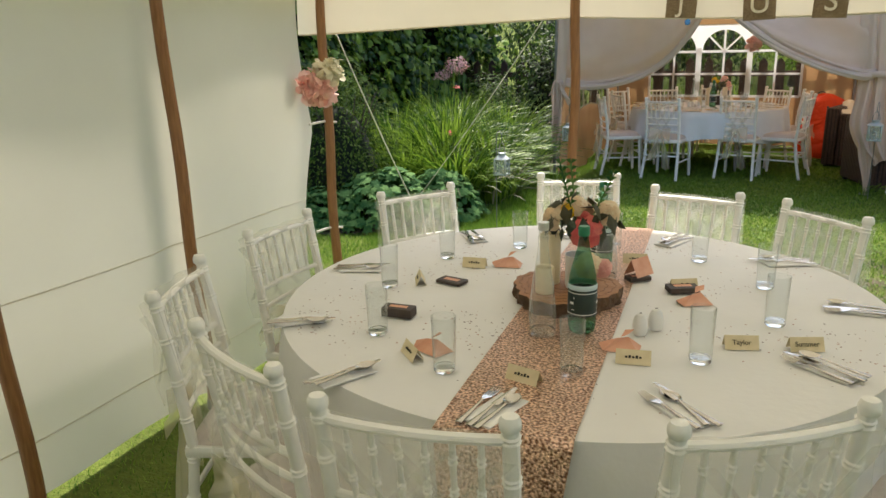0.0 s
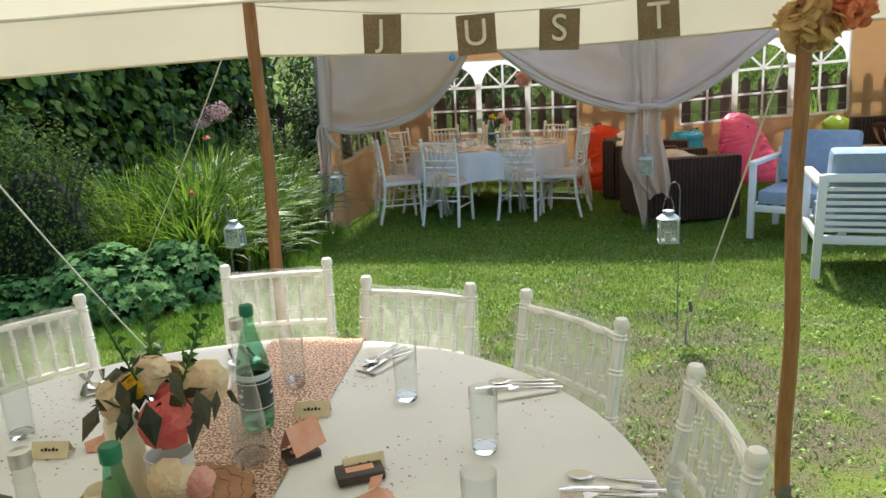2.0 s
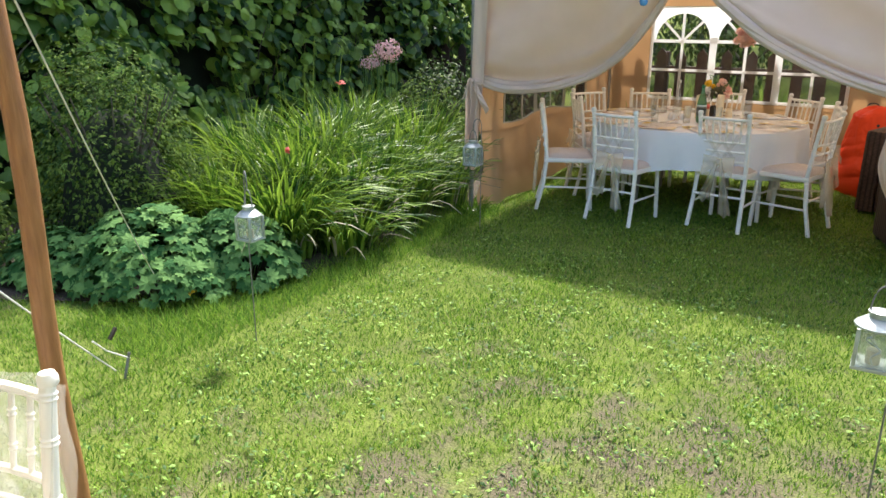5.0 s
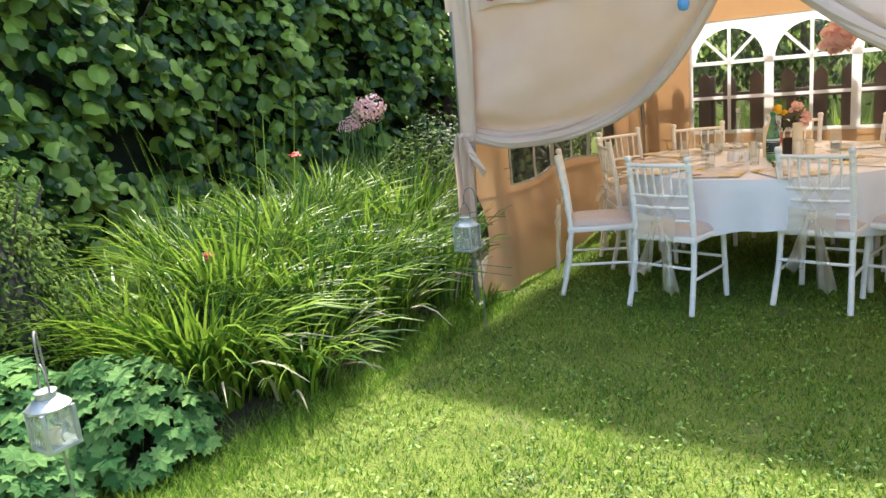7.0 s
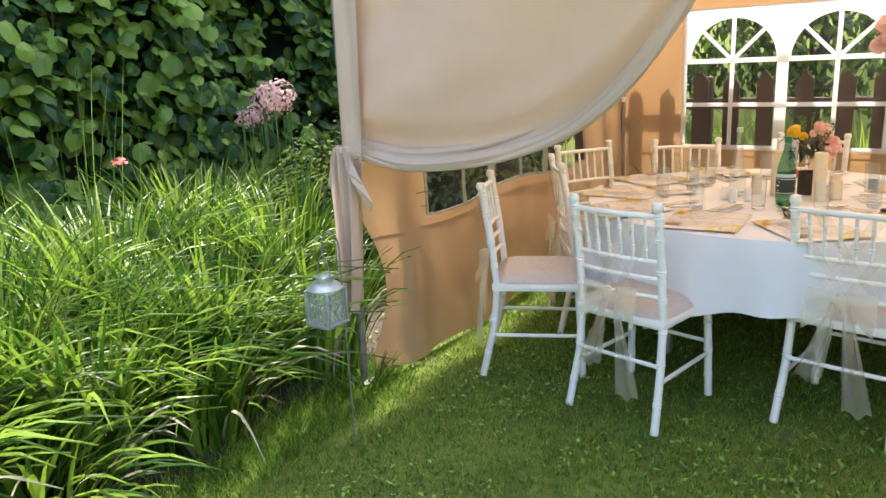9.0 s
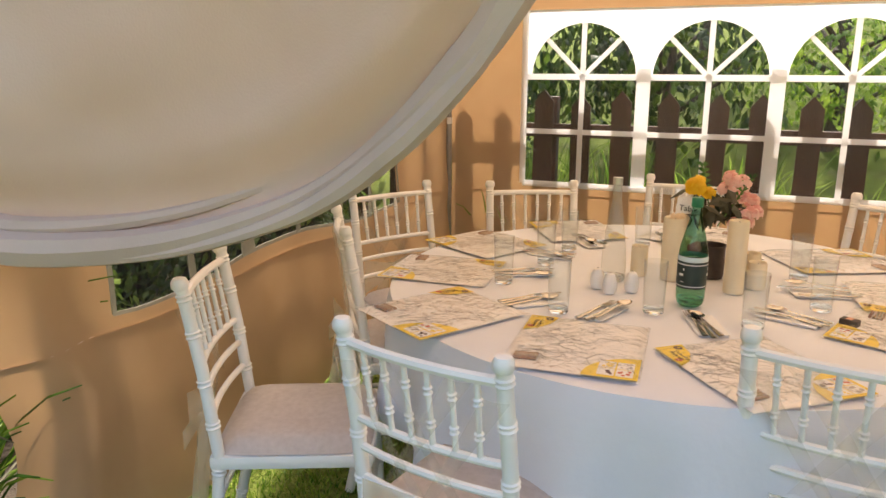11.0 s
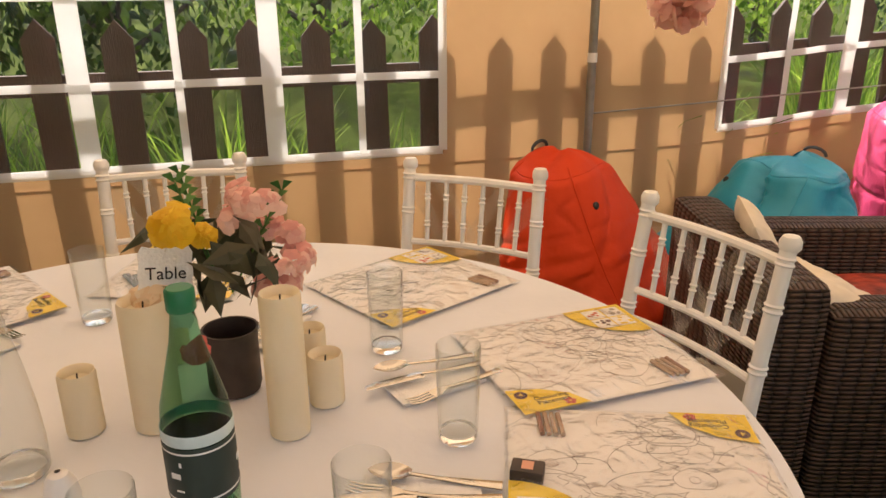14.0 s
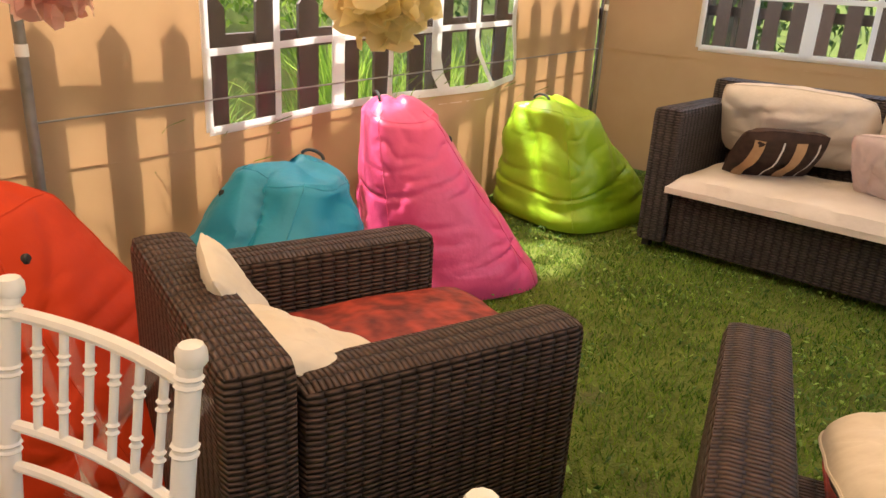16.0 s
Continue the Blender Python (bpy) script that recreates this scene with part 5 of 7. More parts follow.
tagged(ob, "thin upright grass stems above the daylilies", "plant", kind="stuff")


def phlox(c, n, rx, rz):
    f = thing("phlox", "pale mauve phlox flower head above the grasses", "flower")
    stem = Build()
    for j in range(7):
        q = j * 0.9
        stem.tube([(c[0] + 0.1 * math.cos(q), c[1] + 0.1 * math.sin(q), 0), (c[0] + rx * 0.6 * math.cos(q), c[1] + rx * 0.5 * math.sin(q), c[2])], 0.005, 5)
    tagged(part("stalks", stem, M_mantle, f), kind="stuff")
    d = rng.normal(0, 1, (n, 3))
    d /= np.linalg.norm(d, axis=1)[:, None]
    P = np.array(c) + d * np.array([rx, rx * 0.8, rz]) * (0.7 + 0.3 * rng.random((n, 1))) * (1 + 0.25 * np.sin(d[:, 0:1] * 7))
    ob = new("petals", scatter_leaves("petals", P, d + rng.normal(0, 0.3, (n, 3)), rng.uniform(0.02, 0.035, n), PETAL, M_petal_phlox))
    ob.parent = f
    tagged(ob, kind="stuff")


phlox((0.08, 9.15, 1.27), 420, 0.17, 0.12)
phlox((-0.12, 9.1, 1.14), 180, 0.14, 0.07)


def small_flower(c, material, label, r=0.03):
    f = thing("border_flower", label, "flower")
    n = 16
    a = np.arange(n) * 2.4
    N = np.stack([np.cos(a) * 0.5, np.sin(a) * 0.5, np.ones(n)], 1)
    ob = new("petals", scatter_leaves("petals", np.tile(np.array(c), (n, 1)) + 0.008 * rng.normal(0, 1, (n, 3)), N, np.full(n, r), PETAL, material))
    ob.parent = f
    part("stem", Build().tube([(c[0], c[1], 0), c], 0.003, 5), M_mantle, f)


small_flower((1.72, 5.12, 0.05), M_petal_yellow, "small yellow flower at the lawn edge")
small_flower((1.66, 5.0, 0.10), M_petal_yellow, "small orange-yellow flower among lobed leaves", 0.035)
small_flower((0.85, 7.4, 1.08), M_petal_coral, "small red daylily bloom among the leaves", 0.03)
small_flower((1.25, 6.3, 0.70), M_petal_coral, "small orange daylily bloom among the leaves", 0.035)

# border soil
BED = [(-1.2, 3.9), (0.1, 4.25), (0.9, 4.62), (1.55, 5.02), (1.80, 5.55), (1.88, 6.15), (1.90, 6.8), (1.80, 7.4), (1.74, 8.2), (1.70, 9.4), (1.7, 11.2)]
bl = smooth_line(BED, 60)
sb = Build()
sb.add([(p.x, p.y, 0.014) for p in bl] + [(p.x * 0.3 - 0.9, p.y, 0.05) for p in bl] + [(-3.0, p.y, 0.05) for p in bl],
       [(i, i + 1, len(bl) + i + 1, len(bl) + i) for i in range(len(bl) - 1)] + [(len(bl) + i, len(bl) + i + 1, 2 * len(bl) + i + 1, 2 * len(bl) + i) for i in range(len(bl) - 1)])
solid("border_soil", sb, M_soil, "dark bare soil of the flower border", "soil", kind="structure")


# ---- lawn blades ----
def lawn(name, n, x0, x1, y0, y1, h0, h1, width, material, label, keep=None, inside=0.0):
    x, y = rng.uniform(x0, x1, n), rng.uniform(y0, y1, n)
    bx = np.interp(y, [p.y for p in bl], [p.x for p in bl])
    ok = x > bx - 0.04 - inside - 0.1 * rng.random(n)
    if inside:
        ok &= x < bx + 0.06
    if keep is not None:
        ok &= keep(x, y)
    x, y = x[ok], y[ok]
    n = len(x)
    z = np.array([ground_z(p, q) + 0.012 * n3(p, q, 0, 1.3) for p, q in zip(x, y)])
    a = rng.random(n) * 2 * math.pi
    h = rng.uniform(h0, h1, n)
    lean = rng.normal(0, 0.55, (n, 2)) * h[:, None]
    w = width * rng.uniform(0.6, 1.3, n)
    dx, dy = np.cos(a) * w, np.sin(a) * w
    v = np.stack([np.stack([x - dx, y - dy, z - 0.003], 1), np.stack([x + dx, y + dy, z - 0.003], 1), np.stack([x + lean[:, 0], y + lean[:, 1], z + h], 1)], 1).reshape(-1, 3)
    me = raw_mesh(name, v, np.arange(3 * n).reshape(-1, 3), material)
    return tagged(new(name, me), label, "grass", kind="stuff")


def worn(x, y):
    """Where the turf is thin: between the two tents and along the walked line."""
    w = np.exp(-(((x - 4.6) / 1.5) ** 2 + ((y - 3.9) / 1.1) ** 2)) + 0.8 * np.exp(-(((x - 5.6) / 0.8) ** 2 + ((y - 3.4) / 1.8) ** 2)) + 0.3 * np.exp(-(((x - 5.2) / 1.6) ** 2 + ((y - 5.6) / 0.9) ** 2))
    spot = np.array([n3(p, q, 6, 2.6) + 0.6 * n3(p, q, 8, 7.0) for p, q in zip(x, y)])
    return w * 1.1 + spot * 0.55


lawn("lawn_grass", 480000, -0.5, 9.5, 3.4, 11.2, 0.012, 0.034, 0.0030, M_blade, "short mown lawn grass", lambda x, y: rng.random(len(x)) > np.clip(worn(x, y) - 0.35, 0, 0.6))
cl = 60000
cx, cy = rng.uniform(1.5, 9.3, cl), rng.uniform(2.6, 11.0, cl)
tuft = np.array([n3(p, q, 3, 3.5) + 0.7 * n3(p, q, 5, 11.0) for p, q in zip(cx, cy)])
ok = (tuft > -0.05) & ~((cx < 2.3) & (cy < 8))
cx, cy = cx[ok], cy[ok]
cz = np.array([ground_z(p, q) for p, q in zip(cx, cy)]) + rng.uniform(0.012, 0.034, len(cx))
cn = rng.normal(0, 0.45, (len(cx), 3)) + np.array([0, 0, 1.0])
tagged(new("clover", scatter_leaves("clover", np.stack([cx, cy, cz], 1), cn, rng.uniform(0.012, 0.030, len(cx)), SMALL, M_clover)), "clover and small weeds in the mown lawn", "clover", kind="stuff")
lawn("tent_grass", 70000, 1.5, 9.0, -1.0, 3.4, 0.012, 0.036, 0.0022, M_blade, "short lawn grass under the dining tent", lambda x, y: rng.random(len(x)) > np.clip(worn(x, y) - 0.35, 0, 0.6))
lawn("thatch", 90000, 2.6, 8.2, 1.4, 6.6, 0.003, 0.014, 0.0035, M_straw, "dry cut thatch on worn lawn", lambda x, y: rng.random(len(x)) < np.clip(worn(x, y) + 0.05, 0.03, 1))
lawn("border_litter", 16000, 0.6, 2.05, 4.3, 9.0, 0.004, 0.03, 0.004, M_straw, "dry leaf litter along the border edge", None, 0.35)
lawn("edge_grass", 14000, 1.3, 2.15, 4.4, 8.0, 0.03, 0.10, 0.0025, M_blade, "longer grass along the border edge")
for px, py in ((1.9, 7.83), (5.1, 7.83), (8.9, 11.1)):
    ob = new("pole_grass", blades("pole_grass", (px, py, ground_z(px, py)), 140, 0.16, 0.16, 0.003, 0.5, M_blade))
    tagged(ob, "longer tuft of grass at the foot of a pole", "grass", kind="stuff")

# ---- beyond the fence ----
mead = []
for j in range(46):
    x, y = rng.uniform(0.6, 13.5), 11.62 + 1.7 * rng.random() ** 1.5
    me = blades("meadow_grass", (x, y, ground_z(x, y)), 110, 0.30, rng.uniform(0.75, 1.15), 0.008, 0.30, M_wild)
    tagged(new("meadow_grass", me), "tall wild meadow grass beyond the fence", "grass", kind="stuff")


def shrub_or_shade_tree(x, y, r, h, material, n, size):
    t = thing("shrub", "leafy wild shrub or added shade tree on the bank beyond the fence", "shrub", "shrubs beyond the fence")
    z0 = ground_z(x, y)
    tr = Build().tube([(x, y, z0 - 0.1), (x + 0.1, y, z0 + h * 0.4), (x, y + 0.1, z0 + h * 0.8)], [0.07, 0.045, 0.015], 8)
    for j in range(8):
        q = j * 2.4
        tr.tube([(x, y, z0 + h * (0.2 + 0.06 * j)), (x + r * 0.7 * math.cos(q), y + r * 0.7 * math.sin(q), z0 + h * (0.45 + 0.06 * j))], [0.03, 0.008], 6)
    part("trunk", tr, M_trunk, t)
    d = rng.normal(0, 1, (n, 3))
    d /= np.linalg.norm(d, axis=1)[:, None]
    lump = np.array([1 + 0.5 * n3(p[0] * 2 + x, p[1] * 2 + y, p[2] * 2) for p in d])[:, None]
    P = np.array([x, y, z0 + h * 0.55]) + d * np.array([r, r, h * 0.5]) * lump * rng.uniform(0.55, 1, (n, 1))
    P[:, 2] = np.maximum(P[:, 2], z0 + 0.05)
    ob = new("crown", scatter_leaves("crown", P, d + np.array([0, 0, 0.5]) + rng.normal(0, 0.4, (n, 3)), size * rng.uniform(0.6, 1.3, n), SMALL, material))
    ob.parent = t


for x, y, r, h, m in ((1.5, 13.3, 1.1, 2.7, M_tree), (2.9, 13.6, 1.1, 2.4, M_tree), (0.2, 12.9, 1.0, 2.6, M_tree), (4.3, 14.3, 1.0, 1.5, M_wild), (5.6, 14.0, 0.8, 1.2, M_wild), (6.9, 14.3, 0.9, 1.3, M_wild), (8.3, 14.2, 1.0, 1.5, M_wild), (9.9, 14.0, 1.1, 1.8, M_tree),
                      (2.2, 16.0, 1.5, 3.6, M_tree), (4.6, 17.0, 1.6, 3.4, M_tree), (7.0, 17.2, 1.7, 3.6, M_tree), (9.6, 16.8, 1.7, 3.8, M_tree), (12.2, 15.5, 1.7, 3.6, M_tree), (12.8, 11.5, 1.3, 2.8, M_tree), (13.0, 8.6, 1.4, 3.0, M_tree), (13.0, 5.6, 1.5, 3.2, M_tree)):
    shrub_or_shade_tree(x, y, r, h, m, 2600, 0.10 if h > 2 else 0.075)
# added tall sparse trees: crowns out of view dapple the left bay and border
for x, y, r, h in ((-1.1, 13.4, 1.5, 6.6), (0.9, 15.0, 1.6, 7.2), (3.1, 16.2, 1.5, 7.0)):
    shrub_or_shade_tree(x, y, r, h, M_tree, 900, 0.12)


# ---- lounge furniture in the marquee ----
def rattan_seat(name, label, m, width, depth, arm_h, back_h, material, category):
    """Woven box seat; sitter looks along +x; origin at the back corner, y along the width."""
    s = thing(name, label, category, "woven rattan seats", m)
    t = 0.15

    def block(nm, x0, x1, y0, y1, z0, z1, bev=0.035):
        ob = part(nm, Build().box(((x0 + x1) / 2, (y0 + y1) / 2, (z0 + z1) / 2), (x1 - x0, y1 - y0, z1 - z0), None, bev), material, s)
        uv_box(ob)
        return ob
    block("backrest", 0, t, 0.0, width, 0.03, back_h)
    for y0, y1 in ((0, t), (width - t, width)):
        block("arm", t + 0.002, depth, y0, y1, 0.03, arm_h)
    block("seat_base", t + 0.004, depth - 0.03, t + 0.002, width - t - 0.002, 0.03, 0.31, 0.02)
    for x in (0.05, depth - 0.05):
        for y in (0.05, width - 0.05):
            part("foot", Build().box((x, y, 0.015), (0.04, 0.04, 0.03)), M_black, s)
    return s


def soft_cushion(name, label, c, size, rot, material, group="", puff=1.0, seed=0.0, category="cushion"):
    """A stuffed square cushion with pinched corners."""
    b = Build()
    us = span(-1, 1, 44)

    def at(u, v, sg):
        pin = 1 - 0.10 * (abs(u * v)) ** 2 + 0.03 * n3(u * 2, v * 2, seed)
        crease = 0.10 * max(0.0, 1 - 9 * abs(n3(u * 1.1 - 0.6 * v, v * 1.9, seed + 13))) + 0.07 * max(0.0, 1 - 9 * abs(n3(u * 2.4, v * 2.1 + u, seed + 17)))
        th = (1 - crease) * puff * ((1 - u ** 4) * (1 - v ** 4)) ** 0.6 * (1 + 0.3 * n3(u * 1.7, v * 1.7, seed + 3) - 0.14 * max(0.0, 1 - 5 * abs(n3(u * 1.5 + 0.4 * v, v * 1.3, seed + 8))))
        return (size[0] / 2 * u * pin, size[1] / 2 * v * pin, sg * size[2] / 2 * th)
    for sg in (1, -1):
        b.sheet(us, us, lambda u, v: at(u, v, sg))
    m = Matrix.Translation(c) @ Euler([radians(a) for a in rot]).to_matrix().to_4x4()
    cu = solid(name, b, material, label, category, group, m=m)
    part("piping", Build().tube([Vector(at(u, -1, 1)) for u in us] + [Vector(at(1, v, 1)) for v in us] + [Vector(at(-u, 1, 1)) for u in us] + [Vector(at(-1, -v, 1)) for v in us], 0.004, 5), material, cu)
    return cu


g1 = ground_z(5.2, 9.8)
rattan_seat("rattan_armchair", "brown woven rattan armchair with a red brocade seat", pose(4.74, 9.50, g1, 0, 0, -17), 0.83, 0.86, 0.65, 0.72, M_rattan, "armchair")
uvs = Build().sheet(span(-1, 1, 20), span(-1, 1, 20), lambda u, v: (0.42 * u, 0.246 * v, 0.085 * ((1 - u ** 6) * (1 - v ** 6)) ** 0.4 + 0.012 * n3(u * 2, v * 2, 3)))
solid("seat_pad", uvs, M_red_throw, "red brocade seat pad on the rattan armchair", "cushion", m=Matrix.Translation((5.36, 9.755, g1 + 0.435)) @ Matrix.Rotation(radians(-17), 4, "Z"))
soft_cushion("cushion", "crumpled cream cotton cushion on the rattan armchair", (5.07, 9.90, 0.60 + g1), (0.40, 0.30, 0.09), (8, 62, -20), M_cream_cushion, puff=1.0, seed=1.0)
soft_cushion("cushion", "cream cotton cushion slumped over the rattan arm", (5.06, 9.63, 0.60 + g1), (0.40, 0.33, 0.10), (-6, 24, -28), M_cream_cushion, puff=1.0, seed=5.0)
soft_cushion("floor_cushion", "red brocade cushion on the grass by the armchair", (5.64, 9.52, 0.075 + ground_z(5.8, 9.4)), (0.26, 0.26, 0.11), (0, 0, 20), M_red_throw, seed=2.0)

rattan_seat("rattan_armchair", "dark woven rattan armchair by the middle pole", pose(5.18, 7.915, ground_z(5.6, 8.3), 0, 0, 18), 0.86, 0.94, 0.66, 0.70, M_rattan, "armchair")
soft_cushion("cushion", "cream cotton cushion on the dark rattan armchair", (5.58, 8.47, 0.56 + ground_z(5.6, 8.3)), (0.54, 0.48, 0.20), (0, 14, 19), M_cream_cushion, seed=4.0)
soft_cushion("seat_pad", "red brocade seat pad on the dark rattan armchair", (5.80, 8.44, 0.36 + ground_z(5.7, 8.4)), (0.62, 0.56, 0.10), (0, 0, 19), M_red_throw, seed=4.5)

gs = ground_z(8.1, 9.4)
rattan_seat("rattan_sofa", "dark woven rattan sofa with cushions against the end wall", pose(8.44, 10.10, gs, 0, 0, 180 - 1), 1.95, 0.84, 0.72, 0.82, M_rattan_dark, "sofa")
pad = Build().sheet(span(-1, 1, 24), span(-1, 1, 40), lambda u, v: (0.34 * u, 0.83 * v, 0.07 * ((1 - u ** 8) * (1 - v ** 10)) ** 0.4 + 0.012 * n3(u * 2, v * 5, 3)))
pad.sheet(span(-1, 1, 2), span(-1, 1, 2), lambda u, v: (0.34 * u, 0.83 * v, -0.03))
for sgn in (-1, 1):
    pad.sheet(span(-1, 1, 24), [0, 1], lambda u, v: (0.34 * u, 0.83 * sgn, -0.03 * (1 - v)))
    pad.sheet(span(-1, 1, 24), [0, 1], lambda u, v: (0.34 * sgn, 0.83 * u, -0.03 * (1 - v)))
solid("seat_pad", pad, M_seatpad, "off-white seat pad on the rattan sofa", "cushion", m=Matrix.Translation((7.89, 9.14, gs + 0.345)) @ Matrix.Rotation(radians(-1), 4, "Z"))
for yy in (9.68, 8.91):
    soft_cushion("back_cushion", "cream back cushion on the rattan sofa", (8.17, yy - 0.08, gs + 0.64), (0.44, 0.76, 0.22), (0, 62, 5), M_seatpad, "back cushions of the rattan sofa", seed=yy)
strp = soft_cushion("striped_cushion", "brown and tan striped cushion on the rattan sofa", (7.92, 9.60, gs + 0.52), (0.42, 0.42, 0.14), (0, 44, 34), M_stripe_brown, seed=6.0)
for k, (o, mt) in enumerate(((-0.13, M_whiteink), (0.03, M_whiteink), (-0.05, M_stripe_tan), (0.14, M_stripe_tan))):
    w = 0.05 if mt is M_stripe_tan else 0.008
    part("stripe", Build().sheet(span(-0.9, 0.9, 10), [-w / 2, w / 2], lambda u, v: (0.20 * u, o + v + 0.02 * math.sin(u * 2), -0.001 - 0.072 * ((1 - u ** 4) * (1 - ((o + v) / 0.21) ** 4)) ** 0.6 * (1 + 0.3 * n3(u * 1.7, (o + v) / 0.21 * 1.7, 9.0)) - 0.002)), mt, strp)
soft_cushion("cushion", "pale lilac cushion on the rattan sofa", (7.92, 9.06, gs + 0.54), (0.40, 0.40, 0.15), (0, 56, -8), M_lilac, seed=7.0)


def bean_bag(label, c, material, h, r, lean, yaw, reach, seed, head=0.36, crush=0.0, belly=0.0):
    """A filled lounger bag: an upright back that leans on the wall, a straight front falling to a broad toe, sewn edges, creases."""
    b = Build()
    n, m = 112, 84
    rows = span(0, 1, m)

    def at(t, a):
        ca, sa = math.cos(a), math.sin(a)
        ex = 0.52 + 0.20 * t
        ux, uy = math.copysign(abs(ca) ** ex, ca), math.copysign(abs(sa) ** ex, sa)
        cap = min(1.0, (max(0.0, 1 - t) / 0.09)) ** 0.42
        foot = 0.93 + 0.07 * math.sin(min(1, t * 8) * math.pi / 2)
        k = (1 - t) ** 1.12
        wide = r * (head + (1 - head) * (1 - t) ** 0.95 + 0.05 * math.sin(t * math.pi)) * foot
        yb = r * 0.72 * (1 - t) + (lean + 0.13) * t
        yf = -r * (1 + reach) * k + (lean - 0.15) * (1 - k) - belly * math.exp(-((t - 0.16) / 0.16) ** 2)
        mid, dep = (yb + yf) / 2, (yb - yf) / 2 * foot
        wide *= 1 - 0.16 * max(0.0, -uy) * (1 - t)
        x, y = wide * ux * (0.25 + 0.75 * cap), mid + dep * uy * (0.25 + 0.75 * cap)
        soft = 0.016 * n3(x * 3.2 + seed, y * 3.2, t * 2.4) + crush * 0.07 * n3(x * 4.5, y * 4.5 + seed, t * 4) * t
        # long creases that run down from the sewn edges, short ones across the bend
        long_c = max(0.0, 1 - 7 * abs(n3(x * 2.2 + seed, y * 2.2 - seed, t * h * 1.6 + y)))
        bend = max(0.0, 1 - 6 * abs(n3(x * 1.2 + seed, t * h * 7.5 + 2.2 * y, seed * 2))) * math.exp(-((t - 0.36) / 0.30) ** 2)
        fine = max(0.0, 1 - 5 * abs(n3(x * 9 - seed, y * 9, t * h * 9))) * (0.3 + 0.7 * max(0.0, 1 - abs(abs(ux) - 0.9) * 4))
        fold = 0.015 * long_c + 0.013 * bend + 0.008 * fine + crush * 0.035 * long_c * t
        push = (soft - fold) * min(1, t * 6 + 0.1) * min(1.0, 3 * cap)
        drop = 0.05 * crush * n3(x * 5 + seed, y * 5, 7) * t
        return (x + push * ca, y + push * sa, max(0.0, h * t * (1 - 0.04 * t * abs(ux) ** 3) + drop))
    b.add([at(t, 2 * math.pi * j / n) for t in rows for j in range(n)] + [tuple(sum(at(1.0, 2 * math.pi * j / n)[k] for j in range(n)) / n for k in range(3))],
          [(i * n + j, i * n + (j + 1) % n, (i + 1) * n + (j + 1) % n, (i + 1) * n + j) for i in range(m) for j in range(n)] + [tuple(range(n))[::-1]] + [(m * n + j, m * n + (j + 1) % n, (m + 1) * n) for j in range(n)])
    bb = solid("bean_bag", b, material, label, "bean bag", "bean bags", m=pose(c[0], c[1], ground_z(*c) + 0.006, 0, 0, yaw))
    for a0 in (-0.80, -2.34, 0.80, 2.34):
        part("seam", Build().tube([Vector(at(t, a0)) for t in span(0.02, 0.96, 60)], 0.0035, 5), material, bb)
    part("top_seam", Build().tube([Vector(at(0.93, a)) for a in span(0, 2 * math.pi, 60)], 0.003, 5), material, bb)
    p = Vector(at(0.985, 1.57))
    part("strap", Build().tube([p + Vector((0.06 * math.cos(q), 0.0, 0.030 * math.sin(q) - 0.004)) for q in span(0, math.pi, 10)], 0.007, 6), M_black, bb, "black carrying strap")
    e = Vector(at(0.80, -2.0))
    part("eyelet", Build().lathe([(0.0, 0.004), (0.012, 0.004), (0.016, 0.0), (0.016, -0.01)], 14, m=Matrix.Translation(e) @ Matrix.Rotation(radians(80), 4, "X")), M_black, bb, "black vent eyelet")
    return bb


bean_bag("orange-red nylon bean bag leaning on the marquee wall", (4.86, 10.62), M_orange, 0.80, 0.44, 0.16, 38, 0.30, 0.0, 0.42)
bean_bag("teal nylon bean bag slumped by the wall", (5.70, 10.74), M_teal, 0.68, 0.38, 0.22, -84, 0.85, 3.0, 0.60, 1.5)
bean_bag("pink nylon bean bag with a tall crown", (6.60, 10.70), M_pink, 0.83, 0.43, 0.17, 58, 0.30, 5.0, 0.46)
bean_bag("lime green nylon bean bag beside the pink one", (7.76, 10.70), M_green, 0.69, 0.41, 0.13, 78, 0.75, 8.0, 0.56, 0.6)


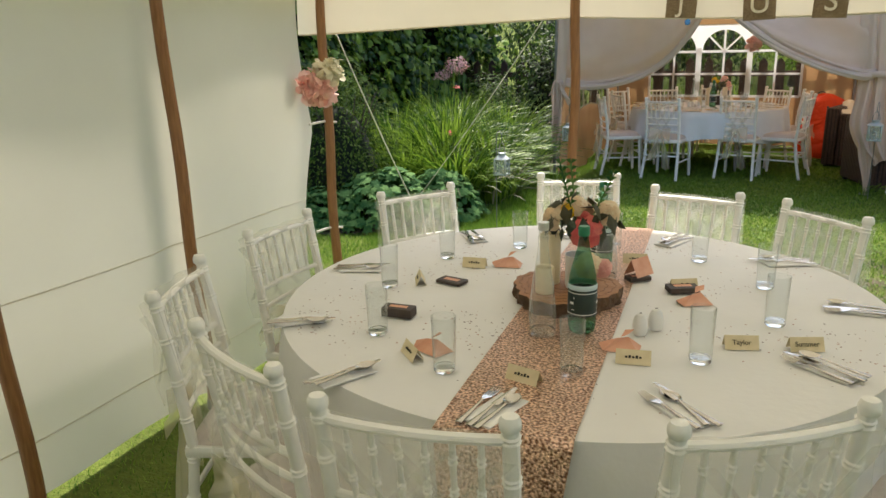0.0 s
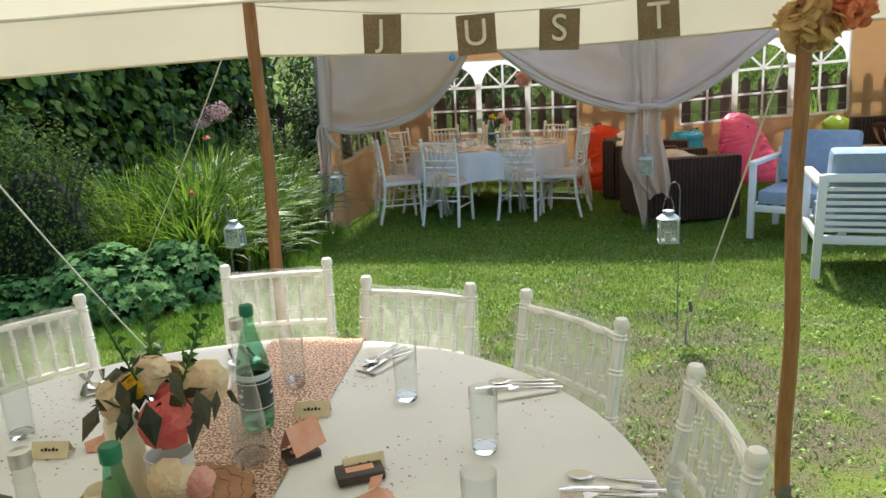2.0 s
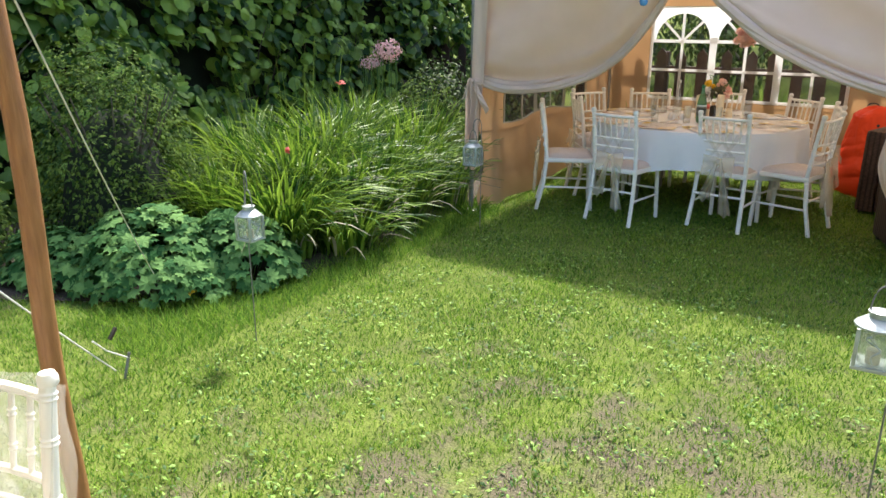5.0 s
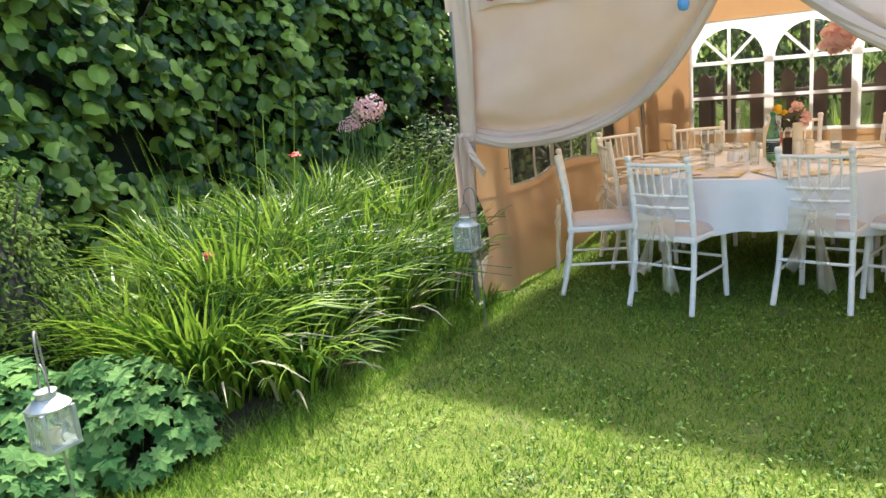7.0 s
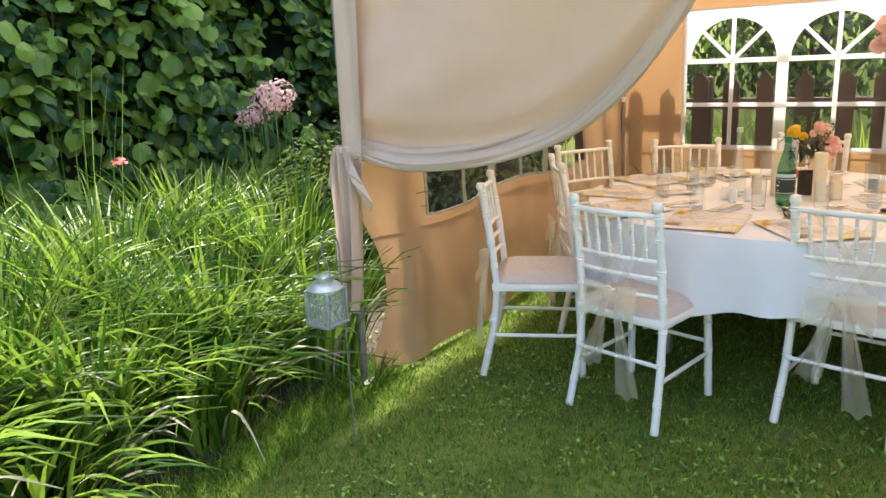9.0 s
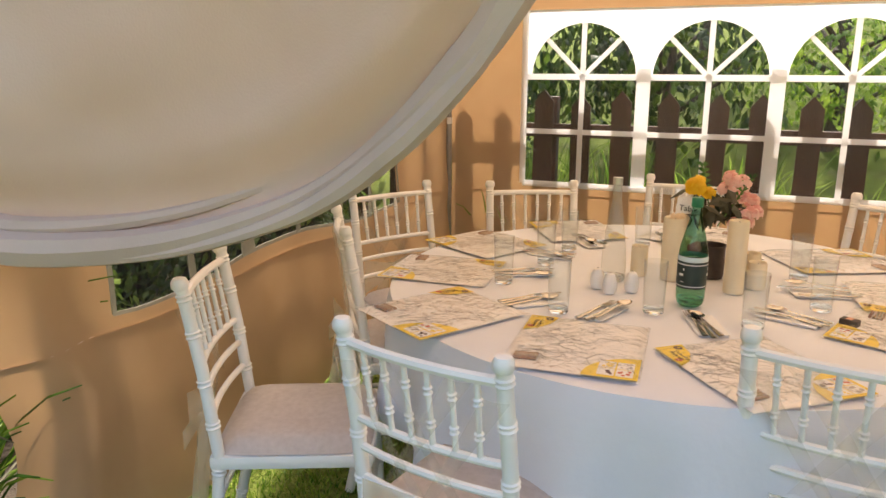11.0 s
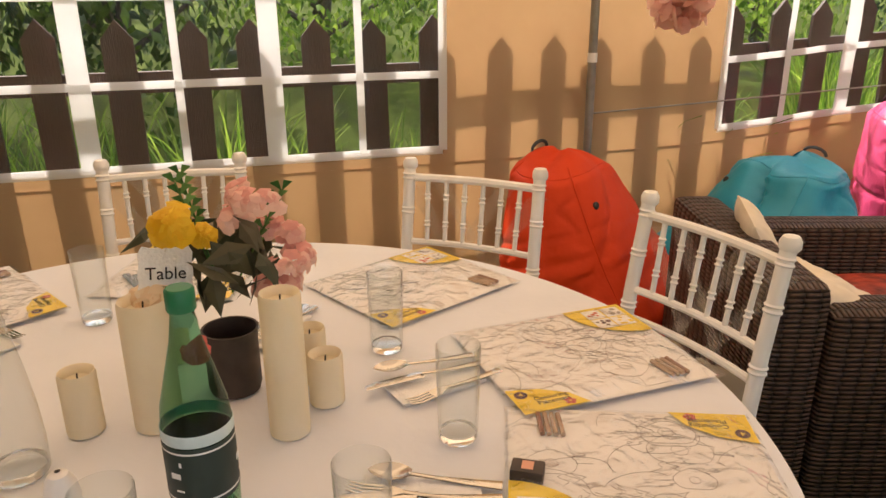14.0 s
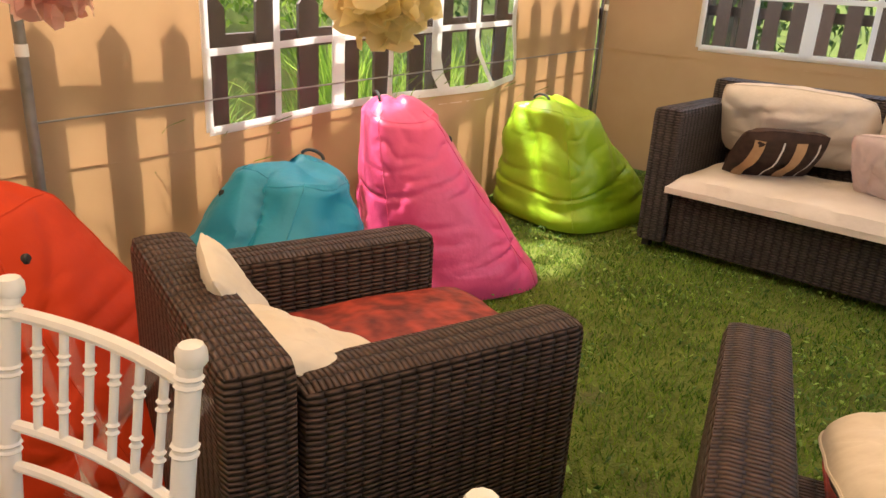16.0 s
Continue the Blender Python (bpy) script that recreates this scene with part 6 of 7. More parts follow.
# ---- blue and white garden seats on the lawn ----
def garden_seat(label, m, width, category, slats):
    """White metal frame, slatted back, blue box cushions; sitter looks along +y."""
    s = thing("garden_" + category.replace(" ", "_"), label, category, "blue and white garden seats", m)
    hw = width / 2
    for sx in (-1, 1):
        x = sx * (hw - 0.03)
        part("front_leg", Build().box((x, 0.36, 0.32), (0.055, 0.05, 0.64), None, 0.008), M_white_metal, s)
        lg = Build().box((0, 0, 0), (0.055, 0.05, 0.74), Matrix.Translation((x, -0.36, 0.355)) @ Matrix.Rotation(radians(7), 4, "X"), 0.008)
        part("back_leg", lg, M_white_metal, s)
        part("armrest", Build().box((x, 0.0, 0.655), (0.075, 0.80, 0.035), None, 0.008), M_white_metal, s)
        part("side_rail", Build().box((x, 0.0, 0.27), (0.04, 0.68, 0.05), None, 0.006), M_white_metal, s)
    part("front_rail", Build().box((0, 0.36, 0.27), (width - 0.11, 0.035, 0.06), None, 0.006), M_white_metal, s)
    part("rear_rail", Build().box((0, -0.34, 0.27), (width - 0.11, 0.035, 0.06), None, 0.006), M_white_metal, s)
    part("top_rail", Build().box((0, -0.405, 0.70), (width - 0.05, 0.035, 0.055), None, 0.006), M_white_metal, s)
    for i in range(slats):
        z = 0.34 + 0.33 * i / slats
        part("slat", Build().box((0, -0.355 - (z - 0.3) * 0.1, z), (width - 0.12, 0.014, 0.026), None, 0.003), M_white_metal, s)
    k = max(1, round(width / 0.85))
    w = (width - 0.14) / k
    for i in range(k):
        x = -hw + 0.07 + w * (i + 0.5)
        part("seat_cushion", Build().box((x, 0.03, 0.365), (w - 0.006, 0.66, 0.12), None, 0.03), M_blue, s)
        part("back_cushion", Build().box((0, 0, 0), (w - 0.006, 0.15, 0.46), Matrix.Translation((x, -0.27, 0.655)) @ Matrix.Rotation(radians(13), 4, "X"), 0.04), M_blue, s)
    return s


garden_seat("white metal garden armchair with slate blue cushions", pose(6.46, 7.36, ground_z(6.3, 7.3), 0, 0, 150), 0.78, "armchair", 5)
garden_seat("white metal slatted garden sofa with slate blue cushions", pose(7.00, 6.06, ground_z(7, 6.4), 0, 0, -8), 1.75, "sofa", 7)


# ---- lanterns on iron hooks ----
def lantern(c, rod, label, s=1.0):
    """A tin lantern; c: middle of its body; rod: foot of its hook in the plan, or None when it hangs from a pole."""
    l = thing("lantern", label, "lantern", "tin lanterns", Matrix.Translation(c))
    h, w = 0.135 * s, 0.052 * s
    part("base", Build().box((0, 0, -h / 2), (2.3 * w, 2.3 * w, 0.012), None, 0.003), M_lantern, l)
    for sx in (-1, 1):
        for sy in (-1, 1):
            part("corner_post", Build().box((sx * w, sy * w, 0), (0.012, 0.012, h), None, 0.002), M_lantern, l)
    for a in range(4):
        m = Matrix.Rotation(radians(90 * a), 4, "Z")
        p = part("pane", Build().box((0, w, 0), (2 * w - 0.014, 0.002, h - 0.012), m), M_lanternglass, l, smooth=False)
        part("scroll", Build().tube([m @ Vector((0.6 * w * math.sin(t * 9) * t, w + 0.003, -h * 0.35 + h * 0.7 * t)) for t in span(0, 1, 16)], 0.0025, 5), M_lantern, l)
    part("roof", Build().lathe([(1.38 * w, h / 2), (1.38 * w, h / 2 + 0.006), (0.75 * w, h / 2 + 0.030), (0.62 * w, h / 2 + 0.030), (0.62 * w, h / 2 + 0.046), (0.72 * w, h / 2 + 0.05), (0.1 * w, h / 2 + 0.056), (0.0, h / 2 + 0.056)], 16, m=Matrix.Rotation(radians(45), 4, "Z")), M_lantern, l)
    part("handle", Build().tube([(0.6 * w * math.cos(a), 0, h / 2 + 0.045 + 0.085 * math.sin(a)) for a in span(0, math.pi, 14)], 0.003, 6), M_iron, l)
    part("candle", Build().tube([(0, 0, -h / 2 + 0.006), (0, 0, -h * 0.1)], 0.022 * s, 12), M_wax, l)
    if rod:
        rx, ry = rod[0] - c[0], rod[1] - c[1]
        top = h / 2 + 0.13
        pts = [(rx, ry, -c[2] - 0.02), (rx, ry, top + 0.03)] + [(rx * (1 + math.cos(a)) / 2, ry * (1 + math.cos(a)) / 2, top + 0.03 + 0.055 * math.sin(a)) for a in span(0.2, math.pi, 10)] + [(0, 0, top - 0.004)]
        hk = solid("shepherd_hook", Build().tube([Vector(p) + Vector(c) for p in pts], 0.0034, 7), M_iron, "thin iron crook stuck in the grass for a lantern", "hook", "lantern hooks")
    return l


lantern((2.36, 4.83, 0.63), (2.30, 4.87), "pale tin lantern hanging on a crook at the border", 0.85)
lantern((2.20, 7.32, 0.59), (2.25, 7.36), "pale tin lantern on a crook before the marquee corner")
lantern((5.10, 7.50, 0.66), (5.12, 7.56), "pale tin lantern on a crook before the middle pole")
lantern((5.03, 4.86, 0.64), (5.09, 4.84), "pale tin lantern on a crook in the lawn", 0.95)


# ---- paper pompoms and bunting ----
def pompom(c, r, material, label, n=260, hang=0.0):
    p = thing("paper_pompom", label, "paper flower", "paper pompoms")
    d = rng.normal(0, 1, (n, 3))
    d /= np.linalg.norm(d, axis=1)[:, None]
    P = np.array(c) + d * r * rng.uniform(0.35, 0.72, (n, 1))
    tang = np.cross(d, rng.normal(0, 1, (n, 3)))
    ob = new("petals", scatter_leaves("petals", P, tang + 0.5 * d, r * rng.uniform(0.35, 0.62, n), [(s[0] * 1.2, s[1], s[2]) for s in PETAL], material))
    ob.parent = p
    tagged(ob, kind="stuff")
    part("heart", Build().lathe([(0.0, -0.5 * r), (0.4 * r, -0.3 * r), (0.5 * r, 0), (0.4 * r, 0.3 * r), (0.0, 0.5 * r)], 12, c), material, p)
    if hang:
        part("thread", Build().tube([(c[0], c[1], c[2]), (c[0], c[1], c[2] + hang)], 0.0012, 4), M_rope, p)
    return p


pompom((2.13, 2.72, 1.385), 0.115, M_paper_pink, "pink tissue paper pompom tied to the tent pole")
pompom((2.19, 2.74, 1.455), 0.085, M_paper_cream, "cream tissue paper pompom tied to the tent pole")
pompom((5.28, 3.20, 1.70), 0.11, M_paper_tan, "tan tissue paper pompom tied to the tent pole")
pompom((5.40, 3.18, 1.735), 0.085, M_paper_orange, "coral tissue paper pompom tied to the tent pole")
pompom((3.95, 8.18, 1.505), 0.095, M_paper_pink, "pink tissue paper pompom hanging in the marquee", hang=0.9)
pompom((4.72, 9.95, 1.37), 0.10, M_paper_pink, "pink tissue paper pompom hanging near the middle pole", hang=1.2)
pompom((5.13, 9.52, 1.375), 0.112, M_paper_yellow, "large pale yellow tissue paper pompom over the lounge seats", 620, 1.3)


def bulb(c, material, label):
    b = thing("glass_ornament", label, "ornament", "small hanging glass ornaments", Matrix.Translation(c))
    part("body", Build().lathe([(0.0, -0.04), (0.02, -0.035), (0.03, -0.012), (0.026, 0.012), (0.012, 0.03), (0.008, 0.045), (0.0, 0.046)], 16), material, b)
    part("cord", Build().tube([(0, 0, 0.044), (0, 0, 0.22)], 0.0015, 4), M_rope, b)


M_bulb_blue = surface("blue glass", (0.05, 0.22, 0.50), (0.10, 0.32, 0.60), 20, 0.15, coat=0.5)
M_bulb_yellow = surface("yellow glass", (0.60, 0.44, 0.03), (0.70, 0.54, 0.06), 20, 0.15, coat=0.5)
M_bulb_pink = surface("pink glass", (0.62, 0.06, 0.16), (0.72, 0.12, 0.24), 20, 0.15, coat=0.5)
bulb((2.21, 7.77, 1.92), M_bulb_pink, "pink glass ornament under the marquee eave")
bulb((3.31, 7.76, 1.73), M_bulb_blue, "blue glass ornament on the curtain edge")
bulb((3.99, 7.78, 1.74), M_bulb_yellow, "yellow glass ornament on the curtain edge")


def bunting():
    line = [Vector((x, edge_y(x) - 0.07, edge_z(x) + 0.175 - 0.05 * math.sin((x - 3.4) / 1.9 * math.pi))) for x in span(3.4, 5.3, 30)]
    bt = thing("bunting", "brown burlap bunting with cream stencilled letters", "bunting")
    part("string", Build().tube(line, 0.0025, 5), M_rope, bt)
    for x, ch, turn in ((3.87, "J", 3), (4.20, "U", -2), (4.49, "S", 2), (4.81, "T", -3)):
        z = edge_z(x) + 0.17 - 0.05 * math.sin((x - 3.4) / 1.9 * math.pi)
        y = edge_y(x) - 0.075
        m = Matrix.Translation((x, y, z)) @ Matrix.Rotation(radians(turn), 4, "Y")
        fl = Build()
        for sg in (0, 1):
            fl.sheet(span(-0.068, 0.068, 6), span(-0.135, 0.0, 6), lambda u, v: m @ Vector((u, 0.002 * sg + 0.006 * math.sin(u * 30 + v * 12), v)))
        f = part("flag", fl, M_burlap, bt)
        lettering("letter", ch, 0.125, m @ Matrix.Translation((0, -0.012, -0.066)) @ Matrix.Rotation(radians(90), 4, "X"), M_cream_paint, f, 0.002)


bunting()


# ---- things on the tables ----
TZ = 0.7515


def tumbler(label, group):
    g = thing("tumbler", label, "glass", group)
    part("wall", Build().lathe([(0.0275, 0.004), (0.0290, 0.004), (0.0325, 0.150), (0.0318, 0.1515), (0.0308, 0.150), (0.0272, 0.016), (0.0, 0.014)], 28), M_thin, g).visible_shadow = False
    part("base", Build().lathe([(0.0, 0.0), (0.026, 0.0), (0.0278, 0.003), (0.0274, 0.013), (0.0, 0.0125)], 28), M_glass, g).visible_shadow = False
    return g


GLASSES_1 = [(4.22, 1.34), (4.39, 1.69), (4.35, 2.04), (4.11, 2.29), (3.93, 1.14), (3.62, 1.04), (3.33, 1.20), (3.15, 1.60), (3.19, 2.00), (3.41, 2.24), (3.77, 2.36)]
GLASSES_2 = [(2.93, 9.02), (3.16, 8.80), (3.00, 9.29), (3.03, 9.53), (3.28, 9.69), (3.41, 8.89), (3.67, 8.86), (3.85, 9.09), (3.81, 9.40)]
for first, rows in ((tumbler("clear highball glass on the dining tent table", "glasses on the dining tent table"), GLASSES_1), (tumbler("clear highball glass on the marquee table", "glasses on the marquee table"), GLASSES_2)):
    first.matrix_world = Matrix.Translation((*rows[0], TZ))
    for p in rows[1:]:
        copy_thing(first, Matrix.Translation((*p, TZ)))


def cutlery_kit():
    """Fork, knife, spoon and napkin, each lying along +y from its handle's end."""
    def handle(b, y1):
        b.sheet(span(0, y1, 10), span(-1, 1, 4), lambda y, u: (u * (0.0085 - 0.0052 * min(1, y / (y1 * 0.75))), y, 0.004 - 0.0012 * u * u + 0.006 * (y / y1) ** 2))
        b.sheet(span(0, y1, 10), span(-1, 1, 4), lambda y, u: (-u * (0.0085 - 0.0052 * min(1, y / (y1 * 0.75))), y, 0.001 + 0.006 * (y / y1) ** 2))
        return b
    fk = thing("fork", "steel table fork on a paper napkin", "fork", "forks")
    part("handle", handle(Build(), 0.115), M_cutlery, fk)
    b = Build().sheet(span(0.115, 0.145, 4), span(-1, 1, 4), lambda y, u: (u * (0.0035 + 0.008 * min(1, (y - 0.115) / 0.018)), y, 0.009 - 0.004 * ((y - 0.115) / 0.03)))
    for x in (-0.0098, -0.0033, 0.0033, 0.0098):
        b.tube([(x, 0.144, 0.0052), (x, 0.17, 0.004), (x * 0.9, 0.19, 0.008)], [0.0019, 0.0017, 0.0009], 5)
    part("tines", b, M_cutlery, fk)
    kn = thing("knife", "steel table knife on a paper napkin", "knife", "knives")
    part("handle", handle(Build(), 0.11), M_cutlery, kn)
    part("blade", Build().sheet(span(0.108, 0.21, 10), [-1, 0, 1], lambda y, u: (0.0095 * u * (1 - max(0, (y - 0.17) / 0.045) ** 2 * (0.5 + 0.5 * u)), y, 0.006 + 0.0012 * (1 - abs(u)))), M_cutlery, kn)
    sp = thing("spoon", "steel dessert spoon on a paper napkin", "spoon", "spoons")
    part("handle", handle(Build(), 0.125), M_cutlery, sp)
    part("bowl", Build().sheet(span(0, 1, 10), span(-1, 1, 8), lambda t, u: (0.0195 * u * math.sin(math.pi * min(1, 0.06 + t * 0.94)) ** 0.6, 0.122 + 0.06 * t, 0.010 - 0.009 * math.sin(math.pi * t) * (1 - u * u))), M_cutlery, sp)
    nb = Build()
    for k in range(3):
        nb.box((0.001 * k, 0.075 + 0.001 * k, 0.001 + 0.0016 * k), (0.078, 0.158, 0.0012))
    nap = solid("napkin", nb, M_napkin, "folded white paper napkin under cutlery", "napkin", "napkins", smooth=False)
    return nap, fk, kn, sp


KIT = cutlery_kit()
SETS = [((3.36, 0.84), (3.46, 1.05)), ((3.80, 0.81), (3.86, 1.03)), ((4.26, 1.00), (4.11, 1.16)), ((4.57, 1.36), (4.37, 1.48)), ((4.69, 1.90), (4.46, 1.91)), ((4.47, 2.39), (4.26, 2.30)), ((4.01, 2.60), (3.92, 2.42)),
        ((3.13, 2.36), (3.28, 2.18)), ((2.88, 1.72), (3.06, 1.78)), ((3.00, 1.15), (3.17, 1.27)), ((3.50, 2.58), (3.60, 2.42)),
        ((3.02, 8.81), (3.19, 8.96)), ((3.26, 8.77), (3.34, 8.97)), ((3.57, 8.76), (3.50, 8.95)), ((3.83, 8.95), (3.62, 9.04)), ((3.93, 9.27), (3.72, 9.23)), ((2.90, 9.12), (3.09, 9.20)), ((2.91, 9.44), (3.12, 9.38)), ((3.03, 9.72), (3.16, 9.53)), ((3.34, 9.90), (3.40, 9.70)), ((3.66, 9.60), (3.55, 9.46))]
random.seed(3)
for i, (a, c) in enumerate(SETS):
    d = Vector((c[0] - a[0], c[1] - a[1]))
    ang = math.degrees(math.atan2(d.y, d.x)) - 90
    base = pose(a[0], a[1], TZ, 0, 0, ang)
    for j, ob in enumerate(KIT):
        off = (0, (-0.022, 0.0, 0.024)[j - 1] if j else 0)[bool(j)]
        m = base @ pose(off + random.uniform(-0.006, 0.006), -0.03 * bool(j) + random.uniform(-0.012, 0.012), (0.0052 + 0.0045 * (j - 1) * (i % 3 == 0)) if j else 0, 0, 0, random.uniform(-11, 11) if j else random.uniform(-5, 5))
        if i == 0:
            ob.matrix_world = m
        else:
            copy_thing(ob, m)


def ellipsoid_shaker(c, label):
    s = thing("shaker", label, "salt shaker", "ceramic salt and pepper shakers", Matrix.Translation((*c, TZ)))
    part("body", Build().lathe([(0.0, 0.0), (0.017, 0.0), (0.0215, 0.012), (0.022, 0.028), (0.019, 0.048), (0.012, 0.061), (0.0, 0.065)], 20), M_ceramic, s)
    part("holes", Build().lathe([(0.0, 0.0655), (0.004, 0.0652), (0.0, 0.0651)], 8), M_ink, s)


for c in ((4.04, 1.47), (4.075, 1.525)):
    ellipsoid_shaker(c, "white egg-shaped ceramic shaker by the table runner")
for c in ((3.22, 9.07), (3.265, 9.03), (3.325, 9.07)):
    ellipsoid_shaker(c, "white egg-shaped ceramic shaker by the water bottle")


def green_bottle(c, label, turn=0.0, full=True):
    b = thing("green_water_bottle", label, "bottle", "green water bottles", pose(*c, TZ, 0, 0, turn))
    part("body", Build().lathe([(0.0, 0.006), (0.026, 0.0), (0.036, 0.008), (0.040, 0.024), (0.041, 0.06), (0.041, 0.145), (0.038, 0.175), (0.028, 0.215), (0.018, 0.255), (0.0135, 0.285), (0.0135, 0.298)], 28), M_thin_green, b).visible_shadow = False
    part("foot", Build().lathe([(0.0, 0.012), (0.02, 0.004), (0.033, 0.008), (0.037, 0.022), (0.0, 0.02)], 20), M_greenglass, b).visible_shadow = False
    part("cap", Build().lathe([(0.0155, 0.290), (0.0165, 0.292), (0.0165, 0.314), (0.014, 0.317), (0.0, 0.317)], 24), M_greencap, b)
    lb = part("label", Build().lathe([(0.0412, 0.058), (0.0418, 0.06), (0.0418, 0.132), (0.0412, 0.134)], 32), M_darklabel, b, "dark label with pale bars")
    part("label_strip", Build().lathe([(0.0414, 0.136), (0.0418, 0.137), (0.0418, 0.150), (0.0412, 0.151)], 32), M_lightlabel, b)
    bars = Build()
    for a0 in (-150, -30, 90):
        for k, (w, z, h) in enumerate(((0.013, 0.098, 0.007), (0.010, 0.078, 0.002), (0.003, 0.114, 0.006))):
            a = radians(a0 + 5 * k)
            bars.box((0, 0, 0), (0.0006, w, h), Matrix.Rotation(a, 4, "Z") @ Matrix.Translation((0.0420, 0, z)))
    for z in (0.064, 0.127):
        bars.lathe([(0.0419, z), (0.0421, z + 0.0012), (0.0419, z + 0.0024)], 32)
    part("print", bars, M_whiteink, lb)
    return b


def clear_bottle(c, label):
    b = thing("clear_water_bottle", label, "bottle", "clear glass bottles", Matrix.Translation((*c, TZ)))
    part("body", Build().lathe([(0.0, 0.006), (0.034, 0.0), (0.0385, 0.006), (0.0395, 0.05), (0.037, 0.10), (0.030, 0.16), (0.021, 0.215), (0.0145, 0.265), (0.0130, 0.300), (0.0130, 0.318)], 28), M_bottle, b).visible_shadow = False
    part("base", Build().lathe([(0.0, 0.0), (0.034, 0.0), (0.0375, 0.005), (0.037, 0.016), (0.0, 0.012)], 28), M_glass, b).visible_shadow = False
    part("neck_ring", Build().lathe([(0.0135, 0.285), (0.0155, 0.288), (0.0155, 0.293), (0.0135, 0.296)], 20), M_thin, b)
    part("cap", Build().lathe([(0.0150, 0.312), (0.0155, 0.314), (0.0155, 0.334), (0.0, 0.336)], 20), M_silvercap, b)
    return b


green_bottle((3.50, 9.00), "green plastic water bottle with a dark label on the marquee table", -100)
clear_bottle((3.25, 9.18), "tall clear glass water bottle on the marquee table")
green_bottle((3.88, 1.43), "green water bottle with a dark label by the log slice", -90)
clear_bottle((3.78, 1.37), "clear glass water bottle by the log slice")
green_bottle((3.78, 2.10), "green water bottle behind the flowers", 30)
clear_bottle((3.83, 1.95), "clear glass water bottle behind the flowers")


def candle(c, r, h, label, dz=0.0):
    b = thing("candle", label, "candle", "ivory pillar candles", Matrix.Translation((*c, TZ + dz)))
    part("wax", Build().lathe([(0.0, 0.0), (r * 0.98, 0.0), (r, 0.004), (r, h - 0.006), (r * 0.94, h), (r * 0.80, h - 0.003), (r * 0.7, h - 0.014), (0.0, h - 0.016)], 28), M_wax, b)
    part("wick", Build().tube([(0, 0, h - 0.017), (0.001, 0, h - 0.004)], 0.0013, 5), M_ink, b)


for c, r, h, lb in (((3.425, 9.26), 0.036, 0.205, "tall ivory pillar candle on the marquee table"), ((3.615, 9.18), 0.030, 0.225, "tall ivory pillar candle on the marquee table"), ((3.68, 9.25), 0.028, 0.085, "short ivory pillar candle on the marquee table"),
                    ((3.665, 9.33), 0.027, 0.095, "short ivory pillar candle behind another"), ((3.32, 9.27), 0.027, 0.10, "short ivory pillar candle by the clear bottle"), ((3.44, 9.47), 0.026, 0.09, "short ivory pillar candle by the flowers")):
    candle(c, r, h, lb)


def log_slice():
    l = thing("log_slice", "round wood slice with rough bark on the runner", "log slice", "", pose(3.757, 1.69, TZ, 0, 0, 20))
    n = 60

    def rim(a, k):
        return 0.172 + 0.012 * math.sin(a * 3 + 1) + 0.010 * n3(math.cos(a) * 3, math.sin(a) * 3, k) + 0.006 * math.sin(a * 17 + k)
    vs, fs = [], []
    for k, z in enumerate((0.0, 0.015, 0.03, 0.045)):
        vs += [(rim(2 * math.pi * j / n, k * 0.7) * math.cos(2 * math.pi * j / n), rim(2 * math.pi * j / n, k * 0.7) * math.sin(2 * math.pi * j / n), z) for j in range(n)]
    fs = [(k * n + j, k * n + (j + 1) % n, (k + 1) * n + (j + 1) % n, (k + 1) * n + j) for k in range(3) for j in range(n)]
    part("bark", Build().add(vs, fs), M_bark, l, "rough dark bark")
    tp = Build().add([(0, 0, 0.046)] + [(0.97 * v[0], 0.97 * v[1], 0.0458) for v in vs[3 * n:]] + vs[3 * n:], [(0, 1 + j, 1 + (j + 1) % n) for j in range(n)] + [(1 + j, 1 + n + j, 1 + n + (j + 1) % n, 1 + (j + 1) % n) for j in range(n)])
    part("cut_face", tp, M_logtop, l, "orange-brown cut wood face")
    rg = Build()
    for q in (0.25, 0.42, 0.58, 0.74, 0.88):
        ring = [(q * v[0], q * v[1], 0.0462) for v in vs[3 * n:]]
        rg.tube(ring + ring[:1], 0.0007, 4, False)
    part("growth_rings", rg, M_bark, l)


log_slice()
candle((3.70, 1.705), 0.034, 0.17, "tall ivory pillar candle on the wood slice", 0.047)
candle((3.715, 1.60), 0.030, 0.085, "short ivory pillar candle on the wood slice", 0.047)


def bloom(parent, c, r, material, name, n=34, face=(0, -0.6, 0.6)):
    """A full double flower: petals in a spiral, opening outwards."""
    f = Vector(face).normalized()
    q = f.to_track_quat("Z", "Y").to_matrix()
    P, N, S = [], [], []
    for i in range(n):
        t = (i + 1) / n
        a = i * 2.4
        o = q @ Vector((math.cos(a) * t * r * 0.55, math.sin(a) * t * r * 0.55, r * (0.35 - 0.35 * t * t)))
        P.append(Vector(c) + o)
        N.append(q @ Vector((math.cos(a) * (0.35 + 0.4 * t), math.sin(a) * (0.35 + 0.4 * t), 1 - 0.3 * t)))
        S.append(r * (0.42 + 0.45 * t))
    me = scatter_leaves(name, np.array([tuple(p) for p in P]), np.array([tuple(v) for v in N]), np.array(S), [(s[0] * 1.25, s[1] - 0.3, s[2]) for s in PETAL], material)
    ob = new(name, me)
    ob.parent = parent
    return ob


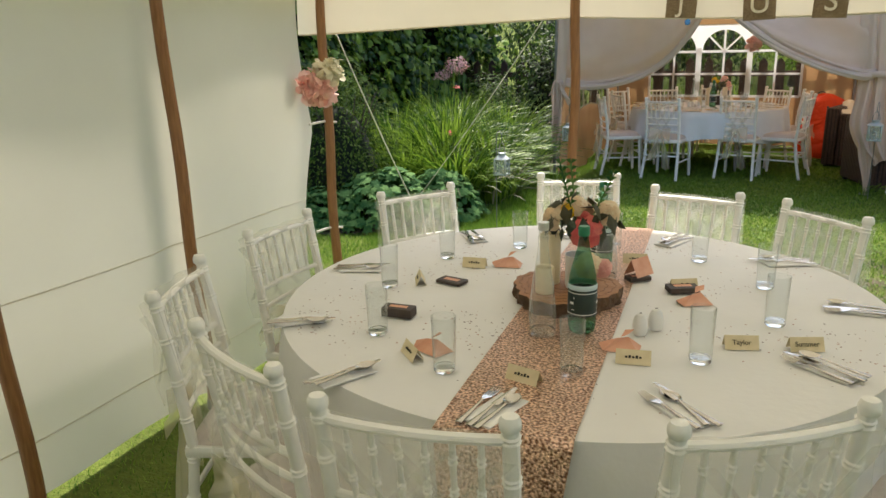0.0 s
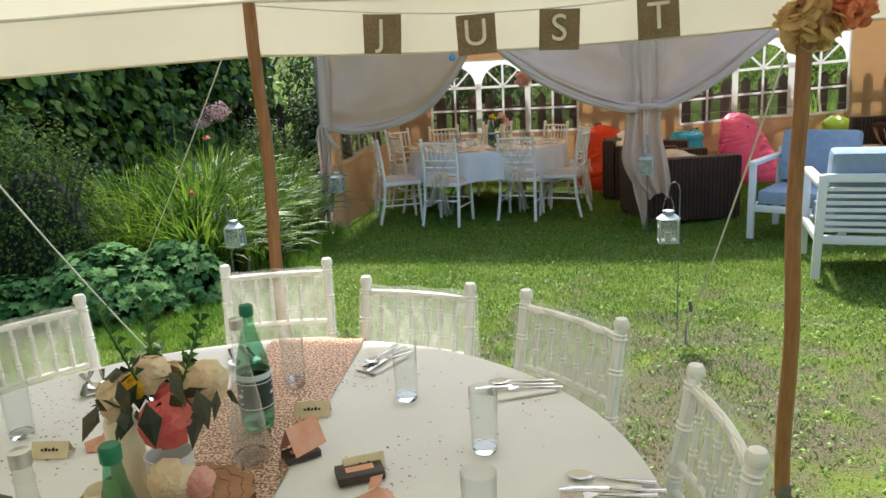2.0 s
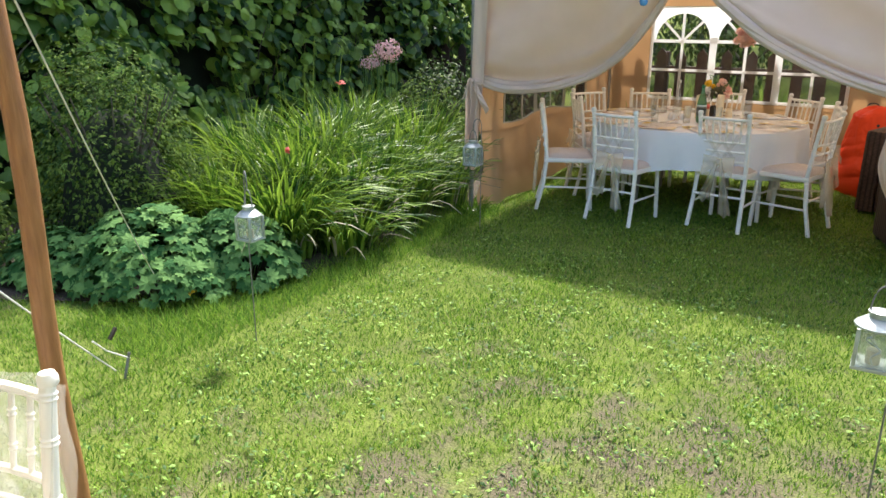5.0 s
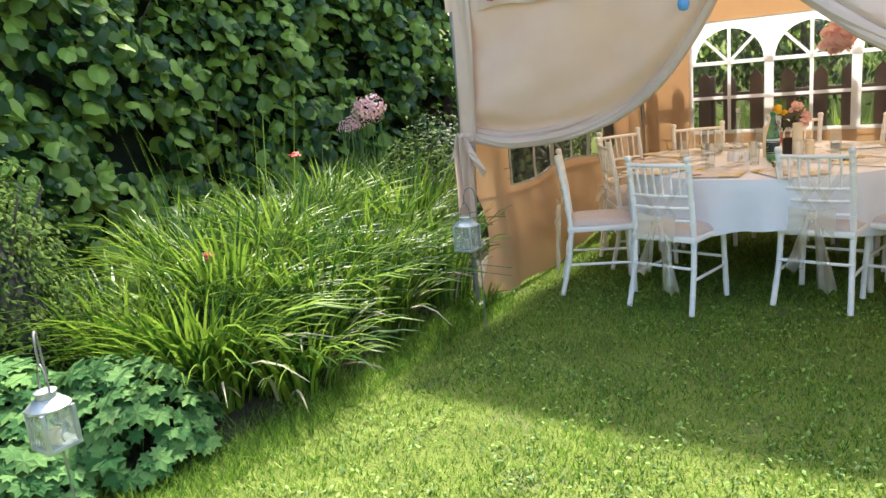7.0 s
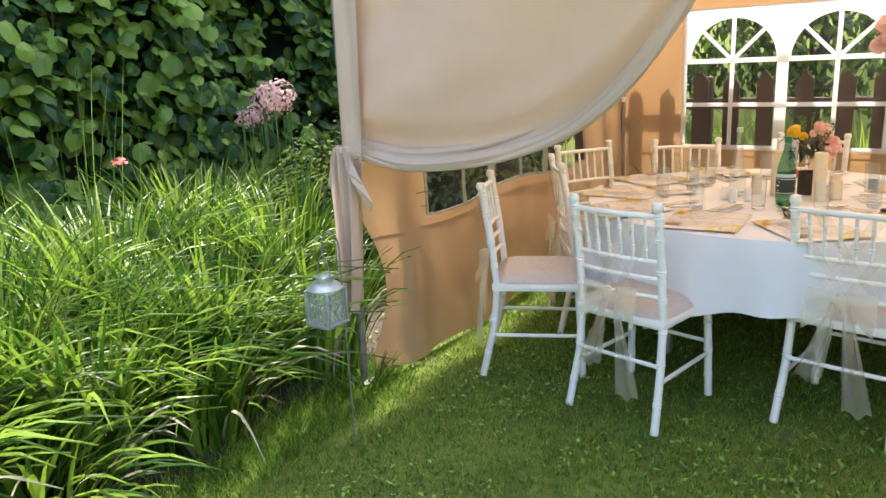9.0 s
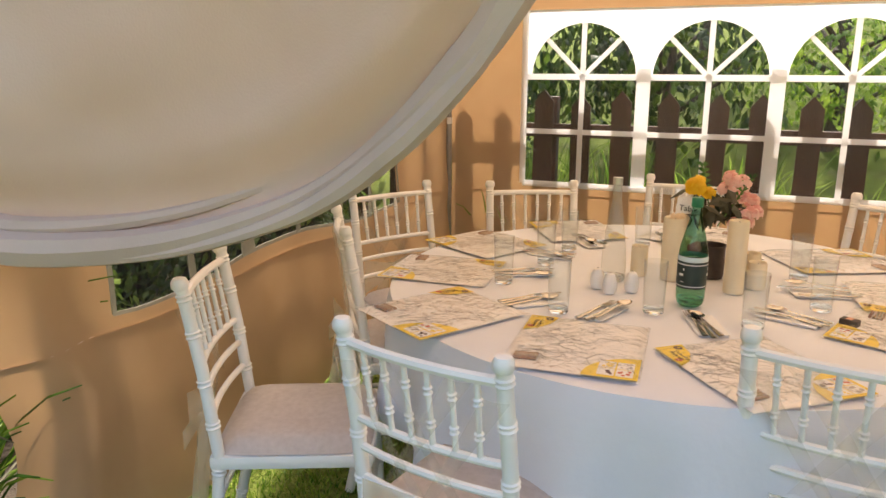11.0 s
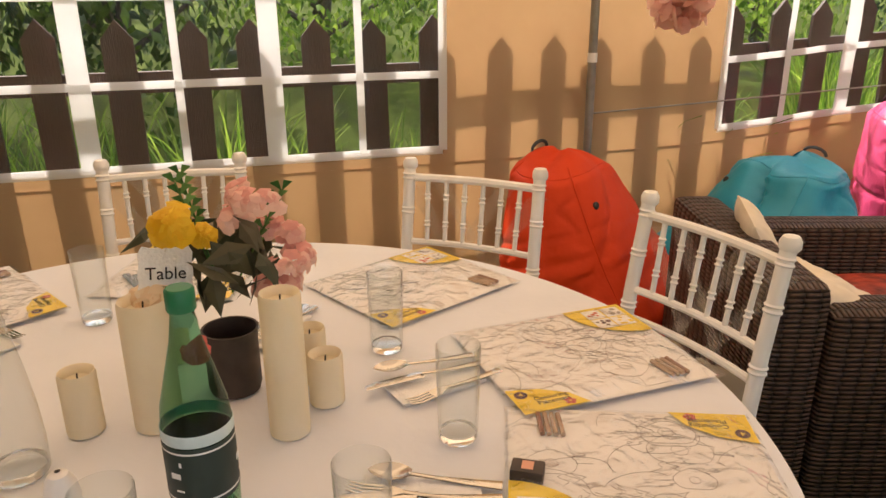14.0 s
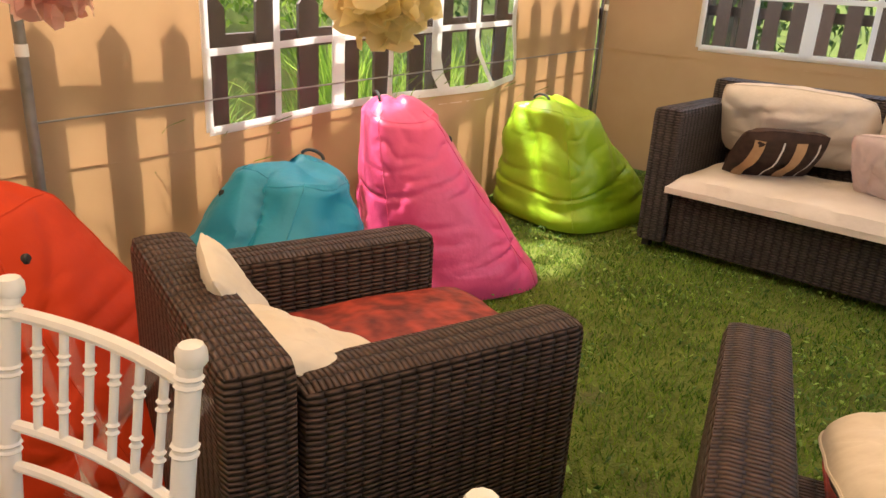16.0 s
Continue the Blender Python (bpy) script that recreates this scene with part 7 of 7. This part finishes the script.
def foliage(parent, c, r, n, size, material=None):
    d = rng.normal(0, 1, (n, 3))
    d[:, 2] = np.abs(d[:, 2]) * 0.7 - 0.2
    d /= np.linalg.norm(d, axis=1)[:, None]
    ob = new("foliage", scatter_leaves("foliage", np.array(c) + d * r * rng.uniform(0.4, 1, (n, 1)), d + rng.normal(0, 0.5, (n, 3)), size * rng.uniform(0.6, 1.3, n), SMALL, material or M_dark_leaf))
    ob.parent = parent
    return tagged(ob, kind="stuff")


def posy(name, label, c, blooms, vase, foliage_c, sprigs=6, pot=None, tall=0.15):
    p = thing(name, label, "flower arrangement")
    part("vase", Build().lathe(vase, 24, c), pot or M_ceramic, p)
    for (dx, dy, dz, r, m, fc) in blooms:
        bloom(p, (c[0] + dx, c[1] + dy, c[2] + dz), r, m, "bloom", 7 if m is M_hydrangea else 34, fc)
    foliage(p, (c[0], c[1], c[2] + foliage_c), 0.12, 60, 0.06)
    sp = Build()
    for i in range(sprigs):
        a = i * 2.1
        tip = (c[0] + 0.10 * math.cos(a), c[1] + 0.08 * math.sin(a), c[2] + foliage_c + tall + 0.02 * (i % 3))
        base = (c[0] + 0.01 * math.cos(a), c[1], c[2] + foliage_c - 0.05)
        sp.tube([base, tip], 0.0018, 4)
        for t in span(0.45, 1, 6):
            q = Vector(base).lerp(Vector(tip), t)
            for s in (-1, 1):
                sp.add([q, q + Vector((0.018 * s, 0.006, 0.012)), q + Vector((0.004 * s, 0.004, 0.016))], [(0, 1, 2)])
    tagged(part("sprigs", sp, M_mantle, p), kind="stuff")
    return p


VASE = [(0.0, 0.0), (0.040, 0.0), (0.043, 0.01), (0.043, 0.10), (0.046, 0.11), (0.042, 0.11), (0.039, 0.02), (0.0, 0.015)]
posy("rose_posy", "coral and cream roses in a vase on a wood slice", (3.80, 1.69, TZ + 0.047),
     [(0.035, -0.055, 0.205, 0.062, M_petal_coral, (0.2, -1, 0.45)), (-0.085, -0.02, 0.235, 0.055, M_petal_cream, (-0.5, -0.8, 0.6)), (-0.02, 0.0, 0.275, 0.05, M_petal_cream, (0.0, -0.6, 0.9)), (0.085, 0.02, 0.255, 0.055, M_petal_cream, (0.6, -0.7, 0.6)),
      (-0.035, -0.02, 0.262, 0.036, M_petal_yellow, (-0.2, -0.8, 0.7)), (0.015, -0.01, 0.235, 0.03, M_petal_coral, (0.0, -1, 0.6)), (0.055, -0.085, 0.105, 0.055, M_petal_cream, (0.3, -1, 0.3)), (0.095, -0.07, 0.095, 0.04, M_petal_pink, (0.6, -0.9, 0.3)), (0.0, 0.06, 0.25, 0.045, M_petal_cream, (0.1, 0.8, 0.7))], VASE, 0.22, 9)
posy("hydrangea_posy", "posy of pink hydrangea and yellow blooms on the marquee table", (3.54, 9.335, TZ),
     [(0.075 + 0.062 * math.cos(i * 2.4) * (0.5 + 0.12 * (i % 5)), -0.03 + 0.05 * math.sin(i * 2.4), 0.20 + 0.034 * ((i * 7) % 5), 0.031, M_hydrangea, (0.9 * math.cos(i * 2.4), -0.8 + 0.4 * math.sin(i * 1.7), 0.6)) for i in range(24)]
     + [(-0.06, -0.085, 0.318, 0.042, M_petal_yellow, (-0.1, -0.9, 0.6)), (-0.02, -0.06, 0.29, 0.026, M_petal_yellow, (0.0, -1, 0.4)), (-0.11, -0.05, 0.19, 0.048, M_petal_cream, (-0.4, -0.9, 0.3)), (-0.05, -0.07, 0.11, 0.028, M_petal_coral, (0, -1, 0.3))], VASE, 0.22, 4, M_slate, 0.11)


def table_tag():
    t = thing("table_tag", "white scalloped card tag lettered with the table number", "tag")
    m = Matrix.Translation((3.458, 9.285, TZ + 0.208)) @ Matrix.Rotation(radians(8), 4, "Z") @ Matrix.Rotation(radians(80), 4, "X") @ Matrix.Rotation(radians(-6), 4, "Z")
    pts = []
    for i in range(40):
        a = 2 * math.pi * i / 40
        q = max(abs(math.cos(a)) / 0.038, abs(math.sin(a)) / 0.062)
        k = 1 / q * (1 + 0.03 * math.cos(a * 12))
        pts.append(m @ Vector((k * math.cos(a), k * math.sin(a), 0)))
    part("card", Build().poly(pts, 0.0012, (0, -1, 0)), M_napkin, t, smooth=False)
    lettering("word", "Table", 0.026, m @ Matrix.Translation((0, 0.022, 0.002)), M_ink, t, 0.0006)
    lettering("number", "9", 0.062, m @ Matrix.Translation((0.004, -0.024, 0.002)), M_ink, t, 0.0006)
    part("string", Build().tube([m @ Vector((0, 0.055, 0.002)), m @ Vector((0.01, 0.09, 0.01)), m @ Vector((0.02, 0.13, 0.0))], 0.0012, 4), M_rope, t)


table_tag()


# place cards, favours, boxes on the first table
def place_card(c, turn, words, label):
    m = pose(*c, TZ, 0, 0, turn)
    t = thing("place_card", label, "place card", "place cards", m)
    part("card", Build().add([(-0.045, -0.018, 0), (0.045, -0.018, 0), (0.045, 0, 0.036), (-0.045, 0, 0.036), (-0.045, 0.018, 0), (0.045, 0.018, 0), (-0.045, -0.0172, 0), (0.045, -0.0172, 0), (0.045, 0, 0.0352), (-0.045, 0, 0.0352)],
                             [(0, 1, 2, 3), (3, 2, 5, 4), (6, 9, 8, 7)]), M_card, t, smooth=False)
    lm = Matrix.Translation((0, -0.0098, 0.0185)) @ Matrix.Rotation(radians(63.4), 4, "X")
    if words:
        lettering("name", words, 0.019, lm, M_ink, t, 0.0004)
    else:
        b = Build()
        for k in range(5):
            b.box((-0.018 + 0.009 * k, 0.001 * (k % 2), 0.0006), (0.006, 0.005 + 0.003 * (k % 2), 0.0006), lm)
        part("writing", b, M_ink, t)


for c, turn, w in (((3.83, 1.06), -12, ""), ((4.06, 1.27), 10, ""), ((4.31, 1.475), 18, "Taylor"), ((4.47, 1.525), 22, "Summer"), ((3.50, 1.09), -42, ""), ((3.23, 1.68), -60, ""), ((3.34, 1.92), 8, ""), ((3.89, 2.18), 12, ""), ((4.10, 1.93), 28, "")):
    place_card(c, turn, w, "folded cream place card with a handwritten name")


def favour(c, turn):
    t = thing("favour_bag", "peach paper favour bag folded to a point", "favour", "paper favours", pose(*c, TZ, 0, 0, turn))
    part("bag", Build().add([(-0.045, -0.03, 0), (0.05, -0.034, 0), (0.055, 0.03, 0), (-0.05, 0.028, 0), (-0.012, -0.008, 0.032), (0.02, 0.004, 0.034), (-0.06, -0.002, 0.012)],
                            [(0, 1, 5, 4), (1, 2, 5), (2, 3, 4, 5), (3, 6, 4), (6, 0, 4), (3, 2, 1, 0)]), M_favour, t, smooth=False)
    part("twist", Build().add([(0.0, 0.0, 0.033), (0.02, -0.02, 0.05), (0.035, 0.01, 0.055), (0.01, 0.02, 0.048)], [(0, 1, 2), (0, 2, 3)]), M_favour, t, smooth=False)


for c, turn in (((4.01, 1.35), 8), ((3.53, 1.15), -20), ((3.45, 1.98), 15), ((4.15, 1.80), 30)):
    favour(c, turn)


def dark_box(c, turn, size, label, tilt=0):
    t = thing("chocolate_bar", label, "favour", "dark wrapped favours", pose(*c, TZ + size[2] / 2 + 0.001, tilt, 0, turn))
    part("wrapper", Build().box((0, 0, 0), size, None, 0.003), M_slate, t)
    part("print", Build().box((0, 0, size[2] / 2 + 0.0005), (size[0] * 0.6, size[1] * 0.35, 0.0006)), M_favour, t)


for c, turn, s in (((3.32, 1.35), 4, (0.10, 0.05, 0.03)), ((3.34, 1.71), -10, (0.10, 0.06, 0.012)), ((4.10, 1.90), 28, (0.10, 0.06, 0.02)), ((3.94, 1.97), 40, (0.08, 0.05, 0.016)), ((3.91, 8.97), 60, (0.03, 0.045, 0.02))):
    dark_box(c, turn, s, "small dark wrapped favour on the tablecloth")
bk = Build().add([(-0.045, -0.03, 0), (0.045, -0.03, 0), (0.045, 0.0, 0.06), (-0.045, 0.0, 0.06), (-0.045, 0.03, 0), (0.045, 0.03, 0)], [(0, 1, 2, 3), (3, 2, 5, 4)])
solid("folded_card", bk, M_favour, "folded peach card standing on the tablecloth", "card", m=pose(3.94, 1.985, TZ + 0.018, 0, 0, 62), smooth=False)

# sequin runner over the first table
A, Bv = Vector((3.87, 0.80)), Vector((3.71, 2.72))
dirv = (Bv - A).normalized()
side = Vector((dirv.y, -dirv.x))


def runner_point(s, w):
    p = A + dirv * s + side * w
    r = (p - Vector(T1)).length
    if r <= R1 + 0.014:
        return (p.x, p.y, TZ + 0.001 + 0.0012 * n3(p.x * 9, p.y * 9, 2))
    over = r - R1 - 0.014
    k = Vector(T1) + (p - Vector(T1)).normalized() * (R1 + 0.030 + 0.06 * min(1, over * 2))
    return (k.x, k.y, TZ - over * 1.0 - 0.004)


solid("table_runner", Build().sheet(span(-0.34, 2.28, 110), span(-0.155, 0.155, 14), runner_point), M_sequin, "rose gold sequin runner across the white tablecloth", "table runner")

# confetti
n = 1100
cc = rng.random((26, 2))
a0, r0 = cc[:, 0] * 2 * math.pi, 0.30 + 0.60 * np.sqrt(cc[:, 1])
pick = rng.integers(0, 26, n)
x = T1[0] + r0[pick] * np.cos(a0[pick]) + rng.normal(0, 0.085, n)
y = T1[1] + r0[pick] * np.sin(a0[pick]) + rng.normal(0, 0.085, n)
ok = (x - T1[0]) ** 2 + (y - T1[1]) ** 2 < (R1 - 0.03) ** 2
P = np.stack([x, y, np.full(n, TZ + 0.0015)], 1)[ok]
tagged(new("confetti", scatter_leaves("confetti", P, np.tile([0.0, 0, 1.0], (len(P), 1)) + rng.normal(0, 0.08, (len(P), 3)), rng.uniform(0.003, 0.0085, len(P)), [(s[0], s[1] - 0.4, 0.02) for s in PETAL], M_confetti)), "dark metallic confetti scattered over the cloth", "confetti", kind="stuff")


# ---- colouring placemats ----
def placemat(c, turn, seed):
    w, d = 0.36, 0.31
    m = pose(*c, TZ + 0.001 + 0.0018 * (seed % 3), 0, 0, turn)
    t = thing("placemat", "white colouring placemat in a clear sleeve with yellow labels", "placemat", "colouring placemats", m)
    sd = random.Random(seed)
    part("sheet", Build().sheet(span(-w / 2, w / 2, 8), span(-d / 2, d / 2, 8), lambda x, y: (x, y, 0.0008 + 0.0012 * (1 + n3(x * 6, y * 6, seed)))), M_matpaper, t)
    ln = Build()

    def stroke(pts, r=0.00042):
        ln.tube([(max(-w / 2 + 0.01, min(w / 2 - 0.01, x)), max(-d / 2 + 0.01, min(d / 2 - 0.01, y)), 0.0034 + 0.0012 * n3(x * 6, y * 6, seed)) for x, y in pts], r, 4, False)
    for k in range(9):
        cx, cy, rr = sd.uniform(-0.13, 0.13), sd.uniform(-0.11, 0.11), sd.uniform(0.014, 0.036)
        stroke([(cx + rr * math.cos(a) * 1.3, cy + rr * math.sin(a) * (1 + 0.15 * math.sin(3 * a))) for a in span(0, 2 * math.pi, 18)])
        stroke([(cx + 0.35 * rr * math.cos(a), cy + 0.35 * rr * math.sin(a)) for a in span(0, 2 * math.pi, 8)])
        for q in range(5):
            a = sd.uniform(0, 6.28)
            stroke([(cx + rr * math.cos(a) * (1.3 + s * 0.9) + 0.006 * math.sin(s * 8), cy + rr * math.sin(a) * (1 + s * 0.9)) for s in span(0, 1, 6)])
    for k in range(14):
        x0, y0, a = sd.uniform(-0.16, 0.16), sd.uniform(-0.13, 0.13), sd.uniform(0, 6.28)
        L = sd.uniform(0.05, 0.14)
        stroke([(x0 + L * s * math.cos(a) + 0.012 * math.sin(s * 7 + k), y0 + L * s * math.sin(a) + 0.012 * math.cos(s * 6 + k)) for s in span(0, 1, 12)])
    part("line_art", ln, M_greyink, t, "grey outline drawing")
    # label corner with words
    lb = part("label", Build().poly([(-w / 2, -d / 2, 0.0048), (-w / 2 + 0.115, -d / 2, 0.0048), (-w / 2 + 0.095, -d / 2 + 0.035, 0.0048), (-w / 2 + 0.055, -d / 2 + 0.062, 0.0048), (-w / 2, -d / 2 + 0.075, 0.0048)], 0.0005), M_yellow, t, "yellow printed label", smooth=False)
    for k, wd in enumerate(("Colouring", "Placemats")):
        lettering("word", wd, 0.0145, Matrix.Translation((-w / 2 + 0.062, -d / 2 + 0.035 - 0.013 * k, 0.0056)), M_ink, lb, 0.0002)
    part("badge", Build().lathe([(0.0, 0.0056), (0.011, 0.0056), (0.011, 0.0059), (0.0, 0.0059)], 18, (-w / 2 + 0.018, -d / 2 + 0.053, 0)), M_purple, lb)
    lettering("number", "4", 0.014, Matrix.Translation((-w / 2 + 0.018, -d / 2 + 0.053, 0.0062)), M_yellow, lb, 0.0002)
    rp = Build()
    for k in range(5):
        rp.lathe([(0.0, 0.0056), (0.0045, 0.0056), (0.0, 0.0059)], 8, (-w / 2 + 0.085 + 0.006 * math.cos(k * 1.26), -d / 2 + 0.012 + 0.006 * math.sin(k * 1.26), 0))
    part("printed_flower", rp, M_redprint, lb)
    # fan-shaped picture corner
    R = 0.125
    fan = part("picture_corner", Build().poly([(w / 2, d / 2, 0.0048)] + [(w / 2 - R * math.cos(a), d / 2 - R * math.sin(a), 0.0048) for a in span(0, math.pi / 2, 12)], 0.0005), M_yellow, t, "yellow fan-shaped picture label", smooth=False)
    for i in range(2):
        for j in range(2):
            cx, cy = w / 2 - 0.030 - 0.042 * i, d / 2 - 0.030 - 0.042 * j
            part("picture", Build().box((cx, cy, 0.0058), (0.038, 0.038, 0.0006)), M_matpaper, fan, smooth=False)
            dots = Build()
            for k in range(6):
                dots.lathe([(0.0, 0.0063), (sd.uniform(0.003, 0.006), 0.0063), (0.0, 0.0066)], 8, (cx + sd.uniform(-0.013, 0.013), cy + sd.uniform(-0.013, 0.013), 0))
            part("picture_print", dots, (M_redprint, M_purple, M_greyink, M_yellow)[(i * 2 + j + seed) % 4], fan)
    cr = Build()
    for k in range(4):
        cr.tube([(w / 2 - 0.075 + 0.010 * k, -d / 2 + 0.02, 0.0068), (w / 2 - 0.08 + 0.010 * k, -d / 2 + 0.075, 0.0068)], 0.004, 7)
    part("crayons", cr, M_crayon, t, "packet of small crayons")
    fl = part("sleeve", Build().sheet(span(-w / 2 - 0.006, w / 2 + 0.006, 14), span(-d / 2 - 0.006, d / 2 + 0.006, 14), lambda x, y: (x, y, 0.0115 + 0.0028 * n3(x * 14, y * 14, seed) if max(abs(x) / w, abs(y) / d) < 0.49 else 0.002)), M_film, t, "crinkled clear plastic sleeve")
    fl.visible_shadow = False


for k, (c, turn) in enumerate((((3.93, 9.69), 26), ((4.13, 9.27), 4), ((4.06, 8.93), 159), ((3.27, 8.55), -87), ((2.86, 8.66), -122), ((2.70, 9.08), -177), ((2.71, 9.49), 151), ((2.99, 9.84), 120), ((3.45, 9.94), 70), ((3.68, 8.55), -52))):
    placemat(c, turn, k + 1)
